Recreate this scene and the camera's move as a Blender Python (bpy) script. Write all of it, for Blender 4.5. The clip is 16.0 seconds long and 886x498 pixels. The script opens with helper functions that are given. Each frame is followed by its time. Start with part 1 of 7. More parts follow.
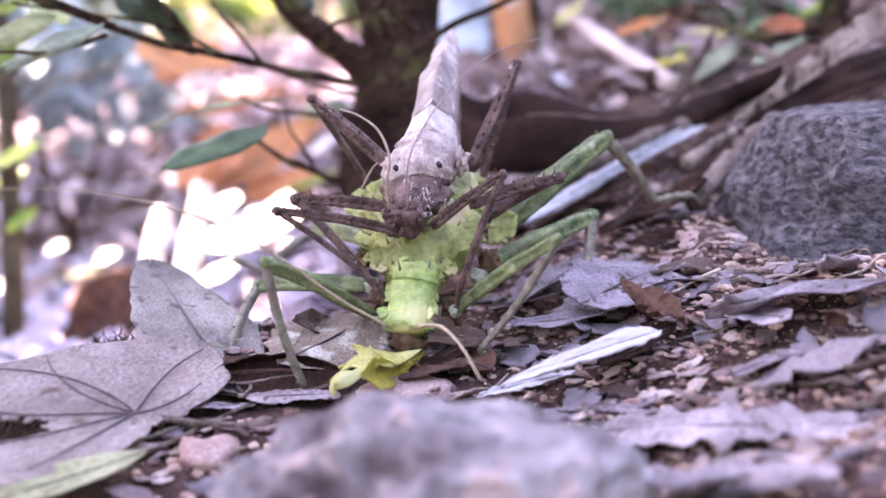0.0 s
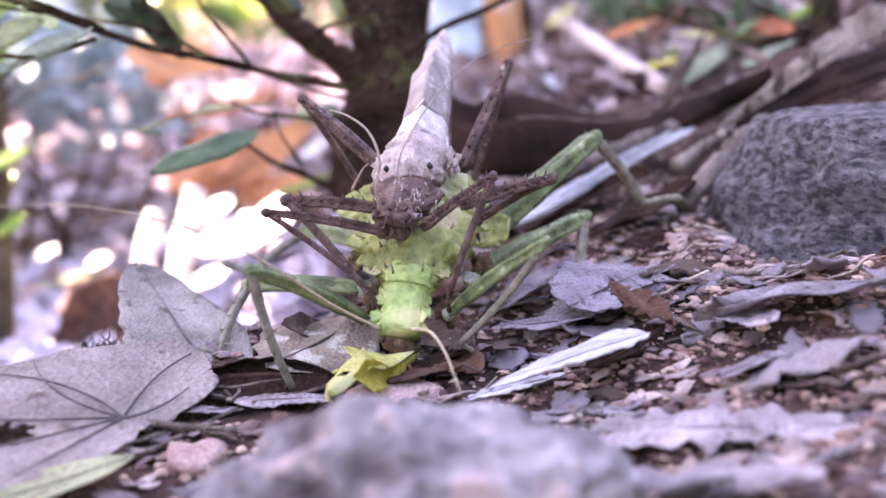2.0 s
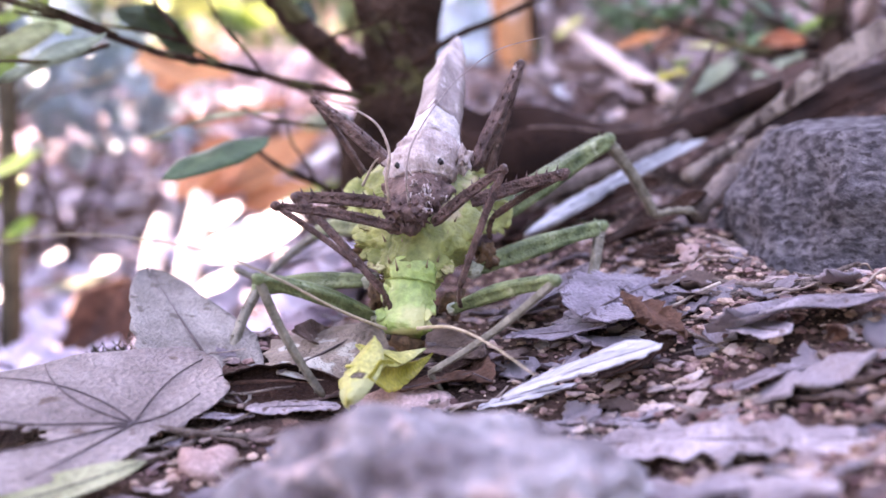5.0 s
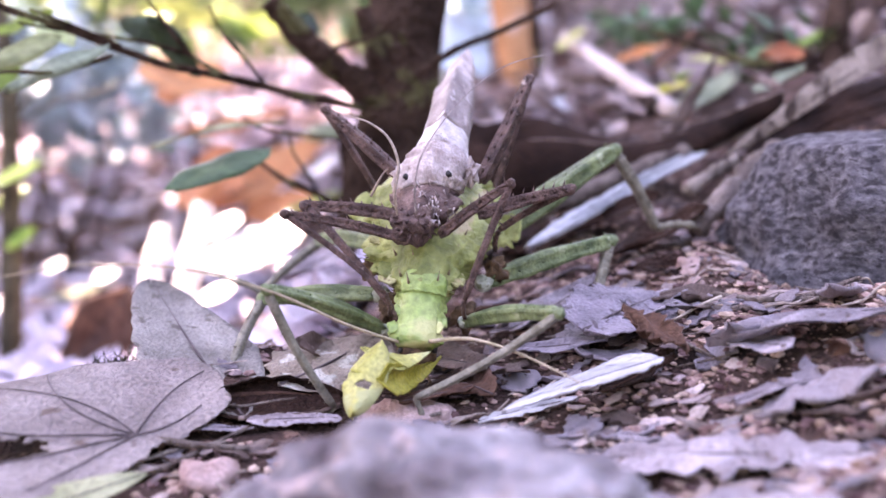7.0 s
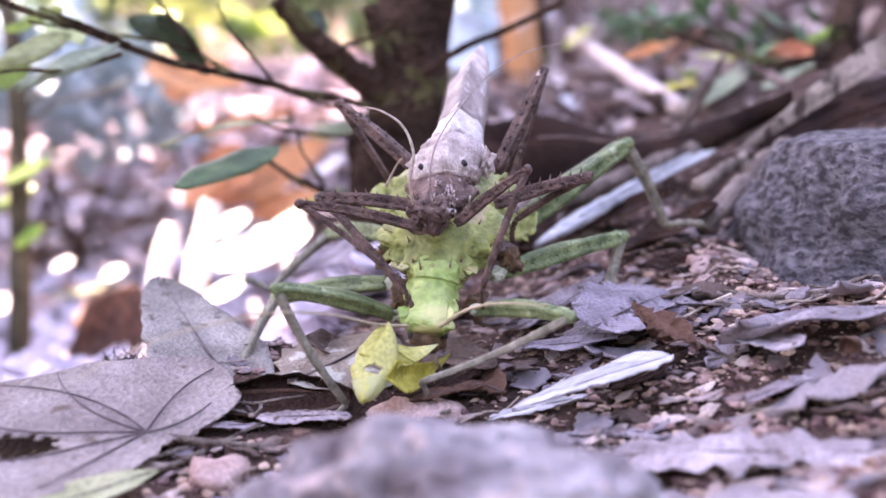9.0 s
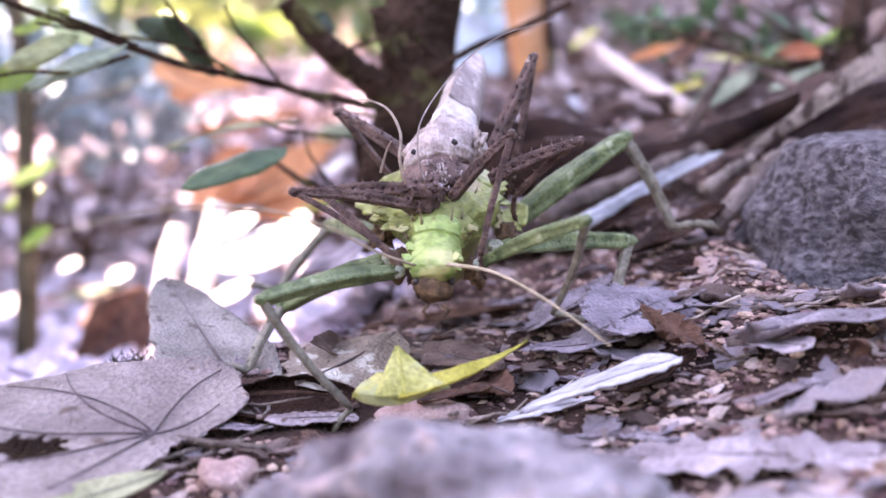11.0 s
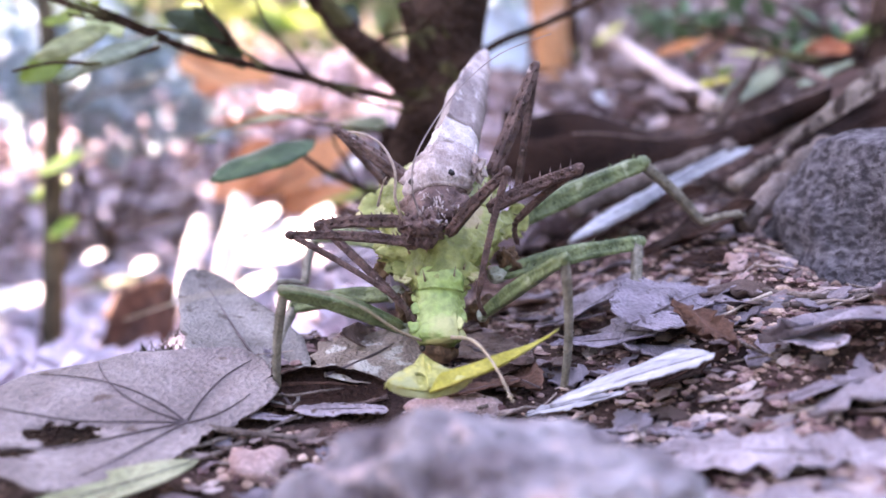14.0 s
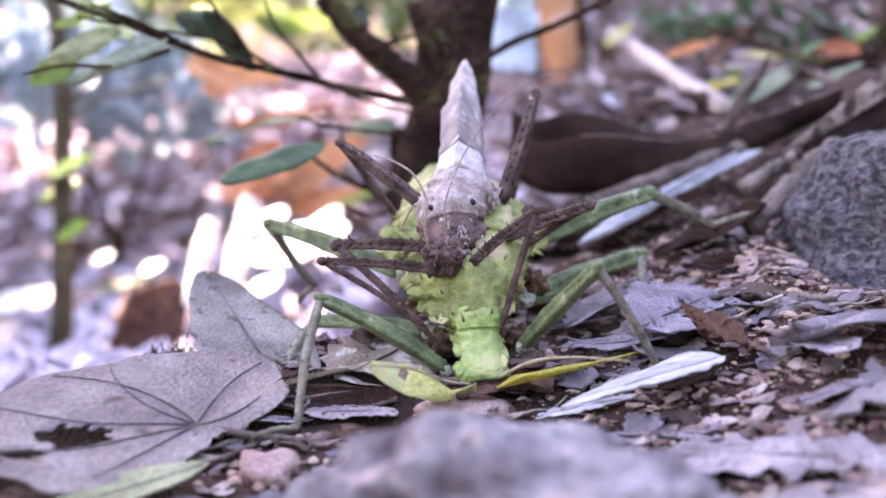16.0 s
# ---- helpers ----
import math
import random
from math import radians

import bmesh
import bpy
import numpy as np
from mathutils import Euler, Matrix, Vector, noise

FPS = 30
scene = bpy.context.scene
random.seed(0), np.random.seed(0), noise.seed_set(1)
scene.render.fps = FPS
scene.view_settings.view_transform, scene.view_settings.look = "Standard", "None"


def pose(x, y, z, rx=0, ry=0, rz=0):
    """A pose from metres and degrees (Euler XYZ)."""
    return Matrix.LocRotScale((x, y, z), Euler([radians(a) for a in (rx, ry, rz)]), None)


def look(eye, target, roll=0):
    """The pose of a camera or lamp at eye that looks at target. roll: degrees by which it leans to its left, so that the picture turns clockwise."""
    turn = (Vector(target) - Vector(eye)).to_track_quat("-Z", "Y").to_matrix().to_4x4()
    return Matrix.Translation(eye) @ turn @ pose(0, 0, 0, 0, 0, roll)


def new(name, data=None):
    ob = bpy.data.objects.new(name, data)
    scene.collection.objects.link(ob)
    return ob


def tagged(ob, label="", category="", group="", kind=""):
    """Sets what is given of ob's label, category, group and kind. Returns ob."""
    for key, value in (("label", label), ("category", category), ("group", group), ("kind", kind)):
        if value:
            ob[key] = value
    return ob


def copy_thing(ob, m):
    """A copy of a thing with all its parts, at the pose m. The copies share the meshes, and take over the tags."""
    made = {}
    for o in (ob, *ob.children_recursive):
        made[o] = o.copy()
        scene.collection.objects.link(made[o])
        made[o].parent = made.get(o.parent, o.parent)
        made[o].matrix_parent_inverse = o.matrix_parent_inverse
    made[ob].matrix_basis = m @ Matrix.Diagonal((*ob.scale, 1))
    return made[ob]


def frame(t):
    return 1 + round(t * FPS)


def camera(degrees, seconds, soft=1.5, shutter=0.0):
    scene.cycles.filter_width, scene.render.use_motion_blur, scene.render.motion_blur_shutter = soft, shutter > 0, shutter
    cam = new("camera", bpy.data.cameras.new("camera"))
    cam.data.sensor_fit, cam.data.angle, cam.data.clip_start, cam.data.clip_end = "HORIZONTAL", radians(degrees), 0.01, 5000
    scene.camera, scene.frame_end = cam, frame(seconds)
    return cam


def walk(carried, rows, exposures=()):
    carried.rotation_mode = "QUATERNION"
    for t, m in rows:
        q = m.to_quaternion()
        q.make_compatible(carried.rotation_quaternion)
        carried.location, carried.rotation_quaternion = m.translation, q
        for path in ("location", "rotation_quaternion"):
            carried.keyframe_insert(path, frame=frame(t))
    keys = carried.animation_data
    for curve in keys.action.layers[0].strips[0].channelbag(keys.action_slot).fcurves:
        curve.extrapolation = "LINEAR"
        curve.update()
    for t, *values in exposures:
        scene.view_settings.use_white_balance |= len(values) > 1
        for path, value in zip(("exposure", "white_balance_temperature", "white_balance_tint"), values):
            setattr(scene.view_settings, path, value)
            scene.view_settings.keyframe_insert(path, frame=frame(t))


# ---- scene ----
cam = camera(50, 16.0, soft=1.6)
cam.data.dof.use_dof = True
cam.data.dof.focus_distance = 0.255
cam.data.dof.aperture_fstop = 8.0

PATH = [
    (0, pose(0.0000, 0.0000, 0.0700, 81.000, 0.000, -0.000)),
    (0.5, pose(0.0004, 0.0002, 0.0699, 81.004, -0.025, -0.121)),
    (1, pose(0.0006, 0.0003, 0.0698, 81.149, 0.057, -0.078)),
    (1.5, pose(0.0011, 0.0001, 0.0698, 81.075, 0.211, -0.324)),
    (2, pose(0.0013, 0.0001, 0.0699, 81.197, 0.138, -0.420)),
    (2.5, pose(0.0011, 0.0001, 0.0698, 81.324, 0.003, -0.468)),
    (3, pose(0.0006, 0.0000, 0.0698, 81.273, -0.032, -0.311)),
    (3.5, pose(0.0004, 0.0001, 0.0698, 81.323, -0.089, -0.174)),
    (6, pose(-0.0010, -0.0001, 0.0703, 82.081, -0.520, -0.036)),
    (6.5, pose(-0.0010, -0.0003, 0.0705, 82.267, -0.522, -0.018)),
    (7, pose(-0.0011, -0.0003, 0.0706, 82.335, -0.648, -0.011)),
    (7.5, pose(-0.0013, -0.0003, 0.0705, 82.330, -0.570, -0.051)),
    (8, pose(-0.0013, -0.0003, 0.0705, 82.400, -0.630, 0.042)),
    (8.5, pose(-0.0015, -0.0002, 0.0704, 82.330, -0.592, 0.198)),
    (9, pose(-0.0019, -0.0002, 0.0704, 82.226, -0.588, 0.372)),
    (11.5, pose(-0.0031, -0.0000, 0.0704, 82.357, -0.675, 0.929)),
    (12, pose(-0.0039, -0.0001, 0.0703, 82.380, -0.796, 1.256)),
    (12.5, pose(-0.0044, 0.0001, 0.0702, 82.361, -0.879, 1.531)),
    (13, pose(-0.0051, 0.0000, 0.0701, 82.334, -0.876, 1.858)),
    (13.5, pose(-0.0050, 0.0002, 0.0697, 82.000, -0.906, 1.801)),
    (14, pose(-0.0054, 0.0001, 0.0698, 81.998, -1.009, 1.942)),
    (14.5, pose(-0.0064, -0.0001, 0.0702, 82.480, -0.977, 2.560)),
    (15, pose(-0.0067, -0.0002, 0.0703, 82.555, -1.051, 2.638)),
    (15.5, pose(-0.0063, -0.0001, 0.0703, 82.297, -1.053, 2.591)),
    (16, pose(-0.0060, -0.0000, 0.0701, 82.077, -0.957, 2.408)),
]
walk(cam, PATH, exposures=[(0, 4.04, 8200, 44), (9, 4.06, 8250, 43), (13, 4.0, 8100, 40), (16, 3.86, 7900, 39)])

# ---- light ----
SUN_AT = Vector((-0.50, 0.42, 0.757)).normalized()
world = bpy.data.worlds.new("world")
scene.world = world
world.use_nodes = True
sky = world.node_tree.nodes.new("ShaderNodeTexSky")
sky.sky_type, sky.sun_disc = "NISHITA", False
sky.sun_elevation = math.asin(SUN_AT.z)
sky.sun_rotation = math.atan2(SUN_AT.x, SUN_AT.y)
back = world.node_tree.nodes["Background"]
back.inputs["Strength"].default_value = 0.12
world.node_tree.links.new(sky.outputs[0], back.inputs["Color"])
sun = new("sun", bpy.data.lights.new("sun", "SUN"))
sun.data.energy, sun.data.angle, sun.data.color = 5.0, radians(0.53), (1.0, 0.985, 0.965)
sun.matrix_world = look(SUN_AT * 20, (0, 0, 0))


# ---- materials ----
def material(name, dark, light, coarse=60, fine=900, rough=0.7, bump=0.3, spread=0.0, island=0.0,
             through_light=0.0, specular=0.35, spots=None, spot_scale=300, spot_cut=0.62, stretch=(1, 1, 1)):
    """Two tones mixed by coarse noise, broken by fine grain, with relief of both scales."""
    m = bpy.data.materials.new(name)
    m.use_nodes = True
    nt = m.node_tree
    n, link = nt.nodes, nt.links.new
    bsdf = n["Principled BSDF"]
    tc = n.new("ShaderNodeTexCoord")
    mp = n.new("ShaderNodeMapping")
    mp.inputs["Scale"].default_value = stretch
    link(tc.outputs["Object"], mp.inputs["Vector"])

    def cloud(scale, detail):
        t = n.new("ShaderNodeTexNoise")
        t.inputs["Scale"].default_value, t.inputs["Detail"].default_value = scale, detail
        link(mp.outputs[0], t.inputs["Vector"])
        return t.outputs["Fac"]

    def mix(kind, fac, a, b):
        x = n.new("ShaderNodeMix")
        x.data_type, x.blend_type = "RGBA", kind
        for sock, value in ((x.inputs[0], fac), (x.inputs[6], a), (x.inputs[7], b)):
            if isinstance(value, (float, int)):
                sock.default_value = value
            elif isinstance(value, tuple):
                sock.default_value = (*value, 1)
            else:
                link(value, sock)
        return x.outputs[2]

    big, small = cloud(coarse, 4), cloud(fine, 3)
    ramp = n.new("ShaderNodeMapRange")
    ramp.inputs[1].default_value, ramp.inputs[2].default_value = 0.34, 0.66
    link(big, ramp.inputs[0])
    col = mix("MIX", ramp.outputs[0], dark, light)
    grain = n.new("ShaderNodeMapRange")
    grain.inputs[1].default_value, grain.inputs[2].default_value = 0.3, 0.7
    grain.inputs[3].default_value, grain.inputs[4].default_value = 0.72, 1.18
    link(small, grain.inputs[0])
    tone = n.new("ShaderNodeCombineColor")
    for i in range(3):
        link(grain.outputs[0], tone.inputs[i])
    col = mix("MULTIPLY", 1.0, col, tone.outputs[0])
    if spots:
        sp = n.new("ShaderNodeMapRange")
        sp.inputs[1].default_value, sp.inputs[2].default_value = spot_cut, spot_cut + 0.06
        link(cloud(spot_scale, 3), sp.inputs[0])
        col = mix("MIX", sp.outputs[0], col, spots)
    for amount, source in ((spread, "obj"), (island, "isl")):
        if amount:
            if source == "obj":
                rnd = n.new("ShaderNodeObjectInfo").outputs["Random"]
            else:
                rnd = n.new("ShaderNodeNewGeometry").outputs["Random Per Island"]
            mr = n.new("ShaderNodeMapRange")
            mr.inputs[3].default_value, mr.inputs[4].default_value = 1 - amount, 1 + amount
            link(rnd, mr.inputs[0])
            hsv = n.new("ShaderNodeHueSaturation")
            link(mr.outputs[0], hsv.inputs["Value"])
            hue = n.new("ShaderNodeMapRange")
            hue.inputs[3].default_value, hue.inputs[4].default_value = 0.5 - 0.05 * amount, 0.5 + 0.05 * amount
            link(rnd, hue.inputs[0])
            link(hue.outputs[0], hsv.inputs["Hue"])
            link(col, hsv.inputs["Color"])
            col = hsv.outputs[0]
    link(col, bsdf.inputs["Base Color"])
    rr = n.new("ShaderNodeMapRange")
    rr.inputs[3].default_value, rr.inputs[4].default_value = max(0.05, rough - 0.14), min(1, rough + 0.14)
    link(small, rr.inputs[0])
    link(rr.outputs[0], bsdf.inputs["Roughness"])
    bsdf.inputs["Specular IOR Level"].default_value = specular
    if bump:
        add = n.new("ShaderNodeMath")
        link(big, add.inputs[0])
        link(small, add.inputs[1])
        bp = n.new("ShaderNodeBump")
        bp.inputs["Strength"].default_value, bp.inputs["Distance"].default_value = bump, 0.4 / coarse
        link(add.outputs[0], bp.inputs["Height"])
        link(bp.outputs[0], bsdf.inputs["Normal"])
    if through_light:
        tl = n.new("ShaderNodeBsdfTranslucent")
        link(col, tl.inputs["Color"])
        ms = n.new("ShaderNodeMixShader")
        ms.inputs[0].default_value = through_light
        link(bsdf.outputs[0], ms.inputs[1])
        link(tl.outputs[0], ms.inputs[2])
        link(ms.outputs[0], n["Material Output"].inputs["Surface"])
    return m


SOIL = material("soil", (0.032, 0.019, 0.016), (0.155, 0.092, 0.075), 45, 700, 0.95, 0.8, specular=0.1, spots=(0.25, 0.145, 0.11), spot_scale=130)
CRUMB = material("red_crumbs", (0.165, 0.092, 0.076), (0.50, 0.335, 0.29), 120, 1200, 0.95, 0.4, specular=0.12, island=0.55)
STONE = material("grey_stone", (0.045, 0.040, 0.044), (0.215, 0.197, 0.21), 320, 1500, 0.95, 1.0, specular=0.12, spots=(0.05, 0.043, 0.045), spot_scale=420, spot_cut=0.56, stretch=(0.6, 1, 1.4))
FRONT_STONE = material("mottled_stone", (0.085, 0.062, 0.066), (0.46, 0.42, 0.43), 50, 260, 0.9, 0.7, specular=0.15, spots=(0.44, 0.33, 0.31), spot_scale=85, spot_cut=0.57)
PINK_STONE = material("pink_stone", (0.34, 0.20, 0.17), (0.55, 0.39, 0.36), 110, 1100, 0.9, 0.5)
DRY = material("dry_leaf", (0.165, 0.128, 0.138), (0.405, 0.348, 0.382), 75, 800, 0.62, 0.45, spread=0.25, through_light=0.1, spots=(0.10, 0.066, 0.056), spot_scale=420, spot_cut=0.63)
DRY_PALE = material("pale_dry_leaf", (0.33, 0.325, 0.335), (0.62, 0.61, 0.62), 90, 900, 0.7, 0.5, stretch=(0.3, 1.8, 1), spots=(0.22, 0.20, 0.20), spot_scale=260, spot_cut=0.63)
GREY_LEAF = material("grey_dry_leaf", (0.165, 0.137, 0.148), (0.385, 0.335, 0.365), 110, 900, 0.7, 0.6, spread=0.15, spots=(0.09, 0.066, 0.062), spot_scale=360, spot_cut=0.62)
LAVENDER = material("lavender_dry_leaf", (0.14, 0.115, 0.135), (0.31, 0.265, 0.30), 90, 900, 0.65, 0.5, spots=(0.10, 0.075, 0.082), spot_scale=330, spot_cut=0.60)
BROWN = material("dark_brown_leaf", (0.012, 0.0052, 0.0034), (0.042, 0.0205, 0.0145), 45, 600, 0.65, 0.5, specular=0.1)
RUST = material("rust_leaf", (0.045, 0.021, 0.014), (0.13, 0.066, 0.045), 150, 900, 0.7, 0.4, specular=0.15)
ORANGE = material("orange_dry_leaf", (0.38, 0.12, 0.045), (0.62, 0.26, 0.12), 25, 300, 0.75, 0.3, spread=0.15, through_light=0.15)
TAN = material("blotched_tan_leaf", (0.15, 0.108, 0.082), (0.36, 0.295, 0.235), 70, 800, 0.65, 0.5, spots=(0.50, 0.48, 0.42), spot_scale=130, spot_cut=0.55)
LEAF_BROWN = material("mid_brown_leaf", (0.055, 0.032, 0.025), (0.19, 0.125, 0.105), 90, 900, 0.65, 0.5, specular=0.25, spots=(0.30, 0.22, 0.19), spot_scale=240, spot_cut=0.62)
OLIVE = material("fading_olive_leaf", (0.20, 0.22, 0.11), (0.40, 0.41, 0.25), 60, 700, 0.6, 0.3, through_light=0.15, spots=(0.16, 0.12, 0.07), spot_scale=200, spot_cut=0.62)
ROUND_LEAF = material("weathered_tan_leaf", (0.165, 0.126, 0.117), (0.355, 0.29, 0.272), 45, 700, 0.55, 0.5, through_light=0.08, spots=(0.13, 0.085, 0.068), spot_scale=120, spot_cut=0.63)
PROP_LEAF = material("pitted_grey_leaf", (0.155, 0.137, 0.120), (0.325, 0.295, 0.265), 60, 900, 0.7, 0.5, spots=(0.105, 0.085, 0.07), spot_scale=150, spot_cut=0.60)
PALE_GREEN = material("dusty_green_leaf", (0.16, 0.21, 0.14), (0.33, 0.40, 0.28), 30, 300, 0.5, 0.2, through_light=0.2)
# shrub green lightened so that the far crown looks lit by the sun
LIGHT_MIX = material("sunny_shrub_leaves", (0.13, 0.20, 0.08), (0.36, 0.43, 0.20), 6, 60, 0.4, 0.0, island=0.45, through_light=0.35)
MAUVE = material("pale_mauve_leaf", (0.21, 0.165, 0.172), (0.50, 0.425, 0.445), 70, 700, 0.65, 0.5, spread=0.1, through_light=0.1, spots=(0.13, 0.085, 0.07), spot_scale=300, spot_cut=0.62)
VEIN = material("leaf_vein", (0.06, 0.042, 0.042), (0.13, 0.098, 0.098), 200, 1500, 0.7, 0.2)
STEM = material("young_stem", (0.04, 0.032, 0.02), (0.11, 0.092, 0.058), 30, 300, 0.85, 0.4, specular=0.1)
TWIG = material("twig_bark", (0.11, 0.08, 0.066), (0.285, 0.222, 0.19), 90, 900, 0.85, 0.7, spread=0.2, stretch=(1, 1, 0.4), spots=(0.055, 0.035, 0.028), spot_scale=120, spot_cut=0.6)
MOSS = material("dark_moss", (0.03, 0.026, 0.016), (0.11, 0.095, 0.06), 200, 900, 0.9, 0.2, island=0.4)
STRAW = material("straw", (0.22, 0.16, 0.13), (0.46, 0.37, 0.31), 200, 900, 0.6, 0.3, spread=0.25)
WHITE_WOOD = material("bleached_wood", (0.27, 0.28, 0.30), (0.57, 0.58, 0.60), 90, 700, 0.6, 0.4, stretch=(0.4, 0.4, 2))
BARK = material("dark_bark", (0.022, 0.012, 0.008), (0.085, 0.050, 0.036), 35, 260, 0.95, 0.9, specular=0.06, spots=(0.11, 0.10, 0.045), spot_scale=40, spot_cut=0.57)
ORANGE_BARK = material("orange_bark", (0.42, 0.17, 0.06), (0.66, 0.34, 0.17), 14, 200, 0.8, 0.5, spots=(0.62, 0.46, 0.40), spot_scale=14, spot_cut=0.56)
PINK_WOOD = material("pale_pink_wood", (0.56, 0.45, 0.42), (0.74, 0.62, 0.58), 30, 300, 0.7, 0.3)
GREEN = material("green_leaf", (0.026, 0.05, 0.026), (0.07, 0.115, 0.055), 30, 300, 0.5, 0.2, spread=0.3, through_light=0.15)
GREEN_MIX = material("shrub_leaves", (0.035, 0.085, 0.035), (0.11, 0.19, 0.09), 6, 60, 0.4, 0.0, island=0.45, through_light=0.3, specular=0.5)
# blue-green leaves, the sky's reflection painted in as a pale blue base
BLUE_MIX = material("sky_sheen_leaves", (0.25, 0.37, 0.41), (0.56, 0.69, 0.74), 6, 60, 0.3, 0.0, island=0.5, through_light=0.25, specular=0.6)
LIME = material("lime_leaf", (0.20, 0.34, 0.05), (0.36, 0.50, 0.10), 30, 300, 0.45, 0.2, spread=0.2, through_light=0.4)
# lit copy of the lime leaf, overexposed sun painted in as a paler green
LIME_PALE = material("sunlit_lime_leaf", (0.36, 0.44, 0.20), (0.58, 0.65, 0.36), 30, 300, 0.4, 0.2, spread=0.2, through_light=0.4)
BITS = material("leaf_bits", (0.10, 0.064, 0.055), (0.38, 0.285, 0.275), 60, 700, 0.75, 0.3, island=0.55)
# litter of the hollow, paled to mauve to carry skylight and haze
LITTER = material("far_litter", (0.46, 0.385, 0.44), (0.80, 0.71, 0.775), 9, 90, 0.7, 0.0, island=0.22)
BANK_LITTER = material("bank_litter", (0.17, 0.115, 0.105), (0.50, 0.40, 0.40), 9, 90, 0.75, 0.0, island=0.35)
YELLOW = material("yellow_leaf", (0.42, 0.41, 0.10), (0.61, 0.59, 0.23), 110, 900, 0.5, 0.3, through_light=0.25, spots=(0.50, 0.51, 0.24), spot_scale=90, spot_cut=0.57)
YELLOW_TAIL = material("golden_leaf", (0.40, 0.36, 0.045), (0.59, 0.53, 0.11), 120, 900, 0.45, 0.3, through_light=0.3)
YELLOW_RIB = material("leaf_rib", (0.36, 0.34, 0.07), (0.50, 0.47, 0.14), 200, 900, 0.5, 0.2)
# near-white base colour that carries the sunlight on leaves and sticks
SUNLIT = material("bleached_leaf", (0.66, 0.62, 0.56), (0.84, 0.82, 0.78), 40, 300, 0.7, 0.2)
F_GREEN = material("insect_green", (0.15, 0.18, 0.045), (0.43, 0.46, 0.16), 90, 420, 0.45, 0.4, spots=(0.52, 0.43, 0.24), spot_scale=100, spot_cut=0.58)
F_HEAD = material("insect_dark_head", (0.05, 0.028, 0.016), (0.17, 0.10, 0.055), 400, 1500, 0.6, 0.4, specular=0.2)
F_PALE = material("insect_cream_rim", (0.33, 0.32, 0.13), (0.56, 0.54, 0.29), 300, 1500, 0.55, 0.5, spots=(0.20, 0.13, 0.07), spot_scale=520, spot_cut=0.6)
F_BRIGHT = material("insect_bright_green", (0.17, 0.28, 0.06), (0.36, 0.46, 0.155), 110, 500, 0.40, 0.3, spots=(0.46, 0.47, 0.20), spot_scale=70, spot_cut=0.58)
F_EDGE = material("insect_brown_edge", (0.09, 0.055, 0.03), (0.28, 0.20, 0.11), 400, 1500, 0.6, 0.3)
F_LEG = material("insect_leg_green", (0.066, 0.100, 0.042), (0.215, 0.272, 0.125), 140, 900, 0.45, 0.35, specular=0.35, spots=(0.35, 0.40, 0.25), spot_scale=130, spot_cut=0.59)
F_SHIN = material("insect_olive_shin", (0.125, 0.113, 0.083), (0.295, 0.272, 0.215), 220, 1400, 0.6, 0.3, specular=0.25)
F_HIP = material("insect_pale_hip", (0.24, 0.27, 0.19), (0.52, 0.54, 0.45), 220, 1200, 0.55, 0.4, spots=(0.16, 0.17, 0.10), spot_scale=300, spot_cut=0.6)
F_HORN = material("insect_tan_antenna", (0.34, 0.27, 0.17), (0.50, 0.41, 0.30), 300, 1500, 0.5, 0.1)
M_BROWN = material("insect_brown", (0.062, 0.034, 0.029), (0.215, 0.135, 0.118), 230, 1300, 0.6, 0.6, specular=0.25, spots=(0.46, 0.39, 0.38), spot_scale=260, spot_cut=0.64)
M_LEG = material("insect_mottled_leg", (0.05, 0.025, 0.020), (0.19, 0.112, 0.092), 200, 1600, 0.5, 0.6, specular=0.3, spots=(0.40, 0.31, 0.28), spot_scale=230, spot_cut=0.64)
M_PALE = material("insect_mottled_pale", (0.30, 0.225, 0.205), (0.57, 0.48, 0.455), 210, 1300, 0.5, 0.45, spots=(0.22, 0.155, 0.135), spot_scale=480, spot_cut=0.65, stretch=(1.3, 1, 0.8))
M_TAUPE = material("insect_taupe_wing", (0.21, 0.158, 0.148), (0.40, 0.325, 0.305), 130, 1500, 0.5, 0.4, spots=(0.47, 0.40, 0.38), spot_scale=200, spot_cut=0.6, stretch=(1.5, 1, 0.5))
M_WHITE = material("insect_white_band", (0.46, 0.40, 0.385), (0.70, 0.64, 0.62), 260, 1500, 0.45, 0.4, spots=(0.36, 0.29, 0.27), spot_scale=420, spot_cut=0.62)
BLACK = material("insect_black", (0.010, 0.008, 0.008), (0.025, 0.02, 0.02), 300, 1500, 0.35, 0.2)
M_HORN = material("insect_pink_antenna", (0.28, 0.205, 0.16), (0.44, 0.345, 0.28), 300, 1500, 0.5, 0.1)


# ---- mesh tools ----
def part(name, bm, mat, parent=None, label="", flat=False, mats=()):
    bmesh.ops.recalc_face_normals(bm, faces=bm.faces[:])
    me = bpy.data.meshes.new(name)
    bm.to_mesh(me)
    bm.free()
    for x in (mat, *mats):
        me.materials.append(x)
    if not flat:
        me.polygons.foreach_set("use_smooth", [True] * len(me.polygons))
    ob = new(name, me)
    if parent is not None:
        ob.parent = parent
    if label:
        ob["label"] = label
    return ob


def thing(name, at, label, category, group=""):
    ob = new(name)
    ob.location = at
    ob.empty_display_size = 0.01
    return tagged(ob, label, category, group)


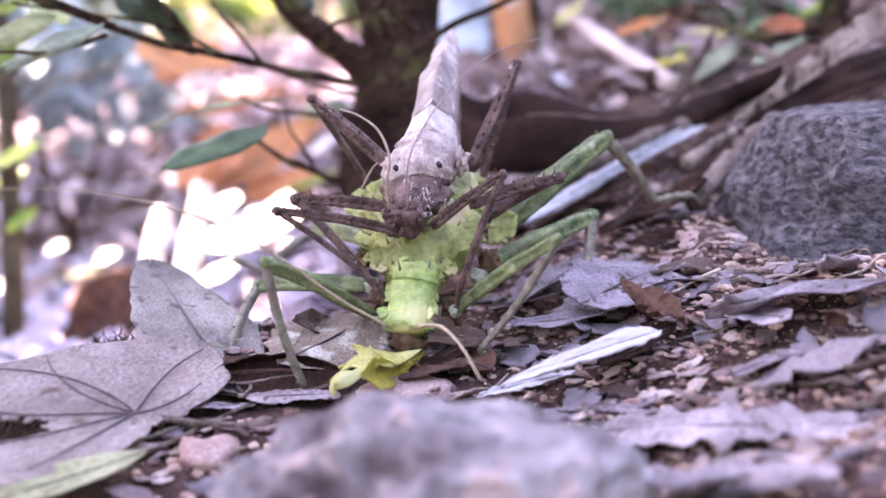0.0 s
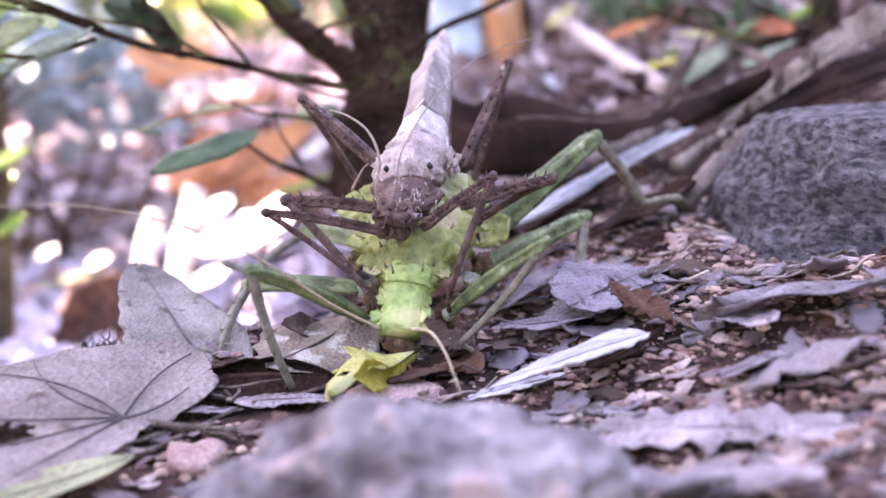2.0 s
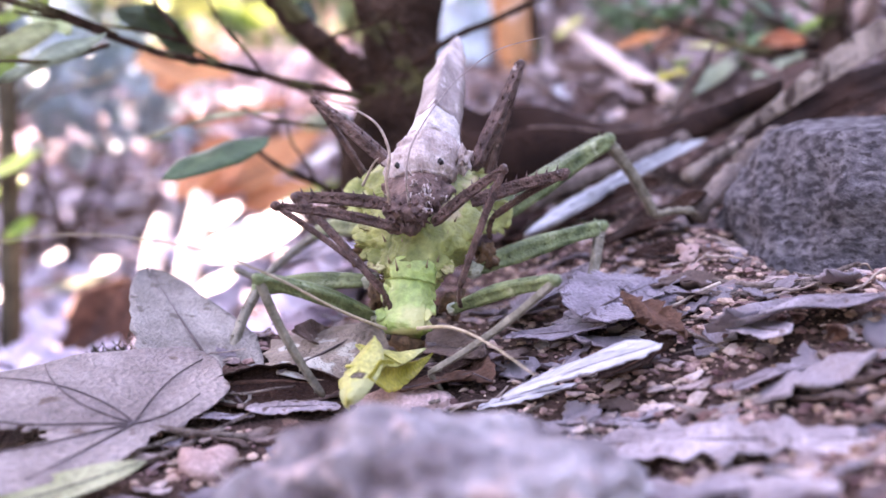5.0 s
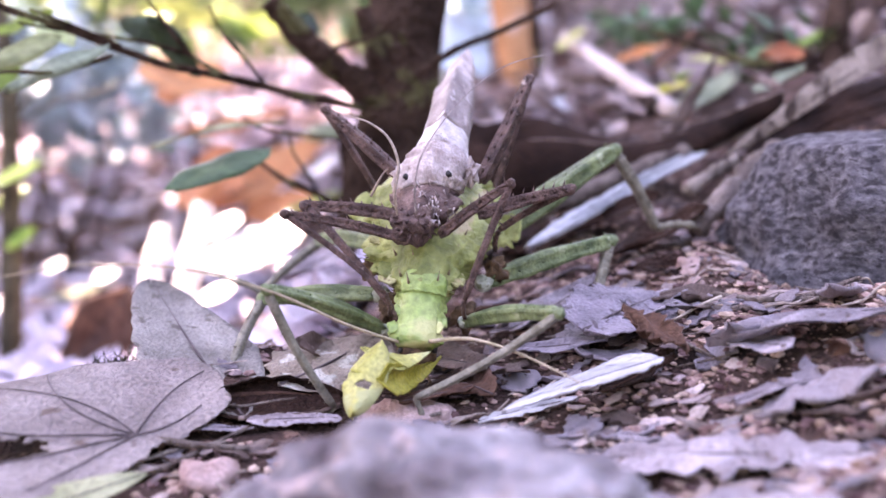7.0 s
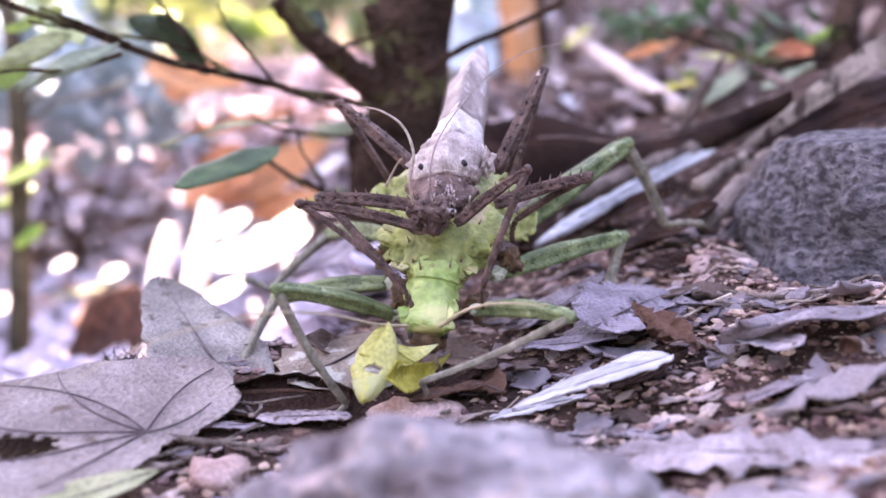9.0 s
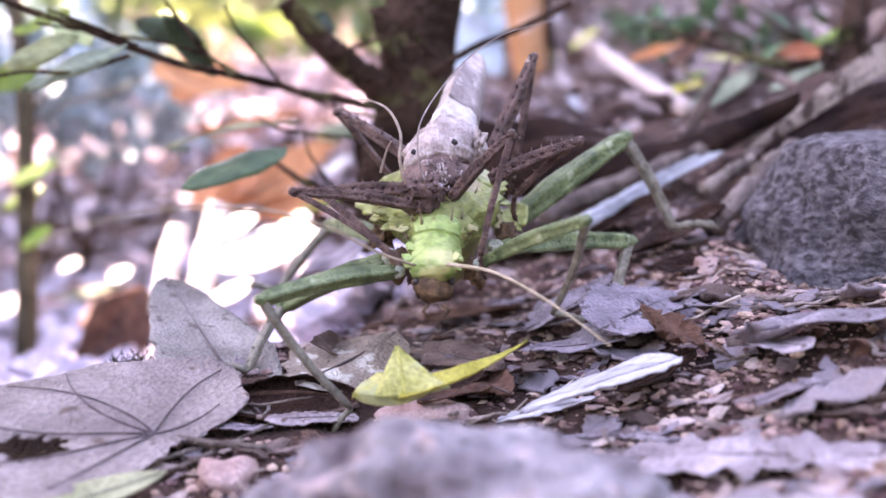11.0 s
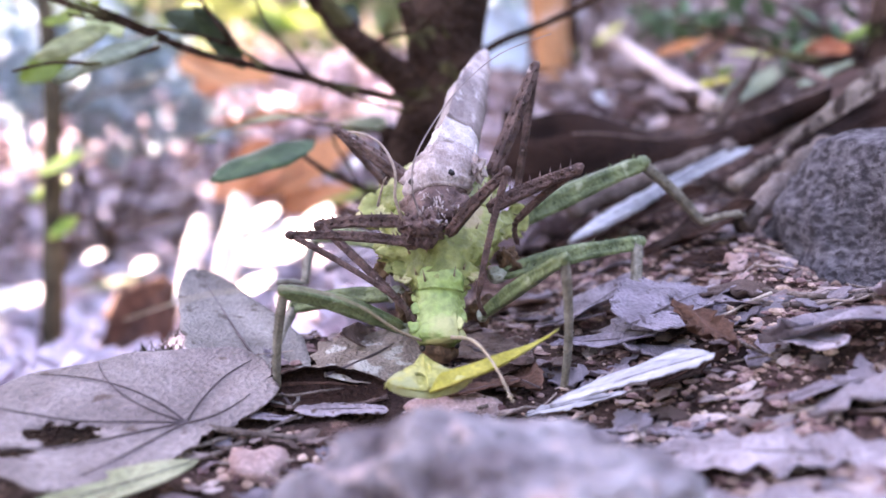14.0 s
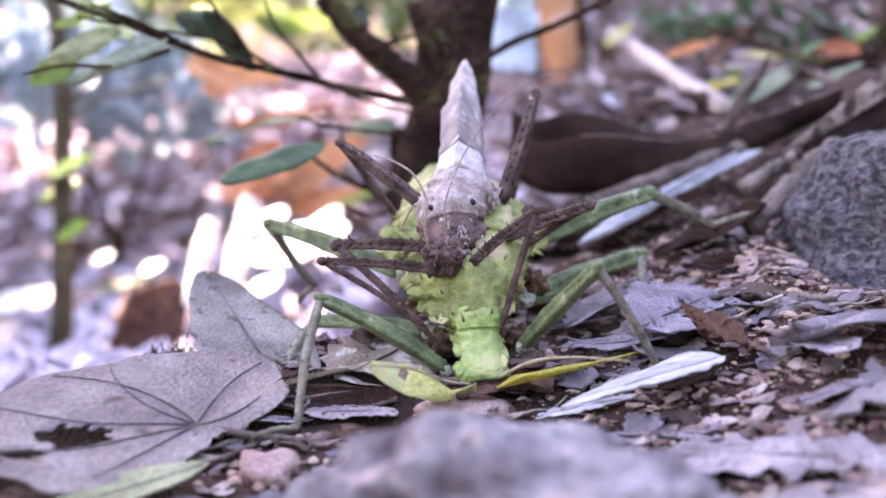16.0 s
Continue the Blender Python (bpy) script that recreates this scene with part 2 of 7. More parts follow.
def three(o, a, b):
    """A pose at o whose x points to a and whose y leans to b."""
    o, a, b = Vector(o), Vector(a), Vector(b)
    x = (a - o).normalized()
    z = x.cross(b - o).normalized()
    return Matrix.Translation(o) @ Matrix((x, z.cross(x), z)).transposed().to_4x4()


def ring_mesh(bm, rings):
    """Skins rings of points, each a list of equal length, and closes both ends."""
    rows = [[bm.verts.new(p) for p in r] for r in rings]
    k = len(rows[0])
    for a, b in zip(rows, rows[1:]):
        for i in range(k):
            bm.faces.new((a[i], a[(i + 1) % k], b[(i + 1) % k], b[i]))
    bm.faces.new(rows[0][::-1])
    bm.faces.new(rows[-1])


def tube(bm, pts, radii, sides=8, rough=0.0, seed=0.0):
    pts = [Vector(p) for p in pts]
    if isinstance(radii, (int, float)):
        radii = [radii] * len(pts)
    t0 = (pts[1] - pts[0]).normalized()
    u = t0.orthogonal().normalized()
    rings = []
    for i, p in enumerate(pts):
        t = (pts[min(i + 1, len(pts) - 1)] - pts[max(i - 1, 0)]).normalized()
        u = (u - t * u.dot(t)).normalized()
        v = t.cross(u)
        ring = []
        for j in range(sides):
            a = 2 * math.pi * j / sides
            d = u * math.cos(a) + v * math.sin(a)
            r = radii[i]
            if rough:
                r *= 1 + rough * noise.noise((p + d * radii[i]) / (2.2 * radii[i]) + Vector((seed, seed, 0)))
            ring.append(p + d * r)
        rings.append(ring)
    ring_mesh(bm, rings)


def smooth_line(pts, n):
    """A rounded line through pts (Catmull-Rom)."""
    pts = [Vector(p) for p in pts]
    out = []
    for i in range(n):
        s = i / (n - 1) * (len(pts) - 1)
        k = min(int(s), len(pts) - 2)
        f = s - k
        p0, p1, p2, p3 = pts[max(k - 1, 0)], pts[k], pts[k + 1], pts[min(k + 2, len(pts) - 1)]
        out.append(0.5 * ((2 * p1) + (p2 - p0) * f + (2 * p0 - 5 * p1 + 4 * p2 - p3) * f * f + (3 * p1 - p0 - 3 * p2 + p3) * f ** 3))
    return out


def spike(bm, base, way, length, r, sides=5):
    base, way = Vector(base), Vector(way).normalized()
    u = way.orthogonal().normalized()
    v = way.cross(u)
    ring = [bm.verts.new(base + (u * math.cos(a) + v * math.sin(a)) * r - way * r * 0.6) for a in (2 * math.pi * j / sides for j in range(sides))]
    top = bm.verts.new(base + way * length)
    for i in range(sides):
        bm.faces.new((ring[i], ring[(i + 1) % sides], top))
    bm.faces.new(ring[::-1])


def sheet(bm, rows, thick):
    """A thin solid from a grid of points; None leaves a hole."""
    nu, nv = len(rows), len(rows[0])
    up = {}
    for i in range(nu):
        for j in range(nv):
            p = rows[i][j]
            a, b = rows[min(i + 1, nu - 1)][j] - rows[max(i - 1, 0)][j], rows[i][min(j + 1, nv - 1)] - rows[i][max(j - 1, 0)]
            nrm = a.cross(b)
            nrm = nrm.normalized() if nrm.length > 1e-12 else Vector((0, 0, 1))
            up[i, j] = (bm.verts.new(p + nrm * thick / 2), bm.verts.new(p - nrm * thick / 2))
    return up


def blade(bm, length, width, nu=20, nv=8, curl=0.0, cup=0.0, wave=0.0, thick=0.0003, blunt=0.5, jag=0.0, seed=0.0, holes=(), fat=0.42):
    """A leaf along x from 0 to length, y across: curl bends it lengthwise, cup folds it up at the sides."""
    rows = []
    for i in range(nu):
        s = i / (nu - 1)
        w = max(0.02, (s / fat) ** blunt if s < fat else ((1 - s) / (1 - fat)) ** blunt) * width / 2
        ang = curl * s
        if abs(curl) > 1e-4:
            cx, cz = length / curl * math.sin(ang), length / curl * (1 - math.cos(ang))
        else:
            cx, cz = s * length, 0
        row = []
        for j in range(nv):
            v = 2 * j / (nv - 1) - 1
            edge = 1 + jag * noise.noise(Vector((s * 14 + seed, math.copysign(3, v), seed))) * abs(v)
            y = v * w * edge
            lift = cup * abs(v) ** 1.6 * w + wave * noise.noise(Vector((s * 3.2 + seed, v * 1.6, seed * 1.7)))
            row.append(Vector((cx - math.sin(ang) * lift, y, cz + math.cos(ang) * lift)))
        rows.append(row)
    up = sheet(bm, rows, thick)

    def gone(i, j):
        s, v = (i + 0.5) / (nu - 1), 2 * (j + 0.5) / (nv - 1) - 1
        return any((s - hs) ** 2 / rs ** 2 + (v - hv) ** 2 / rv ** 2 < 1 + 0.5 * noise.noise(Vector((s * 30, v * 9, seed))) for hs, hv, rs, rv in holes)

    close_sheet(bm, up, nu, nv, gone)


def close_sheet(bm, up, nu, nv, gone):
    keep = {(i, j) for i in range(nu - 1) for j in range(nv - 1) if not gone(i, j)}
    for i, j in keep:
        q = ((i, j), (i + 1, j), (i + 1, j + 1), (i, j + 1))
        bm.faces.new([up[k][0] for k in q])
        bm.faces.new([up[k][1] for k in q[::-1]])
        for a, b, other in ((q[0], q[1], (i, j - 1)), (q[1], q[2], (i + 1, j)), (q[2], q[3], (i, j + 1)), (q[3], q[0], (i - 1, j))):
            if other not in keep:
                bm.faces.new((up[b][0], up[a][0], up[a][1], up[b][1]))
    for v in [v for v in bm.verts if not v.link_faces]:
        bm.verts.remove(v)


def lump(bm, size, bumps, seed, sub=4, flat=0.0):
    """A worn stone: a ball pushed in and out by noise at three scales."""
    bmesh.ops.create_icosphere(bm, subdivisions=sub, radius=1)
    o = Vector((seed, seed * 2, seed * 3))
    for v in bm.verts:
        d = v.co.normalized()
        r = 1 + bumps * (0.9 * noise.noise(d * 1.3 + o) + 0.4 * noise.noise(d * 3.1 + o) + 0.16 * noise.noise(d * 8 + o) + 0.06 * noise.noise(d * 22 + o))
        q = d * r
        if flat and q.z > flat:
            q.z = flat + (q.z - flat) * 0.3
        v.co = Vector((q.x * size[0], q.y * size[1], q.z * size[2]))


# ---- ground ----
def ramp01(x, a, b):
    s = min(1.0, max(0.0, (x - a) / (b - a)))
    return s * s * (3 - 2 * s)


def ground_z(x, y):
    """Height of the hillside: it climbs to the right and drops away behind on the left."""
    z = 0.20 * max(0.0, min(x, 6.0)) + 0.12 * max(0.0, min(x, 3.0) - 0.04)
    right = ramp01(x, -0.03, 0.10)
    z += 0.10 * max(0.0, min(y, 6) - 0.27) * right
    z -= (0.07 * ramp01(y + 0.9 * max(0.0, -x - 0.06), 0.275, 0.40) + 0.22 * ramp01(y, 0.34, 1.4)) * ramp01(-x, 0.0, 0.12) * (1 + 0.2 * ramp01(-x, 0.2, 2))
    z += 0.17 * max(0.0, y - 2.6)
    z -= 0.024 * ramp01(x, 0.082, 0.135) * ramp01(y, 0.235, 0.285) * (1 - ramp01(math.hypot(x - 0.16, y - 0.33), 0.10, 0.2))
    z -= 0.05 * ramp01(-y, -0.13, 0.0)
    z -= 0.012 * (1 - ramp01(y, 0.17, 0.27))
    far = ramp01(math.hypot(x, y - 0.25), 0.3, 1.5)
    p = Vector((x, y, 0))
    z += (0.0030 * noise.noise(p * 45) + 0.0016 * noise.noise(p * 110)) * (1 - far)
    z += far * (0.03 * noise.noise(p * 2.3) + 0.012 * noise.noise(p * 7))
    return z


def build_ground():
    nx, ny = 230, 230
    xs = [0.022 * math.sinh(8.2 * (2 * i / (nx - 1) - 1)) for i in range(nx)]
    ys = [0.24 + 0.022 * math.sinh(8.2 * (2 * j / (ny - 1) - 1)) for j in range(ny)]
    verts = [(x, y, ground_z(x, y)) for y in ys for x in xs]
    faces = [(j * nx + i, j * nx + i + 1, (j + 1) * nx + i + 1, (j + 1) * nx + i) for j in range(ny - 1) for i in range(nx - 1)]
    me = bpy.data.meshes.new("ground")
    me.from_pydata(verts, [], faces)
    me.materials.append(SOIL)
    me.polygons.foreach_set("use_smooth", [True] * len(faces))
    tagged(new("ground", me), "reddish brown forest soil on a slope", "ground", kind="structure")


build_ground()


# ---- stones ----
def stone(name, at, size, bumps, seed, mat, label, turn=0, sub=4, flat=0.0, group=""):
    bm = bmesh.new()
    lump(bm, size, bumps, seed, sub, flat)
    ob = part(name, bm, mat)
    ob.matrix_world = pose(*at, 0, 0, turn)
    return tagged(ob, label, "stone", group)


stone("boulder", (0.1645, 0.330, 0.0200), (0.074, 0.048, 0.0590), 0.24, 3.1, STONE, "rough grey granite stone half sunk in the bank", 14, 6, 0.75)
stone("front_stone", (0.0020, 0.1500, 0.0010), (0.0325, 0.017, 0.0182), 0.45, 7.7, FRONT_STONE, "mottled grey and pinkish stone on the soil", 0, 5)
stone("pebble", (-0.0515, 0.2002, -0.0086), (0.0065, 0.006, 0.005), 0.5, 1.4, PINK_STONE, "small pink clay pebble beside the dry leaf", 20, 3, group="clay pebbles")
stone("pebble", (-0.0098, 0.2314, -0.0032), (0.011, 0.007, 0.004), 0.4, 5.2, PINK_STONE, "flat pink clay pebble behind the front stone", 0, 3, group="clay pebbles")
stone("pebble", (0.0781, 0.301, 0.024), (0.0040, 0.004, 0.0044), 0.7, 9.4, PINK_STONE, "lumpy reddish clay pebble on the bank", 0, 3, group="clay pebbles")
stone("pebble", (0.0758, 0.2829, 0.0216), (0.0034, 0.003, 0.003), 0.7, 11.4, PINK_STONE, "lumpy reddish clay pebble on the bank", 50, 3, group="clay pebbles")


# ---- dry leaves lying near ----
# reach of the round leaf, every 30 degrees from its left
RADII = (0.060, 0.045, 0.037, 0.035, 0.040, 0.028, 0.012, 0.006, 0.006, 0.010, 0.018, 0.040)


def big_dry_leaf():
    """Round leaf with veins that fan from the stalk, chewed through on one side."""
    m = three((-0.071, 0.2108, -0.0022), (-0.1029, 0.1963, -0.0011), (-0.0733, 0.2476, 0.0064))
    root = thing("dry_leaf", m.translation, "large lavender-grey dry leaf with dark fanned veins and chewed holes", "leaf", "dry leaves")
    root.matrix_world = m
    bm = bmesh.new()
    nr, na = 34, 120
    rows = []

    def reach(a):
        f = (a % (2 * math.pi)) / (2 * math.pi) * 12
        k = int(f) % 12
        g = (f - int(f)) ** 2 * (3 - 2 * (f - int(f)))
        return RADII[k] * (1 - g) + RADII[(k + 1) % 12] * g + 0.0012 * noise.noise(Vector((math.cos(a) * 5, math.sin(a) * 5, 2)))

    def height(x, y):
        return 0.0022 * noise.noise(Vector((x * 38, y * 38, 1))) - (x * x + y * y) * (0.5 if y < 0 else 0.2)

    for i in range(nr):
        s = i / (nr - 1)
        row = []
        for j in range(na + 1):
            a = 2 * math.pi * j / na
            r = reach(a) * (0.012 + 0.988 * s)
            x, y = r * math.cos(a), r * math.sin(a)
            row.append(Vector((x, y, height(x, y))))
        rows.append(row)
    up = sheet(bm, rows, 0.0004)
    holes = ((0.0265, -0.0006, 0.0074, 0.0050), (0.0372, -0.0078, 0.0052, 0.0024))

    def gone(i, j):
        p = (rows[i][j] + rows[i + 1][j + 1]) / 2
        k = 1 + 1.1 * noise.noise(p * 420)
        return any((p.x - x) ** 2 / rx ** 2 + (p.y - y) ** 2 / ry ** 2 < k for x, y, rx, ry in holes)

    close_sheet(bm, up, nr, na + 1, gone)
    part("leaf_blade", bm, ROUND_LEAF, root)
    for ang, bend, reach_k in ((0.05, 0.25, 0.95), (0.55, 0.5, 0.98), (1.2, -0.5, 0.95), (1.95, 0.25, 0.9), (-0.35, 0.2, 0.95), (-0.75, 0.1, 0.8), (2.8, -0.2, 0.7)):
        bm = bmesh.new()
        pts, rr = [], []
        for k in range(14):
            s = k / 13
            a = ang + bend * s
            r = reach(a % (2 * math.pi)) * reach_k * s
            x, y = r * math.cos(a), r * math.sin(a)
            pts.append((x, y, height(x, y) - 0.0004))
            rr.append(0.00034 * (1 - 0.6 * s))
        tube(bm, pts, rr, 5)
        part("vein", bm, VEIN, root, "dark leaf vein")
    bm = bmesh.new()
    inv = m.inverted()
    tube(bm, [inv @ p for p in smooth_line([(-0.072, 0.2137, -0.0032), (-0.0636, 0.2121, -0.0037), (-0.0544, 0.2119, -0.0047), (-0.0451, 0.2114, -0.0048)], 14)], [0.0011 - 0.00004 * i for i in range(14)], 7, 0.3)
    part("stalk", bm, TWIG, root, "grey leaf stalk")


big_dry_leaf()


def leaf(name, o, tip, side, length, width, mat, label, rib=True, **kw):
    m = three(o, tip, side)
    if m[2][2] < 0:
        m = m @ pose(0, 0, 0, 180)
    width *= (Vector(tip) - Vector(o)).length / length
    length = (Vector(tip) - Vector(o)).length
    bm = bmesh.new()
    blade(bm, length, width, **kw)
    if not rib:
        ob = part(name, bm, mat)
        ob.matrix_world = m
        return tagged(ob, label, "leaf", "dry leaves")
    root = thing(name, (0, 0, 0), label, "leaf", "dry leaves")
    root.matrix_world = m
    part("leaf_blade", bm, mat, root)
    bm = bmesh.new()
    curl = kw.get("curl", 0.0)
    pts = []
    for k in range(14):
        s = k / 13 * 0.96
        a = curl * s
        pts.append((length / curl * math.sin(a), 0, length / curl * (1 - math.cos(a)) + 0.0002) if abs(curl) > 1e-4 else (s * length, 0, 0.0002))
    tube(bm, pts, [max(0.00015, width * 0.018 * (1 - k / 14)) for k in range(14)], 5)
    part("midrib", bm, VEIN if mat is not BROWN else RUST, root, "raised leaf midrib")
    return root


leaf("dry_leaf", (-0.0501, 0.2294, -0.0035), (-0.0966, 0.3062, 0.0138), (-0.0439, 0.2718, 0.0002), 0.046, 0.018, PROP_LEAF, "grey weathered dry leaf propped on the litter",
     nu=40, nv=18, curl=0.1, cup=0.06, wave=0.0014, jag=0.08, blunt=0.5, fat=0.40, seed=2.2)
# brown leaves under the head, toned darker for the shade that falls there
leaf("dry_leaf", (-0.0136, 0.2353, -0.0005), (0.0087, 0.2525, 0.0007), (-0.0039, 0.2624, -0.0015), 0.045, 0.022, BROWN, "brown dead leaf under the insect's head, shade put into its colour",
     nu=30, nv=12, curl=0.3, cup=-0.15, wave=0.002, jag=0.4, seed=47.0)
leaf("dry_leaf", (0.0124, 0.2337, 0.0019), (-0.0038, 0.2588, 0.0035), (0.0088, 0.2586, 0.0052), 0.045, 0.022, RUST, "brown dead leaf under the insect's head, shade put into its colour",
     nu=30, nv=12, curl=-0.3, cup=0.2, wave=0.002, jag=0.6, seed=49.0)
leaf("dry_leaf", (-0.0318, 0.2803, 0.0029), (-0.0478, 0.2572, 0.0033), (-0.0423, 0.2739, 0.0079), 0.021, 0.0075, LEAF_BROWN, "small dark brown curled leaf under the insect",
     nu=24, nv=14, curl=0.7, cup=0.5, wave=0.001, blunt=0.6, seed=5.0)
leaf("dry_leaf", (-0.0676, 0.3946, 0.0041), (-0.0335, 0.4164, 0.0144), (-0.0586, 0.4363, 0.0118), 0.055, 0.035, DRY, "pinkish dry leaf lying behind the insect",
     nu=24, nv=12, curl=0.5, cup=0.15, wave=0.003, seed=6.0)
leaf("dry_leaf", (-0.0431, 0.2428, 0.0012), (-0.0190, 0.2785, 0.0034), (-0.0423, 0.2729, 0.0037), 0.045, 0.04, TAN, "tan dry leaf with pale blotches beneath the insect's head",
     nu=30, nv=12, curl=0.2, cup=-0.1, wave=0.002, jag=0.3, seed=7.0)
# dark sheet added beneath the pale strip in place of its shadow
leaf("dry_leaf", (0.0384, 0.2266, 0.0047), (0.0584, 0.2298, 0.0124), (0.0498, 0.2427, 0.0107), 0.060, 0.030, BROWN, "dark brown leaf added as the shadow under the pale strip",
     nu=24, nv=12, curl=0.2, cup=0.2, wave=0.002, jag=0.5, seed=51.0)
leaf("dry_leaf", (0.0133, 0.2136, 0.0038), (0.0510, 0.2192, 0.0178), (0.0292, 0.2319, 0.0112), 0.06, 0.0185, DRY_PALE, "pale bleached strip of dry leaf on the soil",
     nu=40, nv=10, curl=-0.12, cup=0.12, wave=0.0012, jag=0.25, blunt=0.45, fat=0.84, seed=8.0)
leaf("dry_leaf", (0.0084, 0.2235, -0.0019), (0.0328, 0.226, 0.0045), (0.0209, 0.2331, 0.0043), 0.060, 0.010, DRY_PALE, "thin pale strip of dry leaf on the soil",
     nu=30, nv=8, curl=-0.1, cup=0.2, wave=0.001, jag=0.7, blunt=0.4, seed=41.0)
# two near-black leaves added for the shadow on the soil of the hollow
leaf("dry_leaf", (0.0259, 0.4077, 0.0136), (0.0868, 0.3678, 0.0364), (0.0555, 0.4311, 0.0306), 0.060, 0.022, BROWN, "dark brown leaf added as shade in the hollow of the bank",
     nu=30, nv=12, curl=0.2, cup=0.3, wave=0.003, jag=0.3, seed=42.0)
leaf("dry_leaf", (0.0568, 0.3427, 0.0218), (0.0951, 0.3314, 0.0367), (0.0805, 0.3693, 0.0362), 0.060, 0.030, BROWN, "dark brown crumpled leaf added as shade in the hollow of the bank",
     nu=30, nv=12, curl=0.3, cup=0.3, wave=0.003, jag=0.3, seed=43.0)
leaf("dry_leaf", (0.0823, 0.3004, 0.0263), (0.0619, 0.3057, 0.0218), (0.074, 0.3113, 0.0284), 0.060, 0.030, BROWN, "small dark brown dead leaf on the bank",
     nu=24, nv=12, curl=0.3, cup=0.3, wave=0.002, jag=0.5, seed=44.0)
leaf("dry_leaf", (0.0168, 0.2594, 0.0074), (0.0437, 0.2465, 0.012), (0.0328, 0.2757, 0.0112), 0.032, 0.012, LAVENDER, "thin lavender dry leaf lying flat",
     nu=26, nv=10, curl=0.1, cup=0.1, wave=0.0012, jag=0.3, seed=9.0)
leaf("dry_leaf", (0.038, 0.2539, 0.0112), (0.071, 0.2904, 0.0242), (0.0599, 0.3149, 0.0222), 0.040, 0.022, GREY_LEAF, "pale lavender dry leaf with small dark holes",
     nu=44, nv=22, curl=-0.2, cup=0.1, wave=0.002, jag=0.3, blunt=0.3, seed=10.0,
     holes=((0.55, 0.2, 0.035, 0.12), (0.72, -0.3, 0.02, 0.08), (0.4, -0.4, 0.02, 0.07)))
leaf("dry_leaf", (0.0370, 0.2474, 0.0157), (0.0637, 0.2750, 0.0239), (0.0463, 0.2788, 0.0260), 0.04, 0.03, LAVENDER, "pale lavender dry leaf pitted with dark holes",
     nu=44, nv=22, curl=-0.2, cup=0.1, wave=0.002, jag=0.3, blunt=0.3, seed=33.0,
     holes=((0.55, 0.1, 0.035, 0.10), (0.70, -0.35, 0.02, 0.08), (0.42, -0.2, 0.02, 0.07), (0.6, 0.45, 0.02, 0.06)))
leaf("dry_leaf", (0.0197, 0.2794, 0.0087), (0.0497, 0.2985, 0.0174), (0.034, 0.3196, 0.0137), 0.036, 0.018, DRY, "mauve dry leaf lying behind the insect's legs",
     nu=26, nv=12, curl=0.3, cup=0.2, wave=0.002, seed=11.0)
leaf("dry_leaf", (0.0590, 0.2262, 0.0159), (0.0459, 0.2426, 0.0195), (0.0572, 0.2448, 0.0216), 0.029, 0.0135, RUST, "ragged rust-brown dry leaf scrap",
     nu=40, nv=14, curl=0.4, cup=0.4, wave=0.003, jag=0.8, blunt=0.4, seed=12.0)
leaf("dry_leaf", (0.0639, 0.2253, 0.0175), (0.1074, 0.2186, 0.0355), (0.0968, 0.2482, 0.0263), 0.05, 0.022, DRY, "broad mauve dry leaf on the bank",
     nu=34, nv=14, curl=-0.3, cup=0.12, wave=0.003, jag=0.3, seed=13.0)
leaf("dry_leaf", (0.0692, 0.2286, 0.0199), (0.0791, 0.2094, 0.0173), (0.0831, 0.2219, 0.0207), 0.024, 0.012, DRY, "greyish mauve leaf scrap on the soil",
     nu=24, nv=10, curl=0.4, cup=0.1, wave=0.0016, jag=0.5, blunt=0.35, seed=14.0)
leaf("dry_leaf", (0.0632, 0.2000, 0.0106), (0.0855, 0.2071, 0.0179), (0.0760, 0.2120, 0.0142), 0.024, 0.0085, DRY, "mauve leaf scrap with a torn edge",
     nu=24, nv=10, curl=-0.3, cup=0.15, wave=0.0012, jag=0.7, blunt=0.3, seed=15.0)
leaf("dry_leaf", (0.0855, 0.2054, 0.0201), (0.0900, 0.2073, 0.0271), (0.0912, 0.2057, 0.0223), 0.01, 0.006, RUST, "curled rust-brown leaf tip",
     nu=20, nv=10, curl=2.4, cup=0.6, wave=0.0006, jag=0.6, seed=16.0)
leaf("dry_leaf", (0.0326, 0.1903, 0.0012), (0.0833, 0.1722, 0.0115), (0.0622, 0.1953, 0.0085), 0.061, 0.0185, MAUVE, "mauve dry leaf with a curled edge",
     nu=40, nv=12, curl=-0.1, cup=0.1, wave=0.0016, jag=0.9, blunt=0.3, seed=17.0)
leaf("dry_leaf", (0.0625, 0.1434, 0.0101), (0.0411, 0.166, 0.0023), (0.0551, 0.1715, 0.0051), 0.030, 0.013, MAUVE, "mauve dry leaf fragment with a torn edge",
     nu=30, nv=10, curl=-0.2, cup=0.1, wave=0.0016, jag=0.6, blunt=0.3, seed=18.0)
leaf("dry_leaf", (-0.0914, 0.172, -0.0075), (-0.063, 0.1935, -0.006), (-0.0846, 0.1987, -0.0052), 0.032, 0.013, OLIVE, "fading olive-green leaf lying under the dry leaf",
     nu=24, nv=10, curl=0.1, cup=0.1, wave=0.001, seed=19.0)
leaf("dry_leaf", (-0.0483, 0.2246, -0.0028), (-0.0256, 0.2305, -0.0026), (-0.0379, 0.2327, -0.0019), 0.04, 0.012, MAUVE, "pale mauve leaf scrap lying before the dark arched leaf",
     nu=28, nv=10, curl=-0.1, cup=0.05, wave=0.0008, jag=0.5, blunt=0.25, seed=61.0)
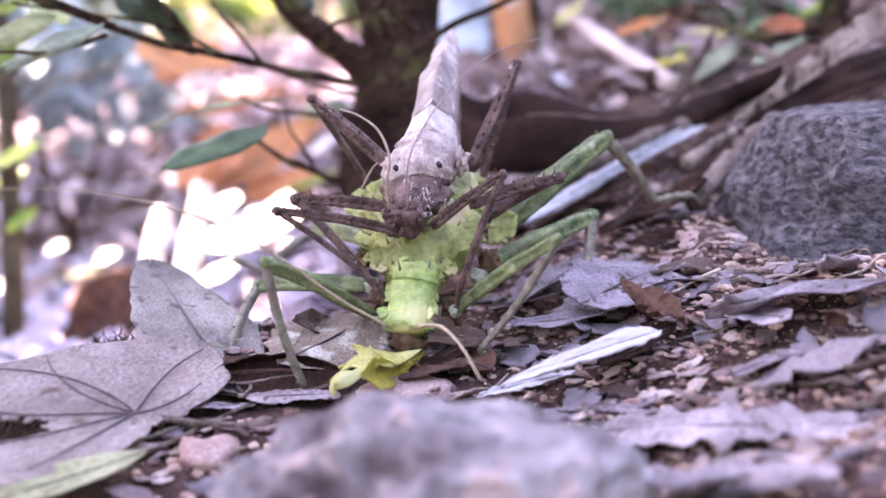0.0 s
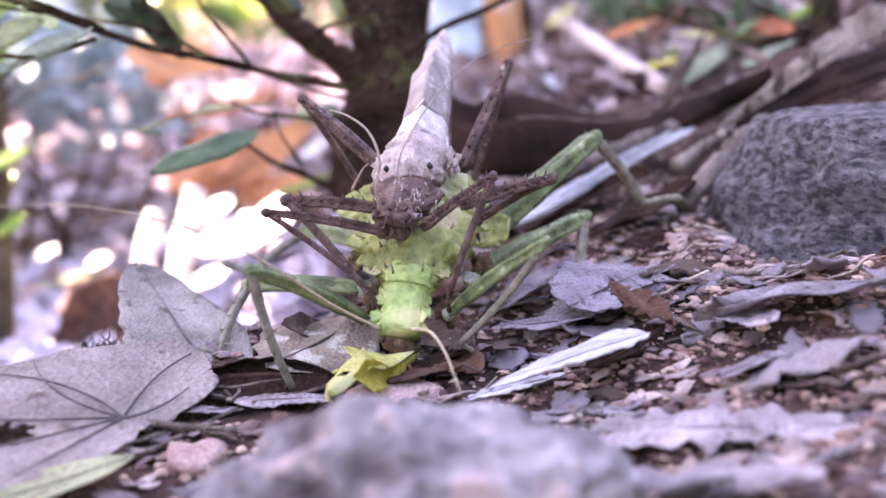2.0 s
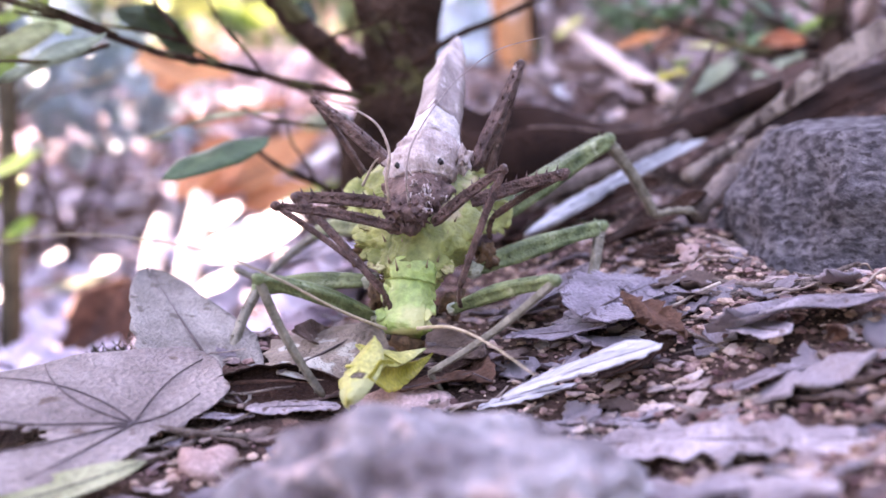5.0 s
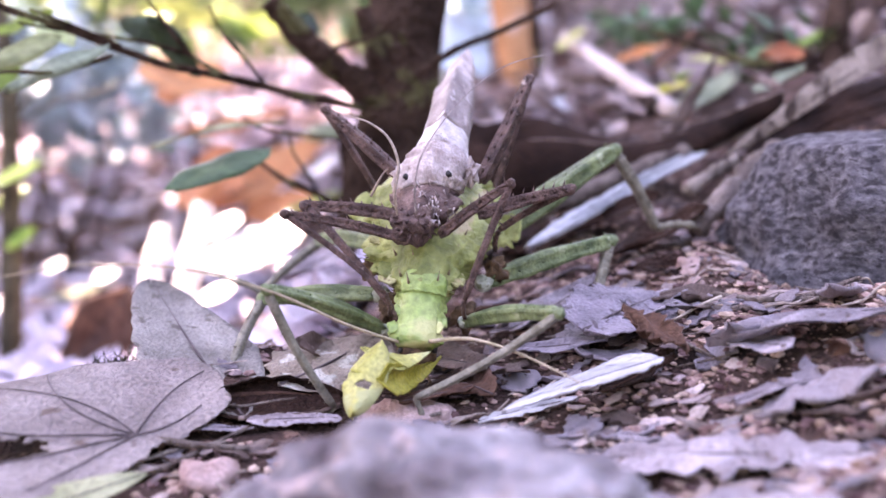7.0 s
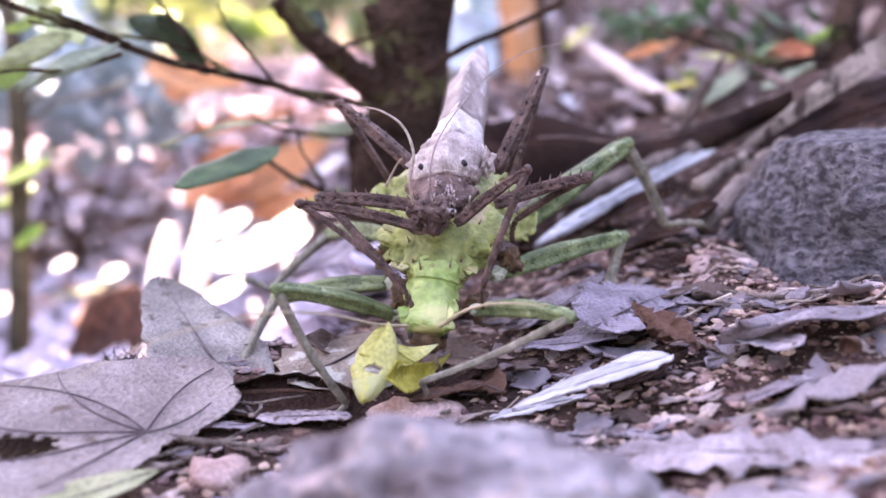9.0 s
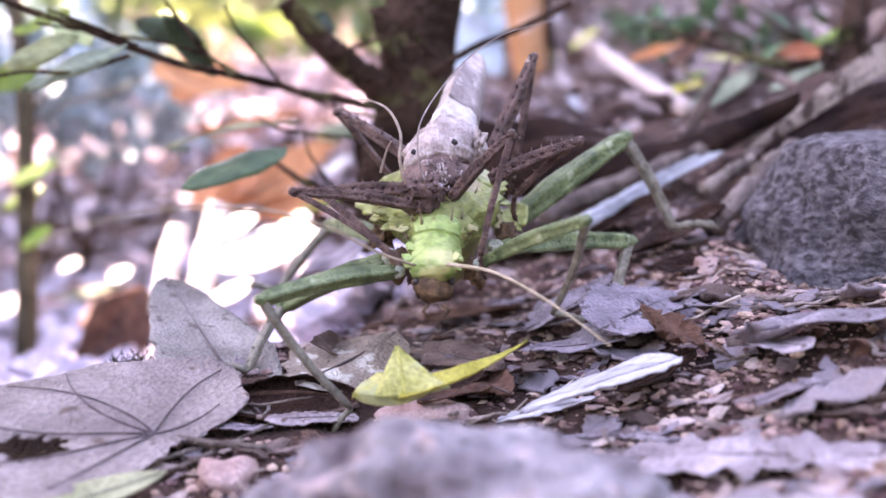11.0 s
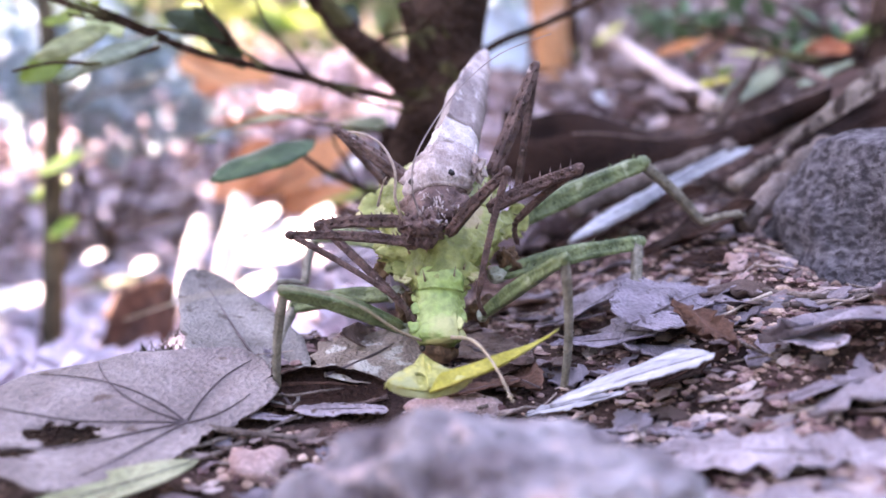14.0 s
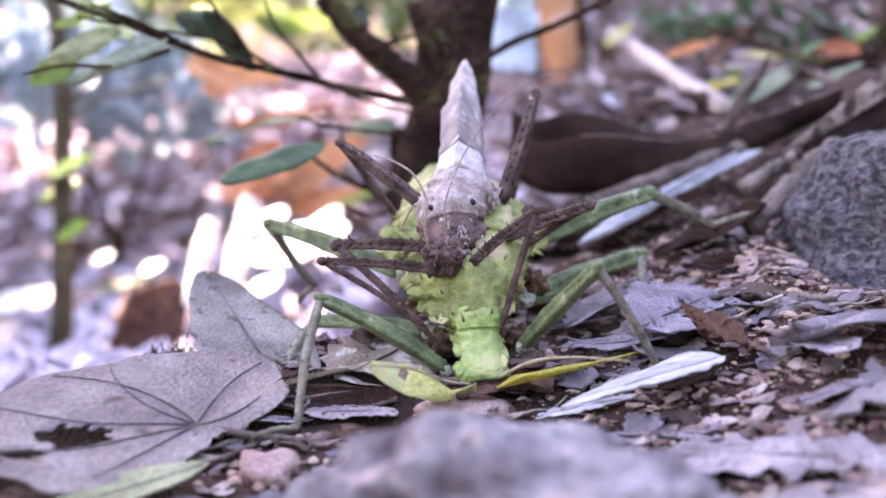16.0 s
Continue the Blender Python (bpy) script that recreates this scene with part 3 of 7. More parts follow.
leaf("dry_leaf", (-0.0618, 0.2199, -0.0035), (-0.0461, 0.2248, -0.0037), (-0.0555, 0.2282, -0.0031), 0.04, 0.01, DRY, "mauve torn scrap of leaf beside the round leaf",
     nu=24, nv=10, curl=-0.1, cup=0.1, wave=0.0008, jag=0.7, blunt=0.3, seed=62.0)
leaf("dry_leaf", (-0.0150, 0.2876, 0.0015), (0.0119, 0.2467, 0.0037), (0.0043, 0.2786, 0.0060), 0.06, 0.02, LEAF_BROWN, "long brown dead leaf under the insect's head, shade put into its colour",
     nu=30, nv=12, curl=0.1, cup=0.15, wave=0.0015, jag=0.3, seed=71.0)
leaf("dry_leaf", (-0.0125, 0.3306, 0.0007), (0.0201, 0.3108, 0.0073), (0.0057, 0.3386, 0.0047), 0.06, 0.02, RUST, "dark brown dead leaf under the green insect",
     nu=30, nv=12, curl=0.1, cup=0.2, wave=0.002, jag=0.4, seed=72.0)
leaf("dry_leaf", (-0.0111, 0.2296, 0.0010), (0.0077, 0.2362, 0.0026), (-0.0009, 0.2414, 0.0019), 0.05, 0.014, RUST, "rust-brown leaf scrap beside the pink pebble",
     nu=26, nv=10, curl=0.1, cup=0.2, wave=0.0012, jag=0.7, blunt=0.3, seed=73.0)
leaf("dry_leaf", (0.0139, 0.2844, 0.0066), (0.0352, 0.2836, 0.0123), (0.0245, 0.2975, 0.0093), 0.05, 0.017, DRY, "mauve dry leaf lying under the insect's legs",
     nu=26, nv=10, curl=-0.1, cup=0.1, wave=0.0012, jag=0.4, seed=74.0)


def rolled_leaf(name, back, keel, front, mat, label, seed=0.0, wave=0.0012, thick=0.0005):
    """A leaf rolled to a trough: two rims and the keel between them."""
    n, nv = 44, 18
    b, c, f = (smooth_line(p, n) for p in (back, keel, front))
    rows = []
    for i in range(n):
        mid = (b[i] + f[i]) / 2
        row = []
        for j in range(nv):
            u = math.pi * j / (nv - 1)
            p = mid + (b[i] - f[i]) / 2 * math.cos(u) + (c[i] - mid) * math.sin(u)
            row.append(p + Vector((0, 0, 1)) * wave * (noise.noise(Vector((i * 0.25, j * 0.3, seed))) + 0.4 * noise.noise(Vector((i * 0.8, j * 0.8, seed)))))
        rows.append(row)
    at = c[n // 2]
    root = thing(name, at, label, "leaf", "dry leaves")
    bm = bmesh.new()
    close_sheet(bm, sheet(bm, rows, thick), n, nv, lambda i, j: False)
    bm.transform(Matrix.Translation(-at))
    part("leaf_blade", bm, mat, root)
    bm = bmesh.new()
    tube(bm, [p - at for p in c], [0.0011 * (1.1 - i / n) for i in range(n)], 6)
    part("midrib", bm, RUST, root, "raised leaf midrib")
    bm = bmesh.new()
    tube(bm, [p - at for p in f[n // 4:]], [0.0007] * (n - n // 4), 6, 0.5)
    part("rim", bm, LEAF_BROWN, root, "paler curled rim")
    return root


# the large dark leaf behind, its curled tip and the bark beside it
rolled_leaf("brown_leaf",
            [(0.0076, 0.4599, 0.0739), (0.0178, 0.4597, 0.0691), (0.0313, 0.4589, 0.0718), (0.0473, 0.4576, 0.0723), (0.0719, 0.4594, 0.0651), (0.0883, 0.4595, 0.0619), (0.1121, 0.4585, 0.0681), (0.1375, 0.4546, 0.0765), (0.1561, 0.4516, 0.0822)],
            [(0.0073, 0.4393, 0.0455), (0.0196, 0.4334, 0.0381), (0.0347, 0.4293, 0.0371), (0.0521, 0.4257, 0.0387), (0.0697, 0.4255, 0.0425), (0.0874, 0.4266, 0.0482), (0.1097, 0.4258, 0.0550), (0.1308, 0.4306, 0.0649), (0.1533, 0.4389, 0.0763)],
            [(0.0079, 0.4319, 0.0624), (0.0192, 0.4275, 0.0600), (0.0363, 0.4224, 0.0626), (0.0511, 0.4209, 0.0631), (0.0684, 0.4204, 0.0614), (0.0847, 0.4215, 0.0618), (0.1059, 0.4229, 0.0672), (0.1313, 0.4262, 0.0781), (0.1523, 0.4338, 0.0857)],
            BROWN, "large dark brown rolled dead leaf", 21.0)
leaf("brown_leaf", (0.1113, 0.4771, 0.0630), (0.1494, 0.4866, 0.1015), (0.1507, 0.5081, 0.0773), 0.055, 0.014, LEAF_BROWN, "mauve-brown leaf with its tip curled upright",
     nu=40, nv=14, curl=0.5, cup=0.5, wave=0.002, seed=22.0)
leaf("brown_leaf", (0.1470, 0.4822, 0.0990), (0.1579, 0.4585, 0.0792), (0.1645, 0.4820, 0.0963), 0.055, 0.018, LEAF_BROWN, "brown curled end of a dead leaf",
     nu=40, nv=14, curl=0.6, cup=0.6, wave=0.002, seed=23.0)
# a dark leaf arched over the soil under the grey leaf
# its near-black face stands in for the shaded cavity beneath
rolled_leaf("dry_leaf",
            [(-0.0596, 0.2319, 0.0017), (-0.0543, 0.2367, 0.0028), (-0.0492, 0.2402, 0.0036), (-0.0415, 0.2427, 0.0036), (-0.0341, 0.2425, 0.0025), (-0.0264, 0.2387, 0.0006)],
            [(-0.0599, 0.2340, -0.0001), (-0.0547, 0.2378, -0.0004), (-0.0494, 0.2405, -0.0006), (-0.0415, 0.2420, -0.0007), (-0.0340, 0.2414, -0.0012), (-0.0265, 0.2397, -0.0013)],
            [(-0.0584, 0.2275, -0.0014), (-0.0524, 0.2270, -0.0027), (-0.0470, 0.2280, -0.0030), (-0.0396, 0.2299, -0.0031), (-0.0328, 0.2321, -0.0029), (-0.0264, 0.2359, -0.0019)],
            BROWN, "curled dry leaf arched over the soil, cavity shade in its dark colour", 4.0, 0.0006, 0.0004)


def stick(name, pts, r, mat, label, sides=9, rough=0.5, taper=0.5, n=26, category="stick", seed=0.0):
    bm = bmesh.new()
    line = smooth_line(pts, n)
    tube(bm, line, [r * (1 - (1 - taper) * i / (n - 1)) for i in range(n)], sides, rough, seed)
    return tagged(part(name, bm, mat), label, category)


def bark_strip(name, pts, width, thick, mat, label, lean=(0, 0, 1), seed=0.0, wedge=0.0):
    """A long plate with torn edges that follows a line."""
    line = smooth_line(pts, 40)
    bm = bmesh.new()
    rings = []
    lean = Vector(lean)
    for i, p in enumerate(line):
        t = (line[min(i + 1, 39)] - line[max(i - 1, 0)]).normalized()
        side = t.cross(lean).normalized()
        up = side.cross(t)
        w = width / 2 * (0.25 + 0.75 * min(1, i / 6, (39 - i) / 4)) * (1 + 0.3 * noise.noise(Vector((i * 0.4, seed, 0)))) * (1 - wedge + wedge * i / 26)
        ring = []
        for j in range(12):
            a = 2 * math.pi * j / 12
            ring.append(p + side * math.cos(a) * w * (1 + 0.12 * noise.noise(Vector((i * 1.1, j, seed)))) + up * (math.sin(a) * thick / 2 + 0.3 * w * math.cos(a) ** 2))
        rings.append(ring)
    ring_mesh(bm, rings)
    at = line[0]
    root = thing(name, at, label, "bark" if "bark" in name else "stick")
    bm.transform(Matrix.Translation(-at))
    part("plate", bm, mat, root)
    rnd = random.Random(int(seed))
    for k in range(7):
        first, off = rnd.randrange(4, 26), rnd.uniform(-0.7, 0.7)
        bm = bmesh.new()
        pts = []
        for i in range(first, first + 12):
            t = (line[min(i + 1, 39)] - line[i - 1]).normalized()
            side = t.cross(lean).normalized()
            w = width / 2 * (1 - wedge + wedge * i / 26)
            pts.append(line[i] - at + side * off * w + side.cross(t) * (thick * 0.55 + 0.3 * w * off * off))
        tube(bm, pts, [thick * 0.16] * 12, 5, 0.6, k)
        part("splinter", bm, mat, root)
    return root


bark_strip("bark_strip", [(0.1178, 0.4009, 0.0575), (0.1399, 0.4066, 0.0711), (0.1633, 0.4081, 0.0887), (0.1937, 0.4100, 0.1074)], 0.011, 0.0025, TWIG,
           "long grey-brown strip of bark leaning over the stone", (0.5, -0.5, 0.7), 1.0, 0.85)
bark_strip("bark_strip", [(0.1364, 0.4231, 0.0564), (0.1627, 0.4349, 0.0674), (0.1934, 0.4371, 0.0813), (0.224, 0.4487, 0.0906)], 0.022, 0.004, BROWN,
           "dark strip of bark above the stone", (0.2, -0.5, 0.8), 5.0)
bark_strip("white_stick", [(0.0313, 0.3571, 0.0234), (0.0632, 0.3847, 0.0376), (0.0906, 0.4068, 0.0492), (0.1169, 0.4237, 0.0601)], 0.0062, 0.003, WHITE_WOOD, "bleached white split stick on the bank", (0.1, -0.75, 0.6), 3.0)
stick("grey_stick", [(0.0334, 0.3839, 0.0326), (0.0657, 0.401, 0.0448), (0.1027, 0.4182, 0.0577), (0.1396, 0.4351, 0.0682)], 0.0040, TWIG, "grey-brown dead stick lying beside the white one", taper=0.8)
stick("twig", [(0.0806, 0.3539, 0.0317), (0.0888, 0.3451, 0.0339), (0.1017, 0.3372, 0.0384)], 0.0013, TWIG, "thin brown twig beside the root", 7, 0.4)
stick("stick", [(0.0961, 0.3756, 0.0442), (0.1053, 0.3815, 0.0496), (0.1209, 0.3928, 0.0569)], 0.0030, TWIG, "short brown dead stick beside the stone", 9, 0.5, 0.8)
stick("root", [(0.0879, 0.3333, 0.0331), (0.0941, 0.3372, 0.0382), (0.1053, 0.3506, 0.0463), (0.1185, 0.367, 0.0539), (0.1336, 0.3833, 0.061)], 0.0042, TWIG, "knobbly grey-brown root beside the stone", rough=0.8, taper=0.9)
stick("twig", [(0.0626, 0.2412, 0.0141), (0.0674, 0.2269, 0.0134), (0.0721, 0.2178, 0.0132)], 0.0006, TWIG, "thin pale twig on the soil", 6, 0.2)
stick("twig", [(0.0759, 0.2758, 0.0214), (0.0848, 0.2568, 0.0232), (0.097, 0.2446, 0.0257), (0.1063, 0.2461, 0.0289)], 0.0010, TWIG, "thin brown twig on the bank", 6, 0.3)
stick("twig", [(0.0743, 0.2578, 0.0198), (0.0893, 0.2478, 0.0236), (0.1105, 0.2494, 0.0306)], 0.0012, TWIG, "thin brown twig on the bank", 6, 0.3)
stick("twig", [(0.0463, 0.1988, 0.0019), (0.0355, 0.2076, 0.0002), (0.023, 0.2114, -0.0015)], 0.0011, GREY_LEAF, "grey twig lying on the red soil", 6, 0.3)
stick("twig", [(-0.0669, 0.2008, -0.0079), (-0.0591, 0.2096, -0.0066), (-0.0487, 0.2226, -0.0042), (-0.0405, 0.2315, -0.0027)], 0.0008, TWIG, "thin brown twig beside the dry leaf", 6, 0.3)
stick("twig", [(-0.076, 0.1982, -0.0082), (-0.0636, 0.2117, -0.006), (-0.0515, 0.2164, -0.0051)], 0.0007, TWIG, "thin brown twig beside the dry leaf", 6, 0.3)


def straws():
    """Thin dry stalks strewn over the litter."""
    rnd = random.Random(23)
    for k in range(46):
        y = rnd.uniform(0.18, 0.31)
        x = rnd.uniform(0.02, 0.46) * y if k % 4 else rnd.uniform(-0.30, 0.0) * y
        a, ln = rnd.uniform(-0.9, 0.9) + (math.pi if rnd.random() < 0.5 else 0), rnd.uniform(0.006, 0.022)
        pts = []
        for j in range(4):
            s = j / 3 - 0.5
            px, py = x + ln * s * math.cos(a) + rnd.gauss(0, 0.0007), y + ln * s * math.sin(a) + rnd.gauss(0, 0.0007)
            pts.append((px, py, ground_z(px, py) + 0.0022 + 0.0012 * rnd.random()))
        ob = stick("stalk", pts, rnd.uniform(0.00022, 0.00055), STRAW if k % 3 else TWIG, "thin straw-coloured dry stalk" if k % 3 else "thin brown dry stalk", 5, 0.2, 0.6, 10, "stalk", k)
        tagged(ob, group="dry stalks")


straws()


def moss_tuft(spots):
    """Dark wiry moss, a joined clump of fine stems."""
    rnd = random.Random(31)
    bm = bmesh.new()
    at = Vector(spots[0])
    for k in range(150):
        p = Vector(spots[k % len(spots)]) - at + Vector((rnd.gauss(0, 0.0022), rnd.gauss(0, 0.002), rnd.gauss(-0.002, 0.0015)))
        spike(bm, p, (rnd.gauss(0, 0.6), rnd.gauss(0, 0.6), 1), rnd.uniform(0.0015, 0.0042), 0.00028, 4)
    ob = part("moss_tuft", bm, MOSS)
    ob.location = at
    tagged(ob, "dark wiry moss tuft beside the grey leaf", "moss", kind="stuff")


moss_tuft(((-0.1005, 0.2840, -0.0029), (-0.1035, 0.2846, -0.0052), (-0.0979, 0.2852, -0.0018), (-0.1064, 0.2869, -0.0048)))


# ---- scattered litter near ----
def under_arch(x, y):
    """The hollow beneath the dark arched leaf, bare of litter."""
    return -0.066 < x < -0.022 and 0.218 < y < 0.252


def litter_near():
    rnd = random.Random(5)
    shapes = []
    for k in range(9):
        bm = bmesh.new()
        blade(bm, 1.0, rnd.uniform(0.35, 0.7), nu=14, nv=6, curl=rnd.uniform(-0.5, 0.5), cup=rnd.uniform(-0.2, 0.3), wave=0.11, thick=0.03,
              jag=rnd.uniform(0.5, 1.4), blunt=rnd.uniform(0.2, 0.5), fat=rnd.uniform(0.3, 0.7), seed=k * 3.3)
        ob = part("leaf_scrap", bm, (DRY, LEAF_BROWN, GREY_LEAF, RUST, MAUVE, LEAF_BROWN, DRY, GREY_LEAF, MAUVE)[k])
        shapes.append(tagged(ob, ("mauve dry leaf scrap on the soil", "brown dead leaf scrap on the soil", "greyish dry leaf scrap on the soil", "rust-brown leaf scrap on the soil",
                                  "pale mauve leaf scrap on the soil", "brown dead leaf scrap on the soil", "mauve dry leaf scrap on the soil", "greyish dry leaf scrap on the soil",
                                  "pale mauve leaf scrap on the soil")[k], "leaf", "leaf scraps"))
    used = set()
    for i in range(300):
        y = 0.10 + 0.25 * rnd.random() ** 1.1
        x = rnd.uniform(-0.30, 0.58) * y
        if x > 0.33 * y and y > 0.33:
            continue
        k = rnd.choice((0, 0, 1, 1, 2, 3, 4, 4, 5, 6, 6, 7, 8))
        size = rnd.uniform(0.006, 0.017) * (1 if rnd.random() < 0.7 else 1.8)
        if x < 0.02:
            size *= 0.7
        m = pose(x, y, ground_z(x, y) + 0.0006 + size * 0.04, 0, -14 * ramp01(x, 0, 0.05)) @ pose(0, 0, 0, rnd.gauss(0, 7), rnd.gauss(0, 7), rnd.uniform(0, 360)) @ Matrix.Scale(size, 4)
        if under_arch(x, y):
            continue
        if k in used:
            ob = copy_thing(shapes[k], m)
            ob.scale = (size, size, size)
        else:
            used.add(k)
            shapes[k].matrix_world = m
    for k in range(9):
        if k not in used:
            shapes[k].matrix_world = pose(0.05, 0.22, ground_z(0.05, 0.22)) @ Matrix.Scale(0.006, 4)


litter_near()


def crumbs():
    """Soil crumbs and grit, too many to count."""
    rnd = random.Random(8)
    g = (1 + 5 ** 0.5) / 2
    ico = [Vector(p).normalized() for p in ((-1, g, 0), (1, g, 0), (-1, -g, 0), (1, -g, 0), (0, -1, g), (0, 1, g), (0, -1, -g), (0, 1, -g), (g, 0, -1), (g, 0, 1), (-g, 0, -1), (-g, 0, 1))]
    fc = ((0, 11, 5), (0, 5, 1), (0, 1, 7), (0, 7, 10), (0, 10, 11), (1, 5, 9), (5, 11, 4), (11, 10, 2), (10, 7, 6), (7, 1, 8),
          (3, 9, 4), (3, 4, 2), (3, 2, 6), (3, 6, 8), (3, 8, 9), (4, 9, 5), (2, 4, 11), (6, 2, 10), (8, 6, 7), (9, 8, 1))
    verts, faces = [], []
    for i in range(26000):
        y = 0.095 + 0.42 * rnd.random()
        x = rnd.uniform(-0.34, 0.6) * y
        dens = 0.35 + 0.65 * ramp01(x, 0.0, 0.05) * (1 - ramp01(y, 0.26, 0.4) * 0.6)
        if rnd.random() > dens or under_arch(x, y):
            continue
        s = 0.00035 + 0.0015 * rnd.random() ** 2.6
        z = ground_z(x, y) + s * 0.3
        a = rnd.uniform(0, 6.28)
        c, sn = math.cos(a), math.sin(a)
        sx, sy, sz = s * rnd.uniform(0.8, 1.7), s * rnd.uniform(0.6, 1.2), s * rnd.uniform(0.3, 0.75)
        base = len(verts)
        for p in ico:
            j = [rnd.uniform(0.75, 1.25) for _ in range(3)]
            px, py, pz = p[0] * sx * j[0], p[1] * sy * j[1], p[2] * sz * j[2]
            verts.append((x + px * c - py * sn, y + px * sn + py * c, z + pz))
        faces += [tuple(base + k for k in f) for f in fc]
    me = bpy.data.meshes.new("soil_crumbs")
    me.from_pydata(verts, [], faces)
    me.materials.append(CRUMB)
    tagged(new("soil_crumbs", me), "reddish soil crumbs and grit on the slope", "soil", kind="stuff")


crumbs()


def leaf_bits():
    """Small torn bits of dry leaf all over the near ground, one joined layer."""
    rnd = random.Random(17)
    verts, faces = [], []
    for i in range(2000):
        y = 0.11 + 0.55 * rnd.random() ** 1.1
        x = rnd.uniform(-0.36, 0.6) * y
        s = rnd.uniform(0.0012, 0.0070) * (1 + 1.2 * max(0.0, y - 0.3))
        m = pose(x, y, ground_z(x, y) + 0.0008 + s * 0.06, 0, -14 * ramp01(x, 0, 0.05)) @ pose(0, 0, 0, rnd.gauss(0, 9), rnd.gauss(0, 9), rnd.uniform(0, 360))
        if under_arch(x, y):
            continue
        base, k = len(verts), 7
        bend = rnd.uniform(-0.25, 0.3)
        verts.append(tuple(m @ Vector((0, 0, 0.1 * s))))
        for q in range(k):
            ang = 2 * math.pi * q / k
            r = s * rnd.uniform(0.35, 1.0)
            verts.append(tuple(m @ Vector((r * math.cos(ang), 0.6 * r * math.sin(ang), bend * r * math.cos(ang) ** 2))))
        for q in range(k):
            verts.append(tuple(Vector(verts[base + 1 + q]) - Vector((0, 0, 0.0003))))
        faces += [(base, base + 1 + q, base + 1 + (q + 1) % k) for q in range(k)]
        faces += [(base + 1 + q, base + 1 + k + q, base + 1 + k + (q + 1) % k, base + 1 + (q + 1) % k) for q in range(k)]
    me = bpy.data.meshes.new("leaf_bits")
    me.from_pydata(verts, [], faces)
    me.materials.append(BITS)
    tagged(new("leaf_bits", me), "torn bits of mauve and brown dry leaf", "leaf litter", kind="stuff")


leaf_bits()


# ---- trees and shrubs behind ----
def branch(bm, pts, r0, r1, n=22, sides=9, rough=0.35, seed=0.0):
    line = smooth_line(pts, n)
    tube(bm, line, [r0 + (r1 - r0) * i / (n - 1) for i in range(n)], sides, rough, seed)


def sapling():
    root = thing("small_tree", (-0.0310, 0.4631, 0.0216), "dark-barked small tree with thin spreading branches", "tree")
    inv = Matrix.Translation(-root.location)

    def add(name, pts, r0, r1, label="", n=22, seed=0.0):
        bm = bmesh.new()
        branch(bm, pts, r0, r1, n, 12 if r0 > 0.006 else 8, 0.35, seed)
        bm.transform(inv)
        return part(name, bm, BARK, root, label)

    add("trunk", [(-0.0335, 0.460, -0.060), (-0.0329, 0.4610, 0.0084), (-0.0310, 0.4654, 0.0358), (-0.0260, 0.4710, 0.0713), (-0.0199, 0.4762, 0.1040), (-0.0179, 0.4900, 0.1516), (-0.0141, 0.5155, 0.2332)], 0.0167, 0.0205, "mossy dark trunk", 40, 1.0)
    add("branch", [(-0.0317, 0.4656, 0.0766), (-0.0462, 0.4553, 0.0909), (-0.0630, 0.4449, 0.1043), (-0.0787, 0.4353, 0.1232)], 0.0081, 0.0050, seed=2.0)
    add("branch", [(-0.0253, 0.4610, 0.0872), (-0.0329, 0.4569, 0.1014), (-0.0398, 0.4541, 0.1229)], 0.0050, 0.0037, seed=3.0)
    add("branch", [(-0.0372, 0.4404, 0.0763), (-0.0642, 0.4161, 0.0812), (-0.0878, 0.3918, 0.0869), (-0.1121, 0.3676, 0.0921), (-0.1413, 0.3565, 0.1033), (-0.1606, 0.3500, 0.1097), (-0.1772, 0.3460, 0.1174)], 0.0019, 0.0011, n=34, seed=4.0)
    add("branch", [(-0.0878, 0.3918, 0.0869), (-0.1021, 0.3869, 0.0955), (-0.1115, 0.3827, 0.1082), (-0.1182, 0.3841, 0.1169)], 0.0009, 0.0007, seed=5.0)
    add("branch", [(-0.0143, 0.4553, 0.0909), (0.0042, 0.4447, 0.1030), (0.0244, 0.4397, 0.1114), (0.0492, 0.4353, 0.1232)], 0.0020, 0.0013, seed=6.0)
    add("branch", [(-0.0448, 0.4579, 0.0282), (-0.0595, 0.4465, 0.0358), (-0.0733, 0.4352, 0.0432), (-0.0850, 0.4303, 0.0523)], 0.0017, 0.0011, seed=7.0)
    add("branch", [(-0.1217, 0.3621, 0.0969), (-0.1371, 0.3569, 0.1036), (-0.1509, 0.3514, 0.1090)], 0.0009, 0.0005, seed=9.0)
    add("branch", [(-0.0741, 0.4039, 0.0832), (-0.0846, 0.3997, 0.0964), (-0.0912, 0.3948, 0.1049), (-0.0970, 0.3965, 0.1163)], 0.0008, 0.0005, seed=10.0)
    add("branch", [(-0.1238, 0.3584, 0.0932), (-0.1407, 0.3479, 0.0866), (-0.1561, 0.3416, 0.0862), (-0.1689, 0.3347, 0.0825)], 0.0009, 0.0005, seed=11.0)
    add("branch", [(-0.0117, 0.4568, 0.1001), (-0.0217, 0.4457, 0.1094), (-0.0242, 0.4481, 0.1247)], 0.0015, 0.0009, seed=12.0)
    add("branch", [(-0.0333, 0.4378, 0.0597), (-0.0562, 0.4258, 0.0630), (-0.0764, 0.4137, 0.0658), (-0.0861, 0.4081, 0.0706)], 0.0011, 0.0005, seed=13.0)
    add("branch", [(-0.0595, 0.4465, 0.0358), (-0.0625, 0.4355, 0.0457), (-0.0684, 0.4308, 0.0556), (-0.0699, 0.4263, 0.0662)], 0.0009, 0.0005, seed=14.0)
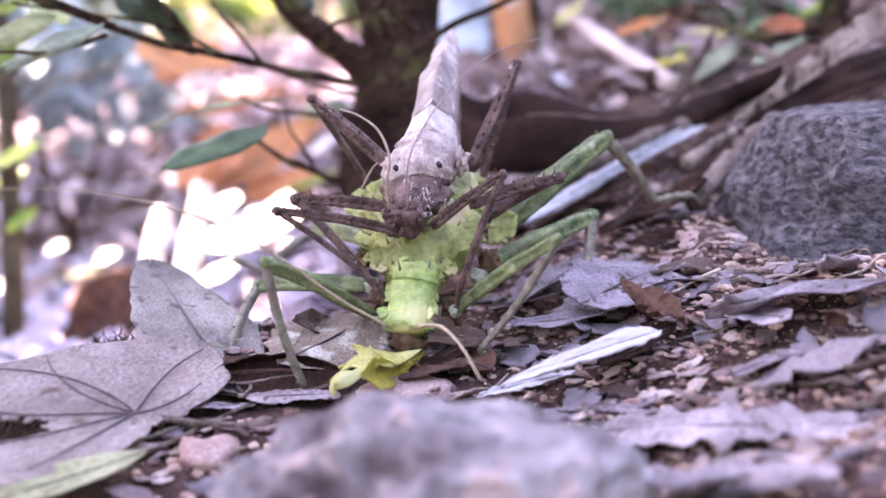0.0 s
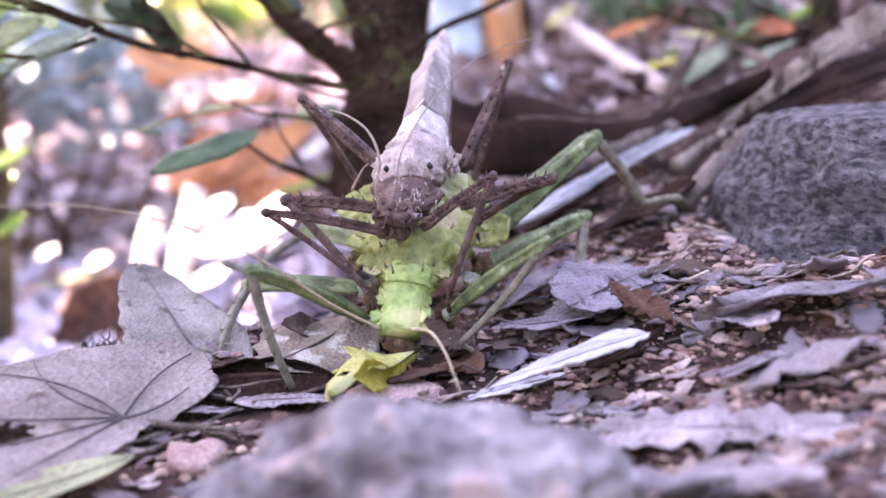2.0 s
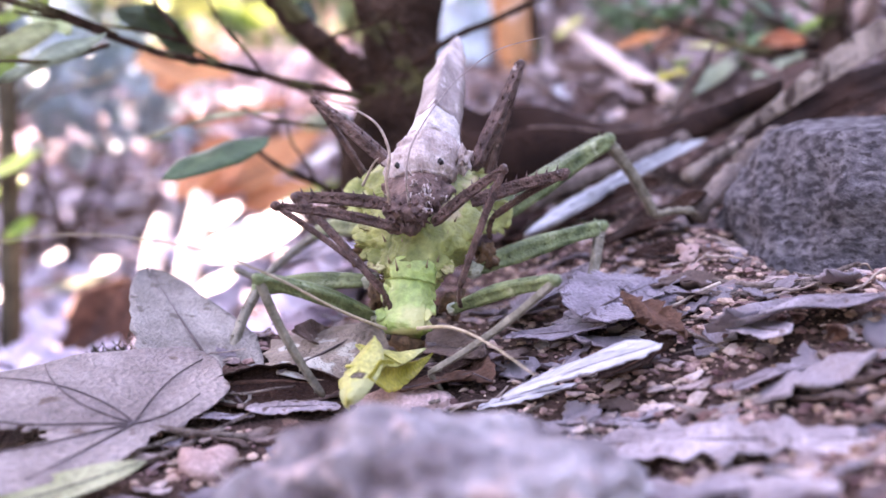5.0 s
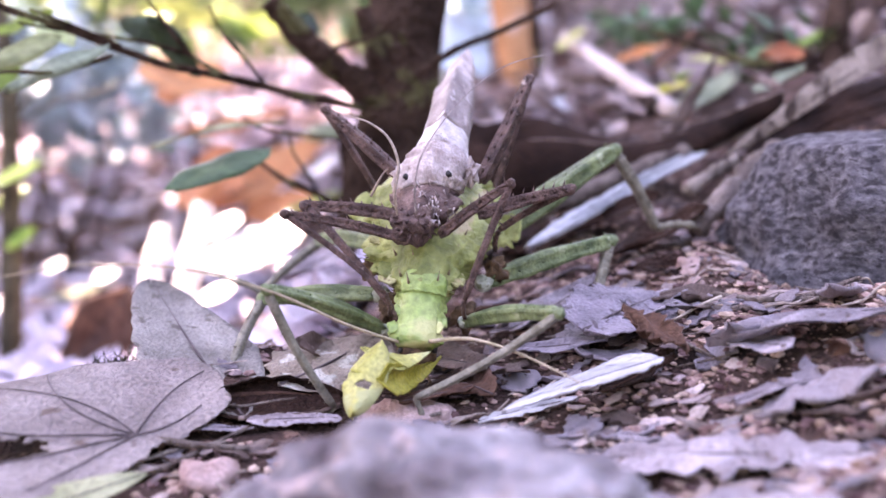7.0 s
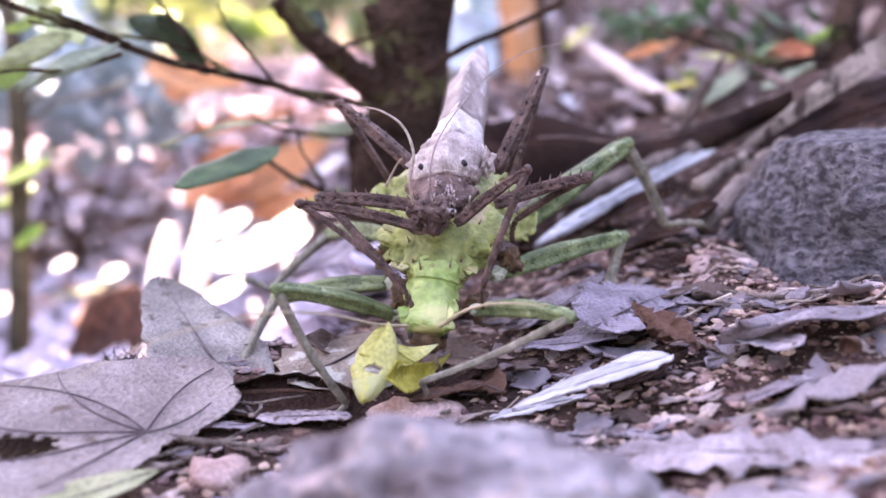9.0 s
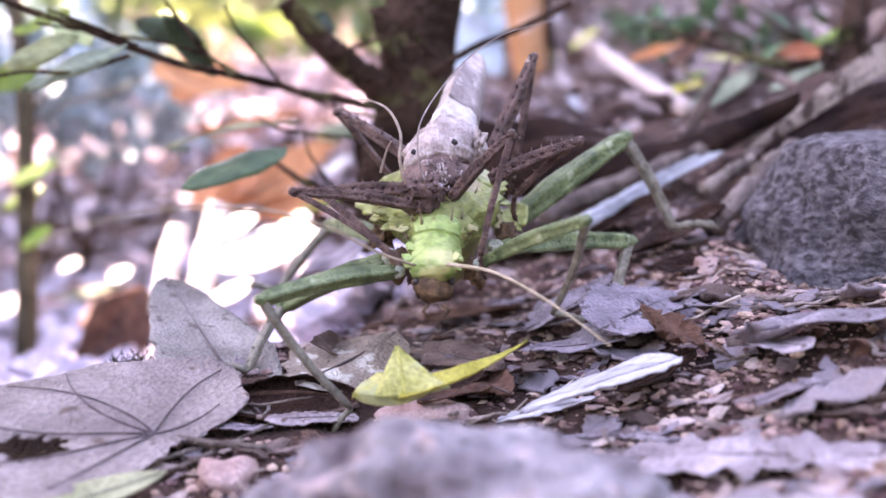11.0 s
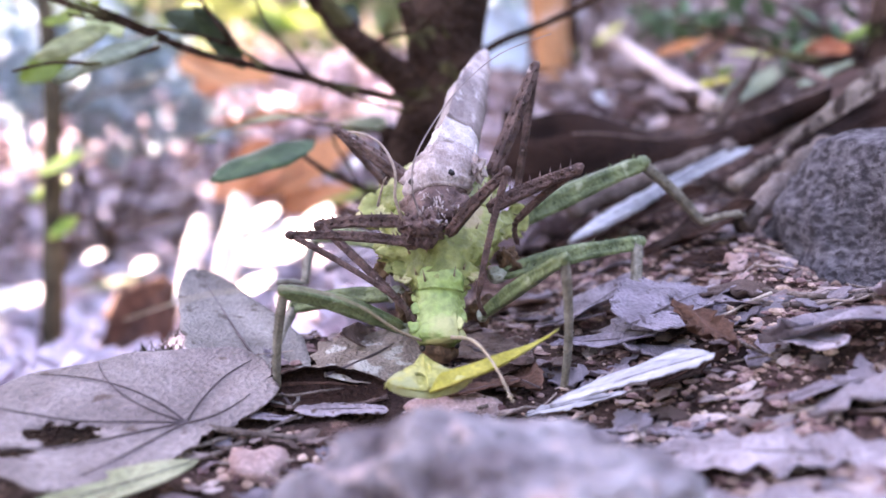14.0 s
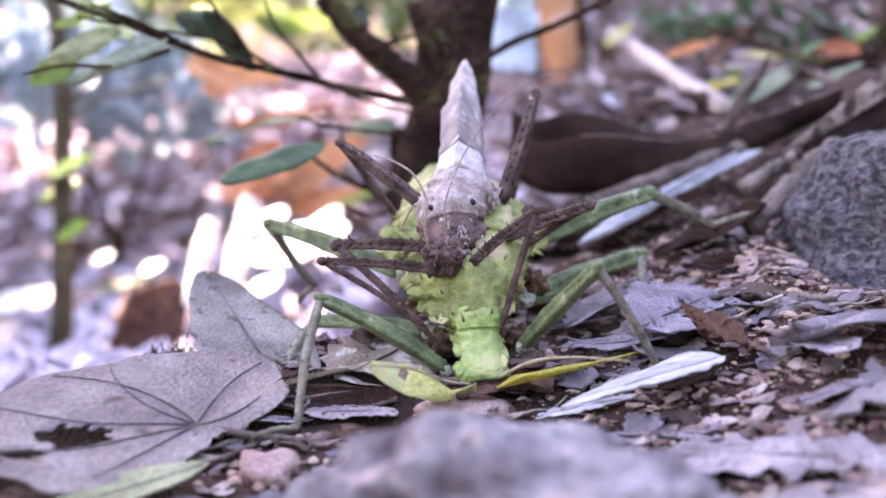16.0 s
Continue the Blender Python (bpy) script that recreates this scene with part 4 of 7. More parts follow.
    add("branch", [(-0.0372, 0.4396, 0.0712), (-0.0554, 0.4215, 0.0760), (-0.0741, 0.4039, 0.0832)], 0.0011, 0.0007, seed=15.0)
    add("branch", [(-0.0489, 0.4449, 0.0254), (-0.0578, 0.4323, 0.0248), (-0.0684, 0.4267, 0.0297)], 0.0011, 0.0005, seed=16.0)
    add("branch", [(-0.0578, 0.4439, 0.0980), (-0.0461, 0.4321, 0.1034), (-0.0319, 0.4265, 0.1073), (-0.0156, 0.4221, 0.1192)], 0.0012, 0.0008, seed=17.0)
    add("branch", [(-0.1021, 0.3869, 0.0955), (-0.1182, 0.3814, 0.0999), (-0.1423, 0.3755, 0.1028), (-0.1634, 0.3698, 0.1058)], 0.0008, 0.0005, seed=18.0)
    add("branch", [(-0.0446, 0.4672, 0.0076), (-0.0471, 0.4778, 0.0348), (-0.0495, 0.4885, 0.0628)], 0.0056, 0.0043, seed=8.0)
    return root


sapling()


def leafy(name, o, tip, side, length, width, mat, label, **kw):
    bm = bmesh.new()
    blade(bm, length, width, nu=16, nv=8, **kw)
    ob = part(name, bm, mat)
    ob.matrix_world = three(o, tip, side)
    return tagged(ob, label, "leaf", "hanging leaves")


for o, tip, side, ln, wd, mt, lab in (
    ((-0.0672, 0.3687, 0.0592), (-0.1022, 0.3425, 0.0525), (-0.0894, 0.3758, 0.0645), 0.0446, 0.0200, GREEN, "dark green leaf hanging from the branch"),
    ((-0.3684, 0.7814, 0.0172), (-0.3069, 0.7627, 0.0275), (-0.354, 0.8051, 0.0393), 0.054, 0.026, LIME, "bright green leaf on the thin stem"),
    ((-0.1237, 0.3557, 0.0965), (-0.1561, 0.3414, 0.0857), (-0.1433, 0.3562, 0.0995), 0.0409, 0.0105, PALE_GREEN, "green leaf hanging from the branch"),
    ((-0.1463, 0.3689, 0.1006), (-0.1681, 0.3553, 0.0934), (-0.1613, 0.3700, 0.1069), 0.0310, 0.0124, LIME_PALE, "green leaf above the stem, sun glare put into its pale colour"),
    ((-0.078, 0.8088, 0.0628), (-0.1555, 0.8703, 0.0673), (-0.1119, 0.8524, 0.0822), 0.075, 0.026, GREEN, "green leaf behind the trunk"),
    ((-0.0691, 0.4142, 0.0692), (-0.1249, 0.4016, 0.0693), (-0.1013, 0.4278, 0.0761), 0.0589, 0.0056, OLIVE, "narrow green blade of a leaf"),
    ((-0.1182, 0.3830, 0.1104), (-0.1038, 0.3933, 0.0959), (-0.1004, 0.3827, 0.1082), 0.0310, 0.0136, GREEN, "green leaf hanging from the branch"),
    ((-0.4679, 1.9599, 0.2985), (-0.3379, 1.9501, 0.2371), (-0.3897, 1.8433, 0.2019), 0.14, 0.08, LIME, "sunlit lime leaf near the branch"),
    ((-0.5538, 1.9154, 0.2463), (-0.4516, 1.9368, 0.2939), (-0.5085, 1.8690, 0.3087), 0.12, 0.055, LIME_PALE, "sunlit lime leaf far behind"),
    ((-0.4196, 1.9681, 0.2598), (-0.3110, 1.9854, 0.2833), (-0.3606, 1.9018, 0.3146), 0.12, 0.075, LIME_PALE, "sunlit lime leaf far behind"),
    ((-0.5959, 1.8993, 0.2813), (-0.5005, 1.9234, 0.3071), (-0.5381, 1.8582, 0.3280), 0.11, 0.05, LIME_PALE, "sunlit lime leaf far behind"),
    ((-0.5357, 1.9599, 0.2985), (-0.6035, 1.9493, 0.2315), (-0.4861, 1.8467, 0.223), 0.11, 0.07, LIME, "sunlit lime leaf near the branch"),
    ((-0.0666, 0.4728, 0.1225), (-0.0701, 0.4574, 0.1040), (-0.0557, 0.4707, 0.1090), 0.0248, 0.0136, GREEN, "dark green leaf near the trunk"),
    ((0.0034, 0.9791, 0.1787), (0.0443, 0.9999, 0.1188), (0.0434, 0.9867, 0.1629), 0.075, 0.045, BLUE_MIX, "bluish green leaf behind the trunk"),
    ((0.1467, 0.6089, 0.0787), (0.1806, 0.6114, 0.0946), (0.1736, 0.653, 0.1018), 0.045, 0.03, PALE_GREEN, "pale green leaf on the bank"),
    ((0.1437, 0.6716, 0.0912), (0.1682, 0.632, 0.0972), (0.1683, 0.6951, 0.1118), 0.045, 0.03, LIME, "yellowing leaf on the bank"),
    ((-0.1602, 0.3830, 0.1104), (-0.1399, 0.3676, 0.0921), (-0.1469, 0.3827, 0.1082), 0.0310, 0.0136, LIME_PALE, "sunlit lime leaf near the branch"),
    ((-0.2075, 0.4457, 0.1094), (-0.1791, 0.4463, 0.1133), (-0.1975, 0.4605, 0.1237), 0.0310, 0.0136, LIME, "sunlit lime leaf near the branch"),
    ((-0.2363, 0.5385, 0.1009), (-0.2551, 0.5362, 0.0869), (-0.2332, 0.5362, 0.0869), 0.0310, 0.0186, LIME, "sunlit lime leaf near the branch"),
    ((-0.1507, 0.4465, 0.1145), (-0.1301, 0.4455, 0.1082), (-0.1430, 0.4449, 0.1043), 0.0279, 0.0136, GREEN, "green leaf near the branch"),
    ((-0.3445, 0.7954, -0.0218), (-0.3591, 0.7734, -0.0332), (-0.3635, 0.7962, -0.0171), 0.03, 0.016, LIME, "small bright green leaf on the stem"),
    ((-0.358, 0.8207, 0.0096), (-0.3873, 0.7984, -0.003), (-0.3775, 0.8214, 0.0145), 0.04, 0.02, LIME, "small bright green leaf on the stem"),
    ((0.1289, 0.7367, 0.1185), (0.1649, 0.7168, 0.1213), (0.1523, 0.7599, 0.1373), 0.045, 0.022, ORANGE, "orange dead leaf on the bank"),
    ((0.1641, 0.6551, 0.115), (0.1903, 0.6335, 0.1063), (0.1869, 0.6765, 0.1222), 0.038, 0.018, YELLOW, "yellowed leaf on the bank"),
    ((0.205, 0.6355, 0.1191), (0.227, 0.6139, 0.1104), (0.2198, 0.6367, 0.1263), 0.035, 0.018, ORANGE, "orange dead leaf on the bank"),
    ((0.0968, 0.732, 0.0889), (0.0733, 0.709, 0.0719), (0.0899, 0.7084, 0.0678), 0.03, 0.016, DRY_PALE, "pale dead leaf on the bank"),
    ((-0.0117, 1.4343, 0.1767), (0.055, 1.4298, 0.1479), (0.0133, 1.4376, 0.1972), 0.08, 0.05, BLUE_MIX, "bluish green leaf behind the trunk"),
    ((-0.637, 1.4733, -0.2166), (-0.4433, 1.4282, -0.1815), (-0.5567, 1.4803, -0.1726), 0.18, 0.016, OLIVE, "yellowish green blade of grass on the slope"),
    ((-0.1605, 0.9472, -0.0222), (-0.1011, 0.9488, -0.0122), (-0.1332, 1.0008, -0.0036), 0.062, 0.03, LIME, "lime leaf on the ground behind"),
    ((0.1040, 0.8915, 0.1363), (0.1293, 0.9073, 0.1503), (0.1228, 0.9384, 0.1531), 0.04, 0.026, YELLOW, "yellowed leaf on the bank"),
    ((0.1346, 0.6048, 0.0926), (0.1465, 0.5815, 0.0884), (0.1449, 0.6124, 0.0999), 0.03, 0.016, YELLOW_TAIL, "golden dead leaf on the bank"),
    ((0.2302, 0.6594, 0.1172), (0.2480, 0.6523, 0.1248), (0.2480, 0.6839, 0.1305), 0.035, 0.02, LIME, "bright green leaf on the bank"),
    ((0.1437, 0.5825, 0.0783), (0.1701, 0.5751, 0.0888), (0.1652, 0.6075, 0.0944), 0.04, 0.02, PALE_GREEN, "pale green leaf on the bank"),
    ((0.1373, 0.6445, 0.1069), (0.1579, 0.6389, 0.1193), (0.1445, 0.6625, 0.1211), 0.04, 0.022, RUST, "dark brown dead leaf on the bank"),
    ((0.1700, 0.5332, 0.0899), (0.1892, 0.5265, 0.0942), (0.1842, 0.5492, 0.0999), 0.03, 0.016, PALE_GREEN, "dusty green leaf on the bank"),
    ((0.0999, 0.6928, 0.0799), (0.1241, 0.6482, 0.0718), (0.1155, 0.6902, 0.0878), 0.05, 0.02, RUST, "brown dead leaf on the bank"),
    ((-0.1374, 0.4805, 0.0531), (-0.1520, 0.4972, 0.0627), (-0.1398, 0.5008, 0.0612), 0.02, 0.012, GREEN, "green leaf hanging from the branch"),
):
    leafy("leaf", o, tip, side, ln, wd, mt, lab, curl=0.4, cup=0.2, wave=0.002, seed=ln * 90)


def thin_stem():
    root = thing("thin_stem", (-0.3635, 0.7724, -0.1675), "thin green-brown stem of a young plant", "plant")
    bm = bmesh.new()
    branch(bm, [(-0.3612, 0.7709, -0.1769), (-0.3626, 0.7872, -0.0735), (-0.3654, 0.8021, 0.0205), (-0.3692, 0.8155, 0.1051), (-0.3826, 0.8274, 0.1803)], 0.0098, 0.0066, 26, 9, 0.25, 3.0)
    bm.transform(Matrix.Translation(-root.location))
    part("stem", bm, STEM, root)
    for pts, r in (([(-0.3664, 0.8081, 0.0581), (-0.322, 0.7915, 0.0813), (-0.2802, 0.7933, 0.0928), (-0.2524, 0.7959, 0.1088)], 0.0013), ([(-0.3683, 0.8088, 0.0628), (-0.3445, 0.814, 0.0957), (-0.3302, 0.817, 0.1145)], 0.002)):
        bm = bmesh.new()
        branch(bm, pts, r, r * 0.5, 14, 6)
        bm.transform(Matrix.Translation(-root.location))
        part("side_stem", bm, STEM, root)


thin_stem()
stick("young_tree", [(0.1099, 1.2066, 0.0169), (0.1006, 1.2211, 0.1086), (0.0864, 1.2345, 0.1932), (0.0685, 1.2568, 0.3342)], 0.026, ORANGE_BARK, "smooth orange-barked young trunk", 14, 0.2, 1.0, category="tree")
stick("young_tree", [(0.1165, 1.1091, 0.0407), (0.1119, 1.1214, 0.1183), (0.1034, 1.1336, 0.1958), (0.0955, 1.1521, 0.3121)], 0.0065, BARK, "thin dark stem beside the orange trunk", 9, 0.3, 0.9, category="tree")
stick("pale_stick", [(0.122, 0.9753, 0.1552), (0.1383, 0.7758, 0.1101), (0.1455, 0.6037, 0.0779)], 0.0062, PINK_WOOD, "pale pinkish dead stick leaning on the bank", 9, 0.25, 1.0)
stick("dark_twig", [(0.1342, 0.6167, 0.1281), (0.1608, 0.5945, 0.1159), (0.1819, 0.5729, 0.1071), (0.2113, 0.5621, 0.1032), (0.2557, 0.5495, 0.0874)], 0.0028, BARK, "thin dark twig over the bank", 7, 0.3)
stick("young_tree", [(0.2484, 0.6105, 0.0893), (0.2548, 0.6361, 0.1227), (0.2687, 0.6631, 0.1658)], 0.009, BARK, "dark stem on the bank", 10, 0.3, 0.9, category="tree")

for o, tip, side, ln, wd, lab in (
    ((-0.3653, 1.175, 0.1374), (-0.2273, 1.0616, 0.0606), (-0.2763, 1.1745, 0.134), 0.17, 0.075, "large orange-brown dead leaf on the slope behind"),
    ((-0.3167, 1.1116, 0.0569), (-0.1727, 1.1101, 0.0472), (-0.2741, 1.2177, 0.0874), 0.16, 0.05, "large orange-brown dead leaf on the slope behind"),
    ((-0.2581, 0.998, -0.0212), (-0.1335, 1.105, 0.0149), (-0.2251, 1.107, 0.0278), 0.15, 0.07, "broad reddish dead leaf on the slope behind"),
    ((-0.2, 0.9463, -0.0278), (-0.1332, 0.998, -0.0212), (-0.1689, 1.0017, 0.0023), 0.10, 0.05, "broad reddish dead leaf on the slope behind"),
    ((-0.3669, 1.2211, 0.1086), (-0.2251, 1.1183, 0.0989), (-0.324, 1.2278, 0.1509), 0.13, 0.05, "large orange-brown dead leaf on the slope behind"),
    ((-0.297, 1.1045, 0.0117), (-0.183, 0.9762, -0.0309), (-0.2148, 1.0557, 0.0236), 0.13, 0.07, "broad reddish dead leaf on the slope behind"),
    ((-0.2598, 0.7874, -0.0725), (-0.309, 0.756, -0.1432), (-0.2541, 0.7783, -0.1299), 0.07, 0.042, "rust-brown dead leaf standing on the slope"),
    ((-0.3046, 0.8857, -0.0914), (-0.3256, 0.8278, -0.1374), (-0.275, 0.8301, -0.1224), 0.075, 0.05, "rust-brown dead leaf standing on the slope"),
):
    leaf("orange_leaf", o, tip, side, ln, wd, ORANGE if ln > 0.08 else RUST, lab, nu=24, nv=10, curl=0.5, cup=0.3, wave=0.008, seed=ln * 50)

# leaves and stems in a fleck of sun, the glare put into their colour
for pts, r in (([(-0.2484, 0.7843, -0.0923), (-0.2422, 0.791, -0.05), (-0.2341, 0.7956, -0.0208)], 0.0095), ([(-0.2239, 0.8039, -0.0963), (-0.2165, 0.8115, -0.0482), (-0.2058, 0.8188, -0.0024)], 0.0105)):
    stick("bleached_stick", pts, r, SUNLIT, "dead stick in the sun, sunlight put into its pale colour", 10, 0.2, 0.8)
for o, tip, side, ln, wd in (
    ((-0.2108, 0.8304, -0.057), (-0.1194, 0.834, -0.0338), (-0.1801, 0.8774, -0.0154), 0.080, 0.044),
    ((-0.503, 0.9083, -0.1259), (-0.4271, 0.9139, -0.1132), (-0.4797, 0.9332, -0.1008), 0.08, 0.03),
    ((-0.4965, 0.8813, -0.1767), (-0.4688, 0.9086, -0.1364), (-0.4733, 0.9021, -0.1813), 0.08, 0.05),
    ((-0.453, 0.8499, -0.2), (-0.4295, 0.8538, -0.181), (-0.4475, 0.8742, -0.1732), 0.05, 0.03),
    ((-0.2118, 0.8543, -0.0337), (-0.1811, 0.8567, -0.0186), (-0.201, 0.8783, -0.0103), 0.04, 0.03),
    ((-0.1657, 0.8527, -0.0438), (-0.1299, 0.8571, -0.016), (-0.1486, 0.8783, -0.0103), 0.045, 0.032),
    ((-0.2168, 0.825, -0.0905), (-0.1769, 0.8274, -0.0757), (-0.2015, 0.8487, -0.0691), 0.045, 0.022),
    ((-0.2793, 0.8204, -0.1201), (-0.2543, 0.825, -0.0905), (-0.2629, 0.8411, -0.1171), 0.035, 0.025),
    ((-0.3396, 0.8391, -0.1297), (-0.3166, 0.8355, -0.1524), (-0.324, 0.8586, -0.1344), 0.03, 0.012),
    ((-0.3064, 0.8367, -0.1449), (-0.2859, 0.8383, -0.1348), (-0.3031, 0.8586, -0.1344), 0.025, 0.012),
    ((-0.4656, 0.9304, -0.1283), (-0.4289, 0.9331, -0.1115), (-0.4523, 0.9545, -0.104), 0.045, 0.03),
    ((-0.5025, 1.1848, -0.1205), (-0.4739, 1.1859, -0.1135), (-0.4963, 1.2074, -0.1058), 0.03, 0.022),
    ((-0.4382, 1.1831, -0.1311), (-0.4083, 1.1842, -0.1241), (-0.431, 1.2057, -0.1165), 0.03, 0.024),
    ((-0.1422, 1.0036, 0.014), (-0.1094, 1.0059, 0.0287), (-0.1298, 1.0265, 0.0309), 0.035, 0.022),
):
    leaf("bleached_leaf", o, tip, side, ln, wd, SUNLIT, "dead leaf in a fleck of sun, sunlight put into its pale colour", rib=False, nu=14, nv=8, curl=0.2, cup=0.1, wave=0.002, blunt=0.4, seed=ln * 77)


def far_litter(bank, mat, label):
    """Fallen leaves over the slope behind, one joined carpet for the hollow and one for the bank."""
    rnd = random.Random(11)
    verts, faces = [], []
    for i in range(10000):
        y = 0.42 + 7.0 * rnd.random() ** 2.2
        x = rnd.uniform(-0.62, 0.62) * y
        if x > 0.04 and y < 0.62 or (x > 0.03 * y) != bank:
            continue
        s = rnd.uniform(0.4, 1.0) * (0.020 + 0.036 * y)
        z = ground_z(x, y) + 0.004
        m = pose(x, y, z, rnd.uniform(-30, 30), rnd.uniform(-30, 30), rnd.uniform(0, 360))
        base = len(verts)
        w = rnd.uniform(0.3, 0.55)
        c = rnd.uniform(-0.1, 0.25)
        for p in ((0, 0, 0), (0.35, w / 2, c), (0.7, w / 2.4, c), (1, 0, 0.1), (0.7, -w / 2.4, c), (0.35, -w / 2, c), (0.5, 0, 0)):
            verts.append(tuple(m @ Vector((p[0] * s, p[1] * s, p[2] * s))))
        faces += [(base, base + 6, base + 1), (base + 1, base + 6, base + 2), (base + 2, base + 6, base + 3), (base + 3, base + 6, base + 4), (base + 4, base + 6, base + 5), (base + 5, base + 6, base)]
    for i in range(7000):
        x, y = rnd.uniform(-3.5, 3.0), rnd.uniform(-2.0, 6.0)
        if (abs(x) < 0.62 * y and y > 0) or math.hypot(x, y) < 0.5 or (x > 0.03 * y) != bank:
            continue
        s = rnd.uniform(0.03, 0.09)
        m = pose(x, y, ground_z(x, y) + 0.004, rnd.uniform(-25, 25), rnd.uniform(-25, 25), rnd.uniform(0, 360))
        base = len(verts)
        for p in ((0, 0), (0.35, 0.22), (0.7, 0.18), (1, 0), (0.7, -0.18), (0.35, -0.22)):
            verts.append(tuple(m @ Vector((p[0] * s, p[1] * s, 0.15 * s * math.sin(3 * p[0])))))
        faces += [(base, base + 5, base + 1), (base + 1, base + 5, base + 4, base + 2), (base + 2, base + 4, base + 3)]
    me = bpy.data.meshes.new("leaf_litter")
    me.from_pydata(verts, [], faces)
    me.materials.append(mat)
    tagged(new("leaf_litter", me), label, "leaf litter", kind="stuff")


far_litter(False, LITTER, "carpet of fallen leaves in the hollow, skylight haze in their pale mauve")
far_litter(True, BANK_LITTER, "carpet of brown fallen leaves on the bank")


def leaf_cloud(name, spots, count, size, mat, seed, label, category, skip=None):
    rnd = random.Random(seed)
    verts, faces = [], []
    for i in range(count):
        c, r = spots[rnd.randrange(len(spots))]
        d = Vector((rnd.gauss(0, 1), rnd.gauss(0, 1), rnd.gauss(0, 1))).normalized() * rnd.random() ** 0.5
        p = Vector(c) + Vector((d.x * r[0], d.y * r[1], d.z * r[2]))
        if skip and skip(p):
            continue
        s = size * rnd.uniform(0.6, 1.4)
        m = Matrix.Translation(p) @ Euler((rnd.uniform(-0.9, 0.9), rnd.uniform(-0.9, 0.9), rnd.uniform(0, 6.28))).to_matrix().to_4x4()
        base = len(verts)
        for q in ((0, 0, 0), (0.4, 0.24, 0.06), (1, 0, -0.05), (0.4, -0.24, 0.06)):
            verts.append(tuple(m @ Vector((q[0] * s, q[1] * s, q[2] * s))))
        faces += [(base, base + 1, base + 2), (base, base + 2, base + 3)]
    me = bpy.data.meshes.new(name)
    me.from_pydata(verts, [], faces)
    me.materials.append(mat)
    return me


def shrub(spots, count, size, seed, label, mat=GREEN_MIX):
    root = thing("shrub", (spots[0][0][0], spots[0][0][1], ground_z(spots[0][0][0], spots[0][0][1])), label, "shrub", "shrubs")
    me = leaf_cloud("crown", spots, count, size, mat, seed, label, "shrub")
    me.transform(Matrix.Translation(-root.location))
    ob = new("crown", me)
    ob.parent = root
    for k, (c, r) in enumerate(spots):
        bm = bmesh.new()
        foot = root.location + Vector((0.05 * (k % 3 - 1), 0.04 * k, -0.05))
        branch(bm, [foot, (foot + Vector(c)) / 2 + Vector((0.03, 0, 0.02)), c], 0.010, 0.003, 12, 6)
        bm.transform(Matrix.Translation(-root.location))
        part("stem", bm, BARK, root)


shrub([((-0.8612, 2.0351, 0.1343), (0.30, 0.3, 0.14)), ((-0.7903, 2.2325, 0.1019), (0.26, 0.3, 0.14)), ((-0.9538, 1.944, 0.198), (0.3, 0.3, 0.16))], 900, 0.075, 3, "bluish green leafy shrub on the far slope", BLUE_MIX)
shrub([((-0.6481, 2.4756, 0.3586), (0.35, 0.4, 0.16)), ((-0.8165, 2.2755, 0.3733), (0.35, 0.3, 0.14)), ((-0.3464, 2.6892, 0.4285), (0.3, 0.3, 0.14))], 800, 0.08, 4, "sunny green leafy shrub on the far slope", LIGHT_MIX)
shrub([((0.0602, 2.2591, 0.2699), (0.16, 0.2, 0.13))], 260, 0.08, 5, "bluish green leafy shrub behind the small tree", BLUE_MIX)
shrub([((0.2269, 0.6566, 0.1244), (0.045, 0.03, 0.014)), ((0.1867, 0.74, 0.1397), (0.05, 0.03, 0.016)), ((0.1692, 0.9258, 0.1624), (0.05, 0.04, 0.016))], 110, 0.024, 6, "sparse green shrub on the bank")


